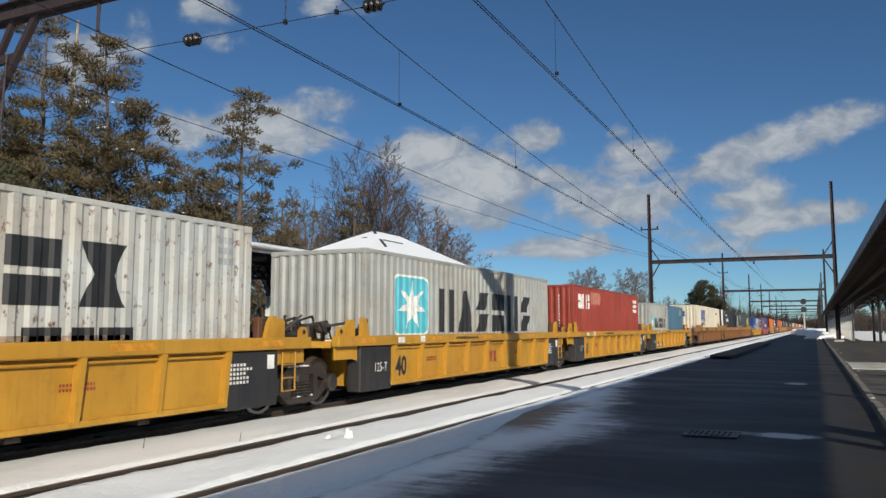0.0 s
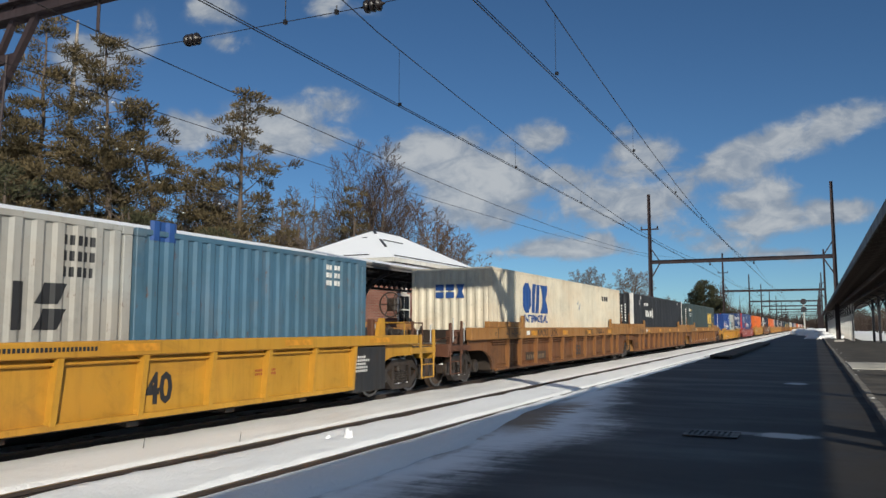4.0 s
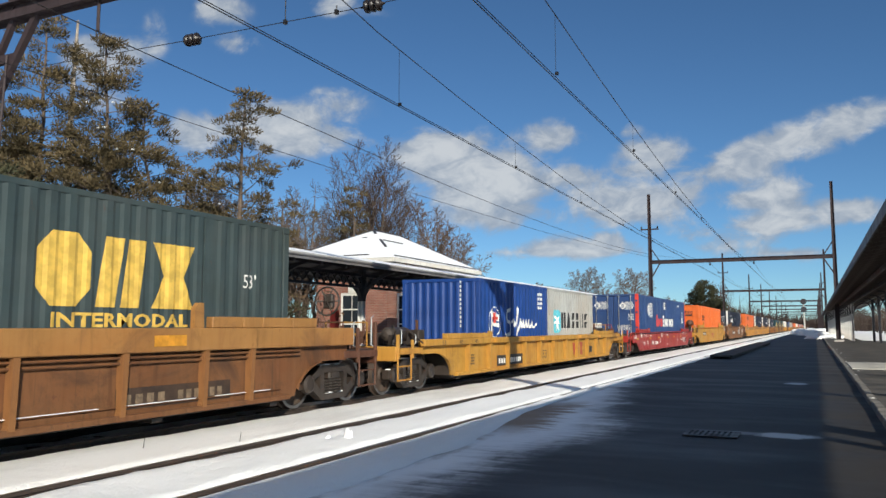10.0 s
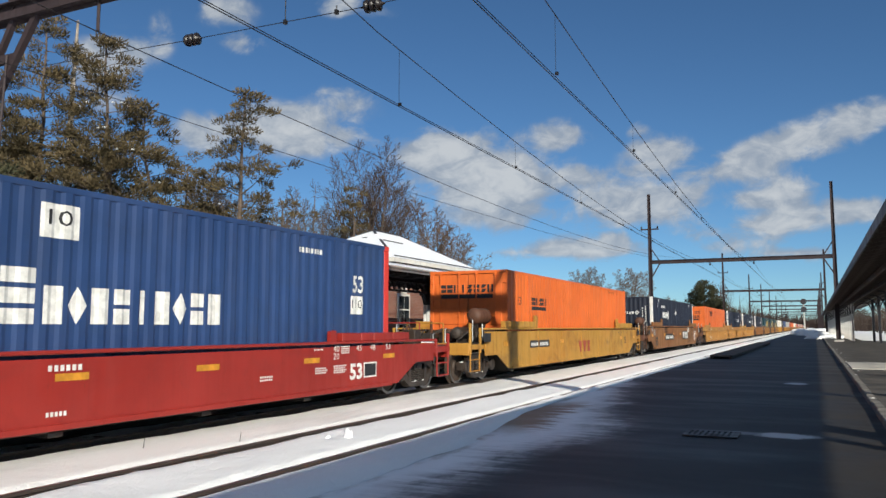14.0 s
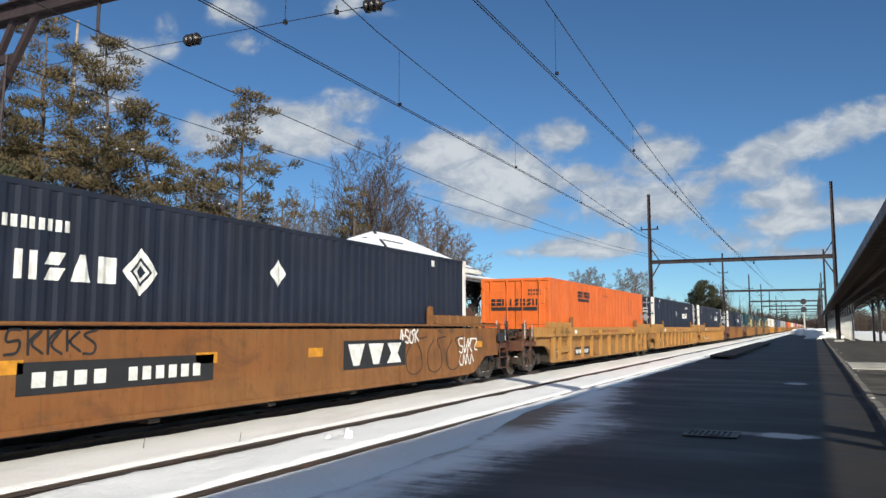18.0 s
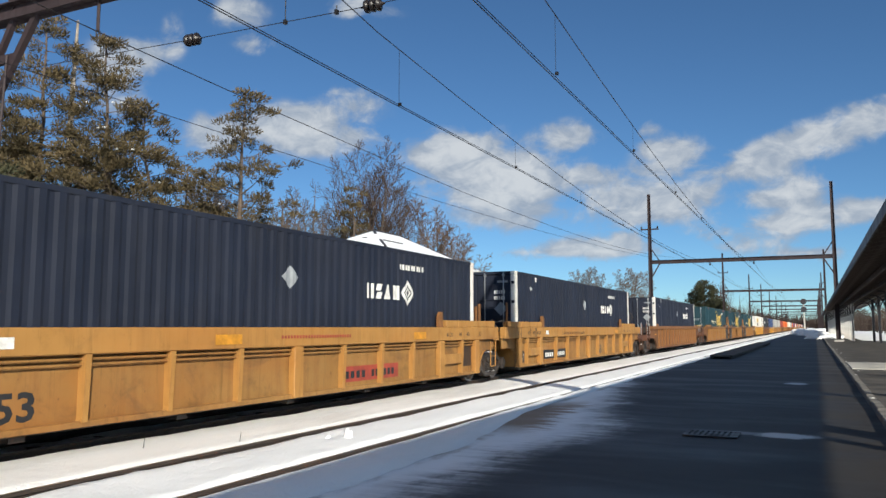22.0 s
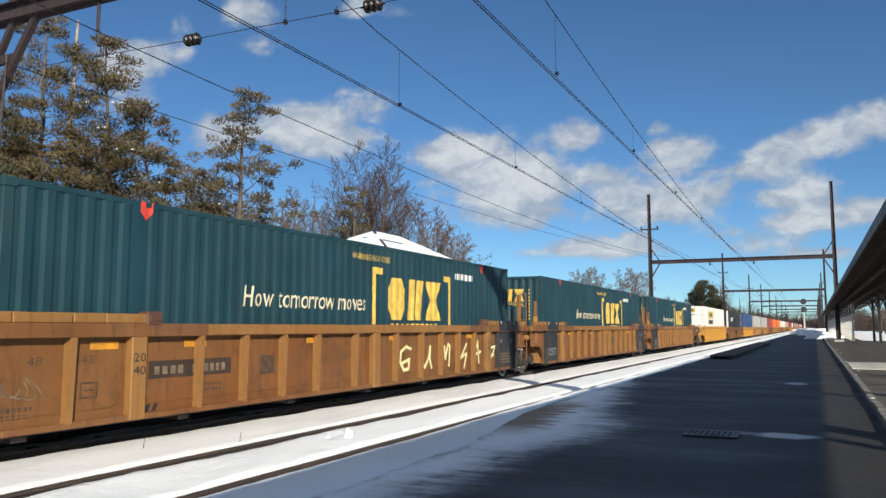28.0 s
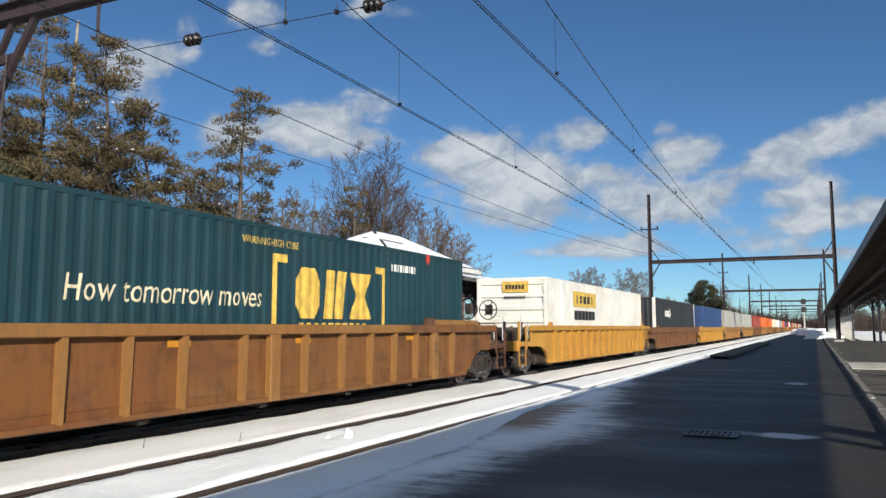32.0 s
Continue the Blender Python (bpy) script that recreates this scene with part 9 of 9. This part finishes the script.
for y0, z0, w, h, line in GRAFFITI:
    s = Shape()
    for n, ((a, b), (e, f)) in enumerate(zip(line[:-1], line[1:])):
        p, q = Vector((y0 + a * w, z0 + b * h)), Vector((y0 + e * w, z0 + f * h))
        d = (q - p).normalized() * 0.034
        p, q = p - d * 0.8, q + d * 0.8
        s.prism([(p.x - d.y, p.y + d.x), (p.x + d.y, p.y - d.x), (q.x + d.y, q.y - d.x), (q.x - d.y, q.y + d.x)], "x", XC + 0.0005, XC + 0.0025 + 0.0009 * n)
    put("graffiti", s, pale, U["U15"], "pale yellow sprayed stroke")
plate(U["U15"], 2.25, 3.91, 0.80, 1.04, 8, back="ink_umber", ink="ink_tan")
letter(U["U15"], "48", FACE_SIDE, XC, 0.42, 1.05, 0.11, INK["faded"], 0.2)
letter(U["U15"], "45", FACE_SIDE, XC, 1.16, 1.05, 0.11, INK["faded"], 0.2)
mark(U["U15"], FACE_SIDE, XC, 4.62, 0.74, [rect(0, 0, 0.38, 0.3)], INK["faded"], "paint_patch", "dark painted-over square")
bars(U["U15"], FACE_SIDE, XC, 3.28, 0.56, 0.6, 0.16, 8, INK["faded"], 4, 2)
bars(U["U15"], FACE_SIDE, XC, 0.05, 0.46, 0.5, 0.16, 7, INK["faded"], 5, 2)
mark(U["U15"], FACE_SIDE, XC, 1.16, 0.62, [rect(0, 0, 0.26, 0.02), rect(0, 0.18, 0.26, 0.2), rect(0, 0.02, 0.02, 0.18), rect(0.24, 0.02, 0.26, 0.18), rect(0.06, 0.09, 0.2, 0.11)], INK["faded"], "stencil_frame", "small framed stencil")
spray(U["U15"], XC, [[(0.02 + 0.1 * i + 0.13 * math.cos(1.1 * i + 0.8 * q), 0.74 + 0.10 * math.sin(0.9 * i + 0.8 * q) + 0.02 * q) for q in range(6)] for i in range(6)], M["ink_tan"], 0.007, "thin looping scratched scrawl")
for k in ("U15", "U16", "U17"):
    if k != "U15": letter(U[k], "125T", FACE_SIDE, 1.424, 0.3, 0.55, 0.26, INK["grey"], 0.85)
    if k == "U17": continue
    bars(U[k], FACE_SIDE, 1.424, 15.25, 0.48, 0.85, 0.32, 12, INK["tan"], 6, 4)
    letter(U[k], "53", FACE_SIDE, 1.424, 16.0, 1.05, 0.13, INK["grey"], 0.17)
    letter(U[k], "48", FACE_SIDE, 1.424, 15.2, 1.05, 0.13, INK["grey"], 0.17)
    letter(U[k], "53", FACE_SIDE, XC, 14.45, 0.70, 0.34, INK["black"], 0.55, bold=0.012)
    if k == "U16": plate(U[k], 9.2, 10.2, 0.78, 1.02, 8, back="ink_umber", ink="ink_tan")
    mark(U[k], FACE_SIDE, XC, 2.05, 0.35, [[(0.13 * i, 0), (0.13 * i + 0.07, 0), (0.13 * i + 0.13, 0.11), (0.13 * i + 0.06, 0.11)] for i in range(3)], INK["black"], "hatch_mark")
for k in ("U14", "U15", "U16", "U17", "U18"):
    x = XS if k in ("U15", "U16", "U17") else XC
    for q in (1.87, 14.17):
        letter(U[k], "20", FACE_SIDE, x, q, 1.05, 0.12, INK["black"], 0.2)
        letter(U[k], "40", FACE_SIDE, x, q, 0.88, 0.12, INK["black"], 0.2)
    reflectors(U[k], (1.28 if k in ("U15", "U16", "U17") else 0.75, 2.9, 5.9, 8.9, 13.0), 1.22, 0.10, XC, 0.45)

# white refrigerated container and the charcoal one behind it
c = B["C18"]
mark(c, FACE_SIDE, XB, 3.31, 2.28, [rect(0, 0, 3.4, 0.6)], INK["yellow"], "yellow_panel")
mark(c, FACE_SIDE, XB + 0.004, 3.6, 2.42, blocks(2.8, 0.3, "iebbi", 0.25), INK["black"], "block_mark")
mark(c, FACE_SIDE, XB, 3.44, 1.78, blocks(3.1, 0.36, "bbbbbb", 0.12), INK["black"], "block_mark")
mark(c, FACE_END, -0.32, -0.008, 2.72, [rect(0, 0, 0.97, 0.38)], INK["yellow"], "yellow_panel")
mark(c, FACE_END, -0.2, -0.014, 2.82, blocks(0.72, 0.16, "bbbbbb", 0.2), INK["black"], "block_mark")
bars(c, FACE_END, -0.25, -0.008, 2.5, 0.8, 0.1, 8, INK["black"], 5)
lozenge_mark(B["C19"], FACE_SIDE, XB, 3.3, 2.0, 2.1, 0.7, INK["white"])

# the rest of the train, which stays far off
tail = [("charcoal", "brown"), ("royal", "yellow_dirty"), ("grey", "tan"), ("grey", "tan"), ("red", "brown"), ("orange", "tan"), ("orange", "ochre"), ("cream", "brown"), ("white", "tan"), ("grey", "brown"), ("orange", "ochre"), ("royal", "tan"), ("red", "yellow_dirty"),
        ("white", "brown"), ("navy", "tan"), ("orange", "brown"), ("grey", "tan"), ("teal", "ochre"), ("cream", "brown"), ("orange", "tan"), ("navy", "ochre"), ("red", "brown"), ("white", "tan"), ("grey", "brown"), ("orange", "tan"), ("royal", "ochre"), ("cream", "tan"), ("navy", "brown")]
y = Y0["C19"]
for i, (cm, um) in enumerate(tail):
    if i:
        container("container", "freight container far down the train", y, L53, W53, HC, ZT53, M[cm], end="wave")
    well_car("well_car", "ribbed well car far down the train", y - 0.05, 16.25, "joint" if i % 3 else "end", "joint" if i % 3 < 2 else "end", M[um], M[um], 10, detail=False)
    y += 19.4 if i % 3 < 2 else 21.5


# ---------- what moves ----------
def motions():
    times = [2.0 * i for i in range(17)]
    for ob, x, y in moving:
        walk(ob, [(t, pose(x, y - run(t), 0)) for t in times])
    fine = [i / 30 for i in range(961)]
    starts = {ob: y for ob, x, y in moving}
    for w, q in rollers:
        if starts[w.parent.parent] > 400: continue      # wheels that stay far off
        walk(w, [(t, pose(0, q, 0.455, math.degrees(run(t) / WHEEL_R) % 360.0)) for t in fine])
    walk(clouds, [(0.0, pose(0, 0, 0)), (32.0, pose(0, 0, 0, 0, 0, -3.3))])


motions()
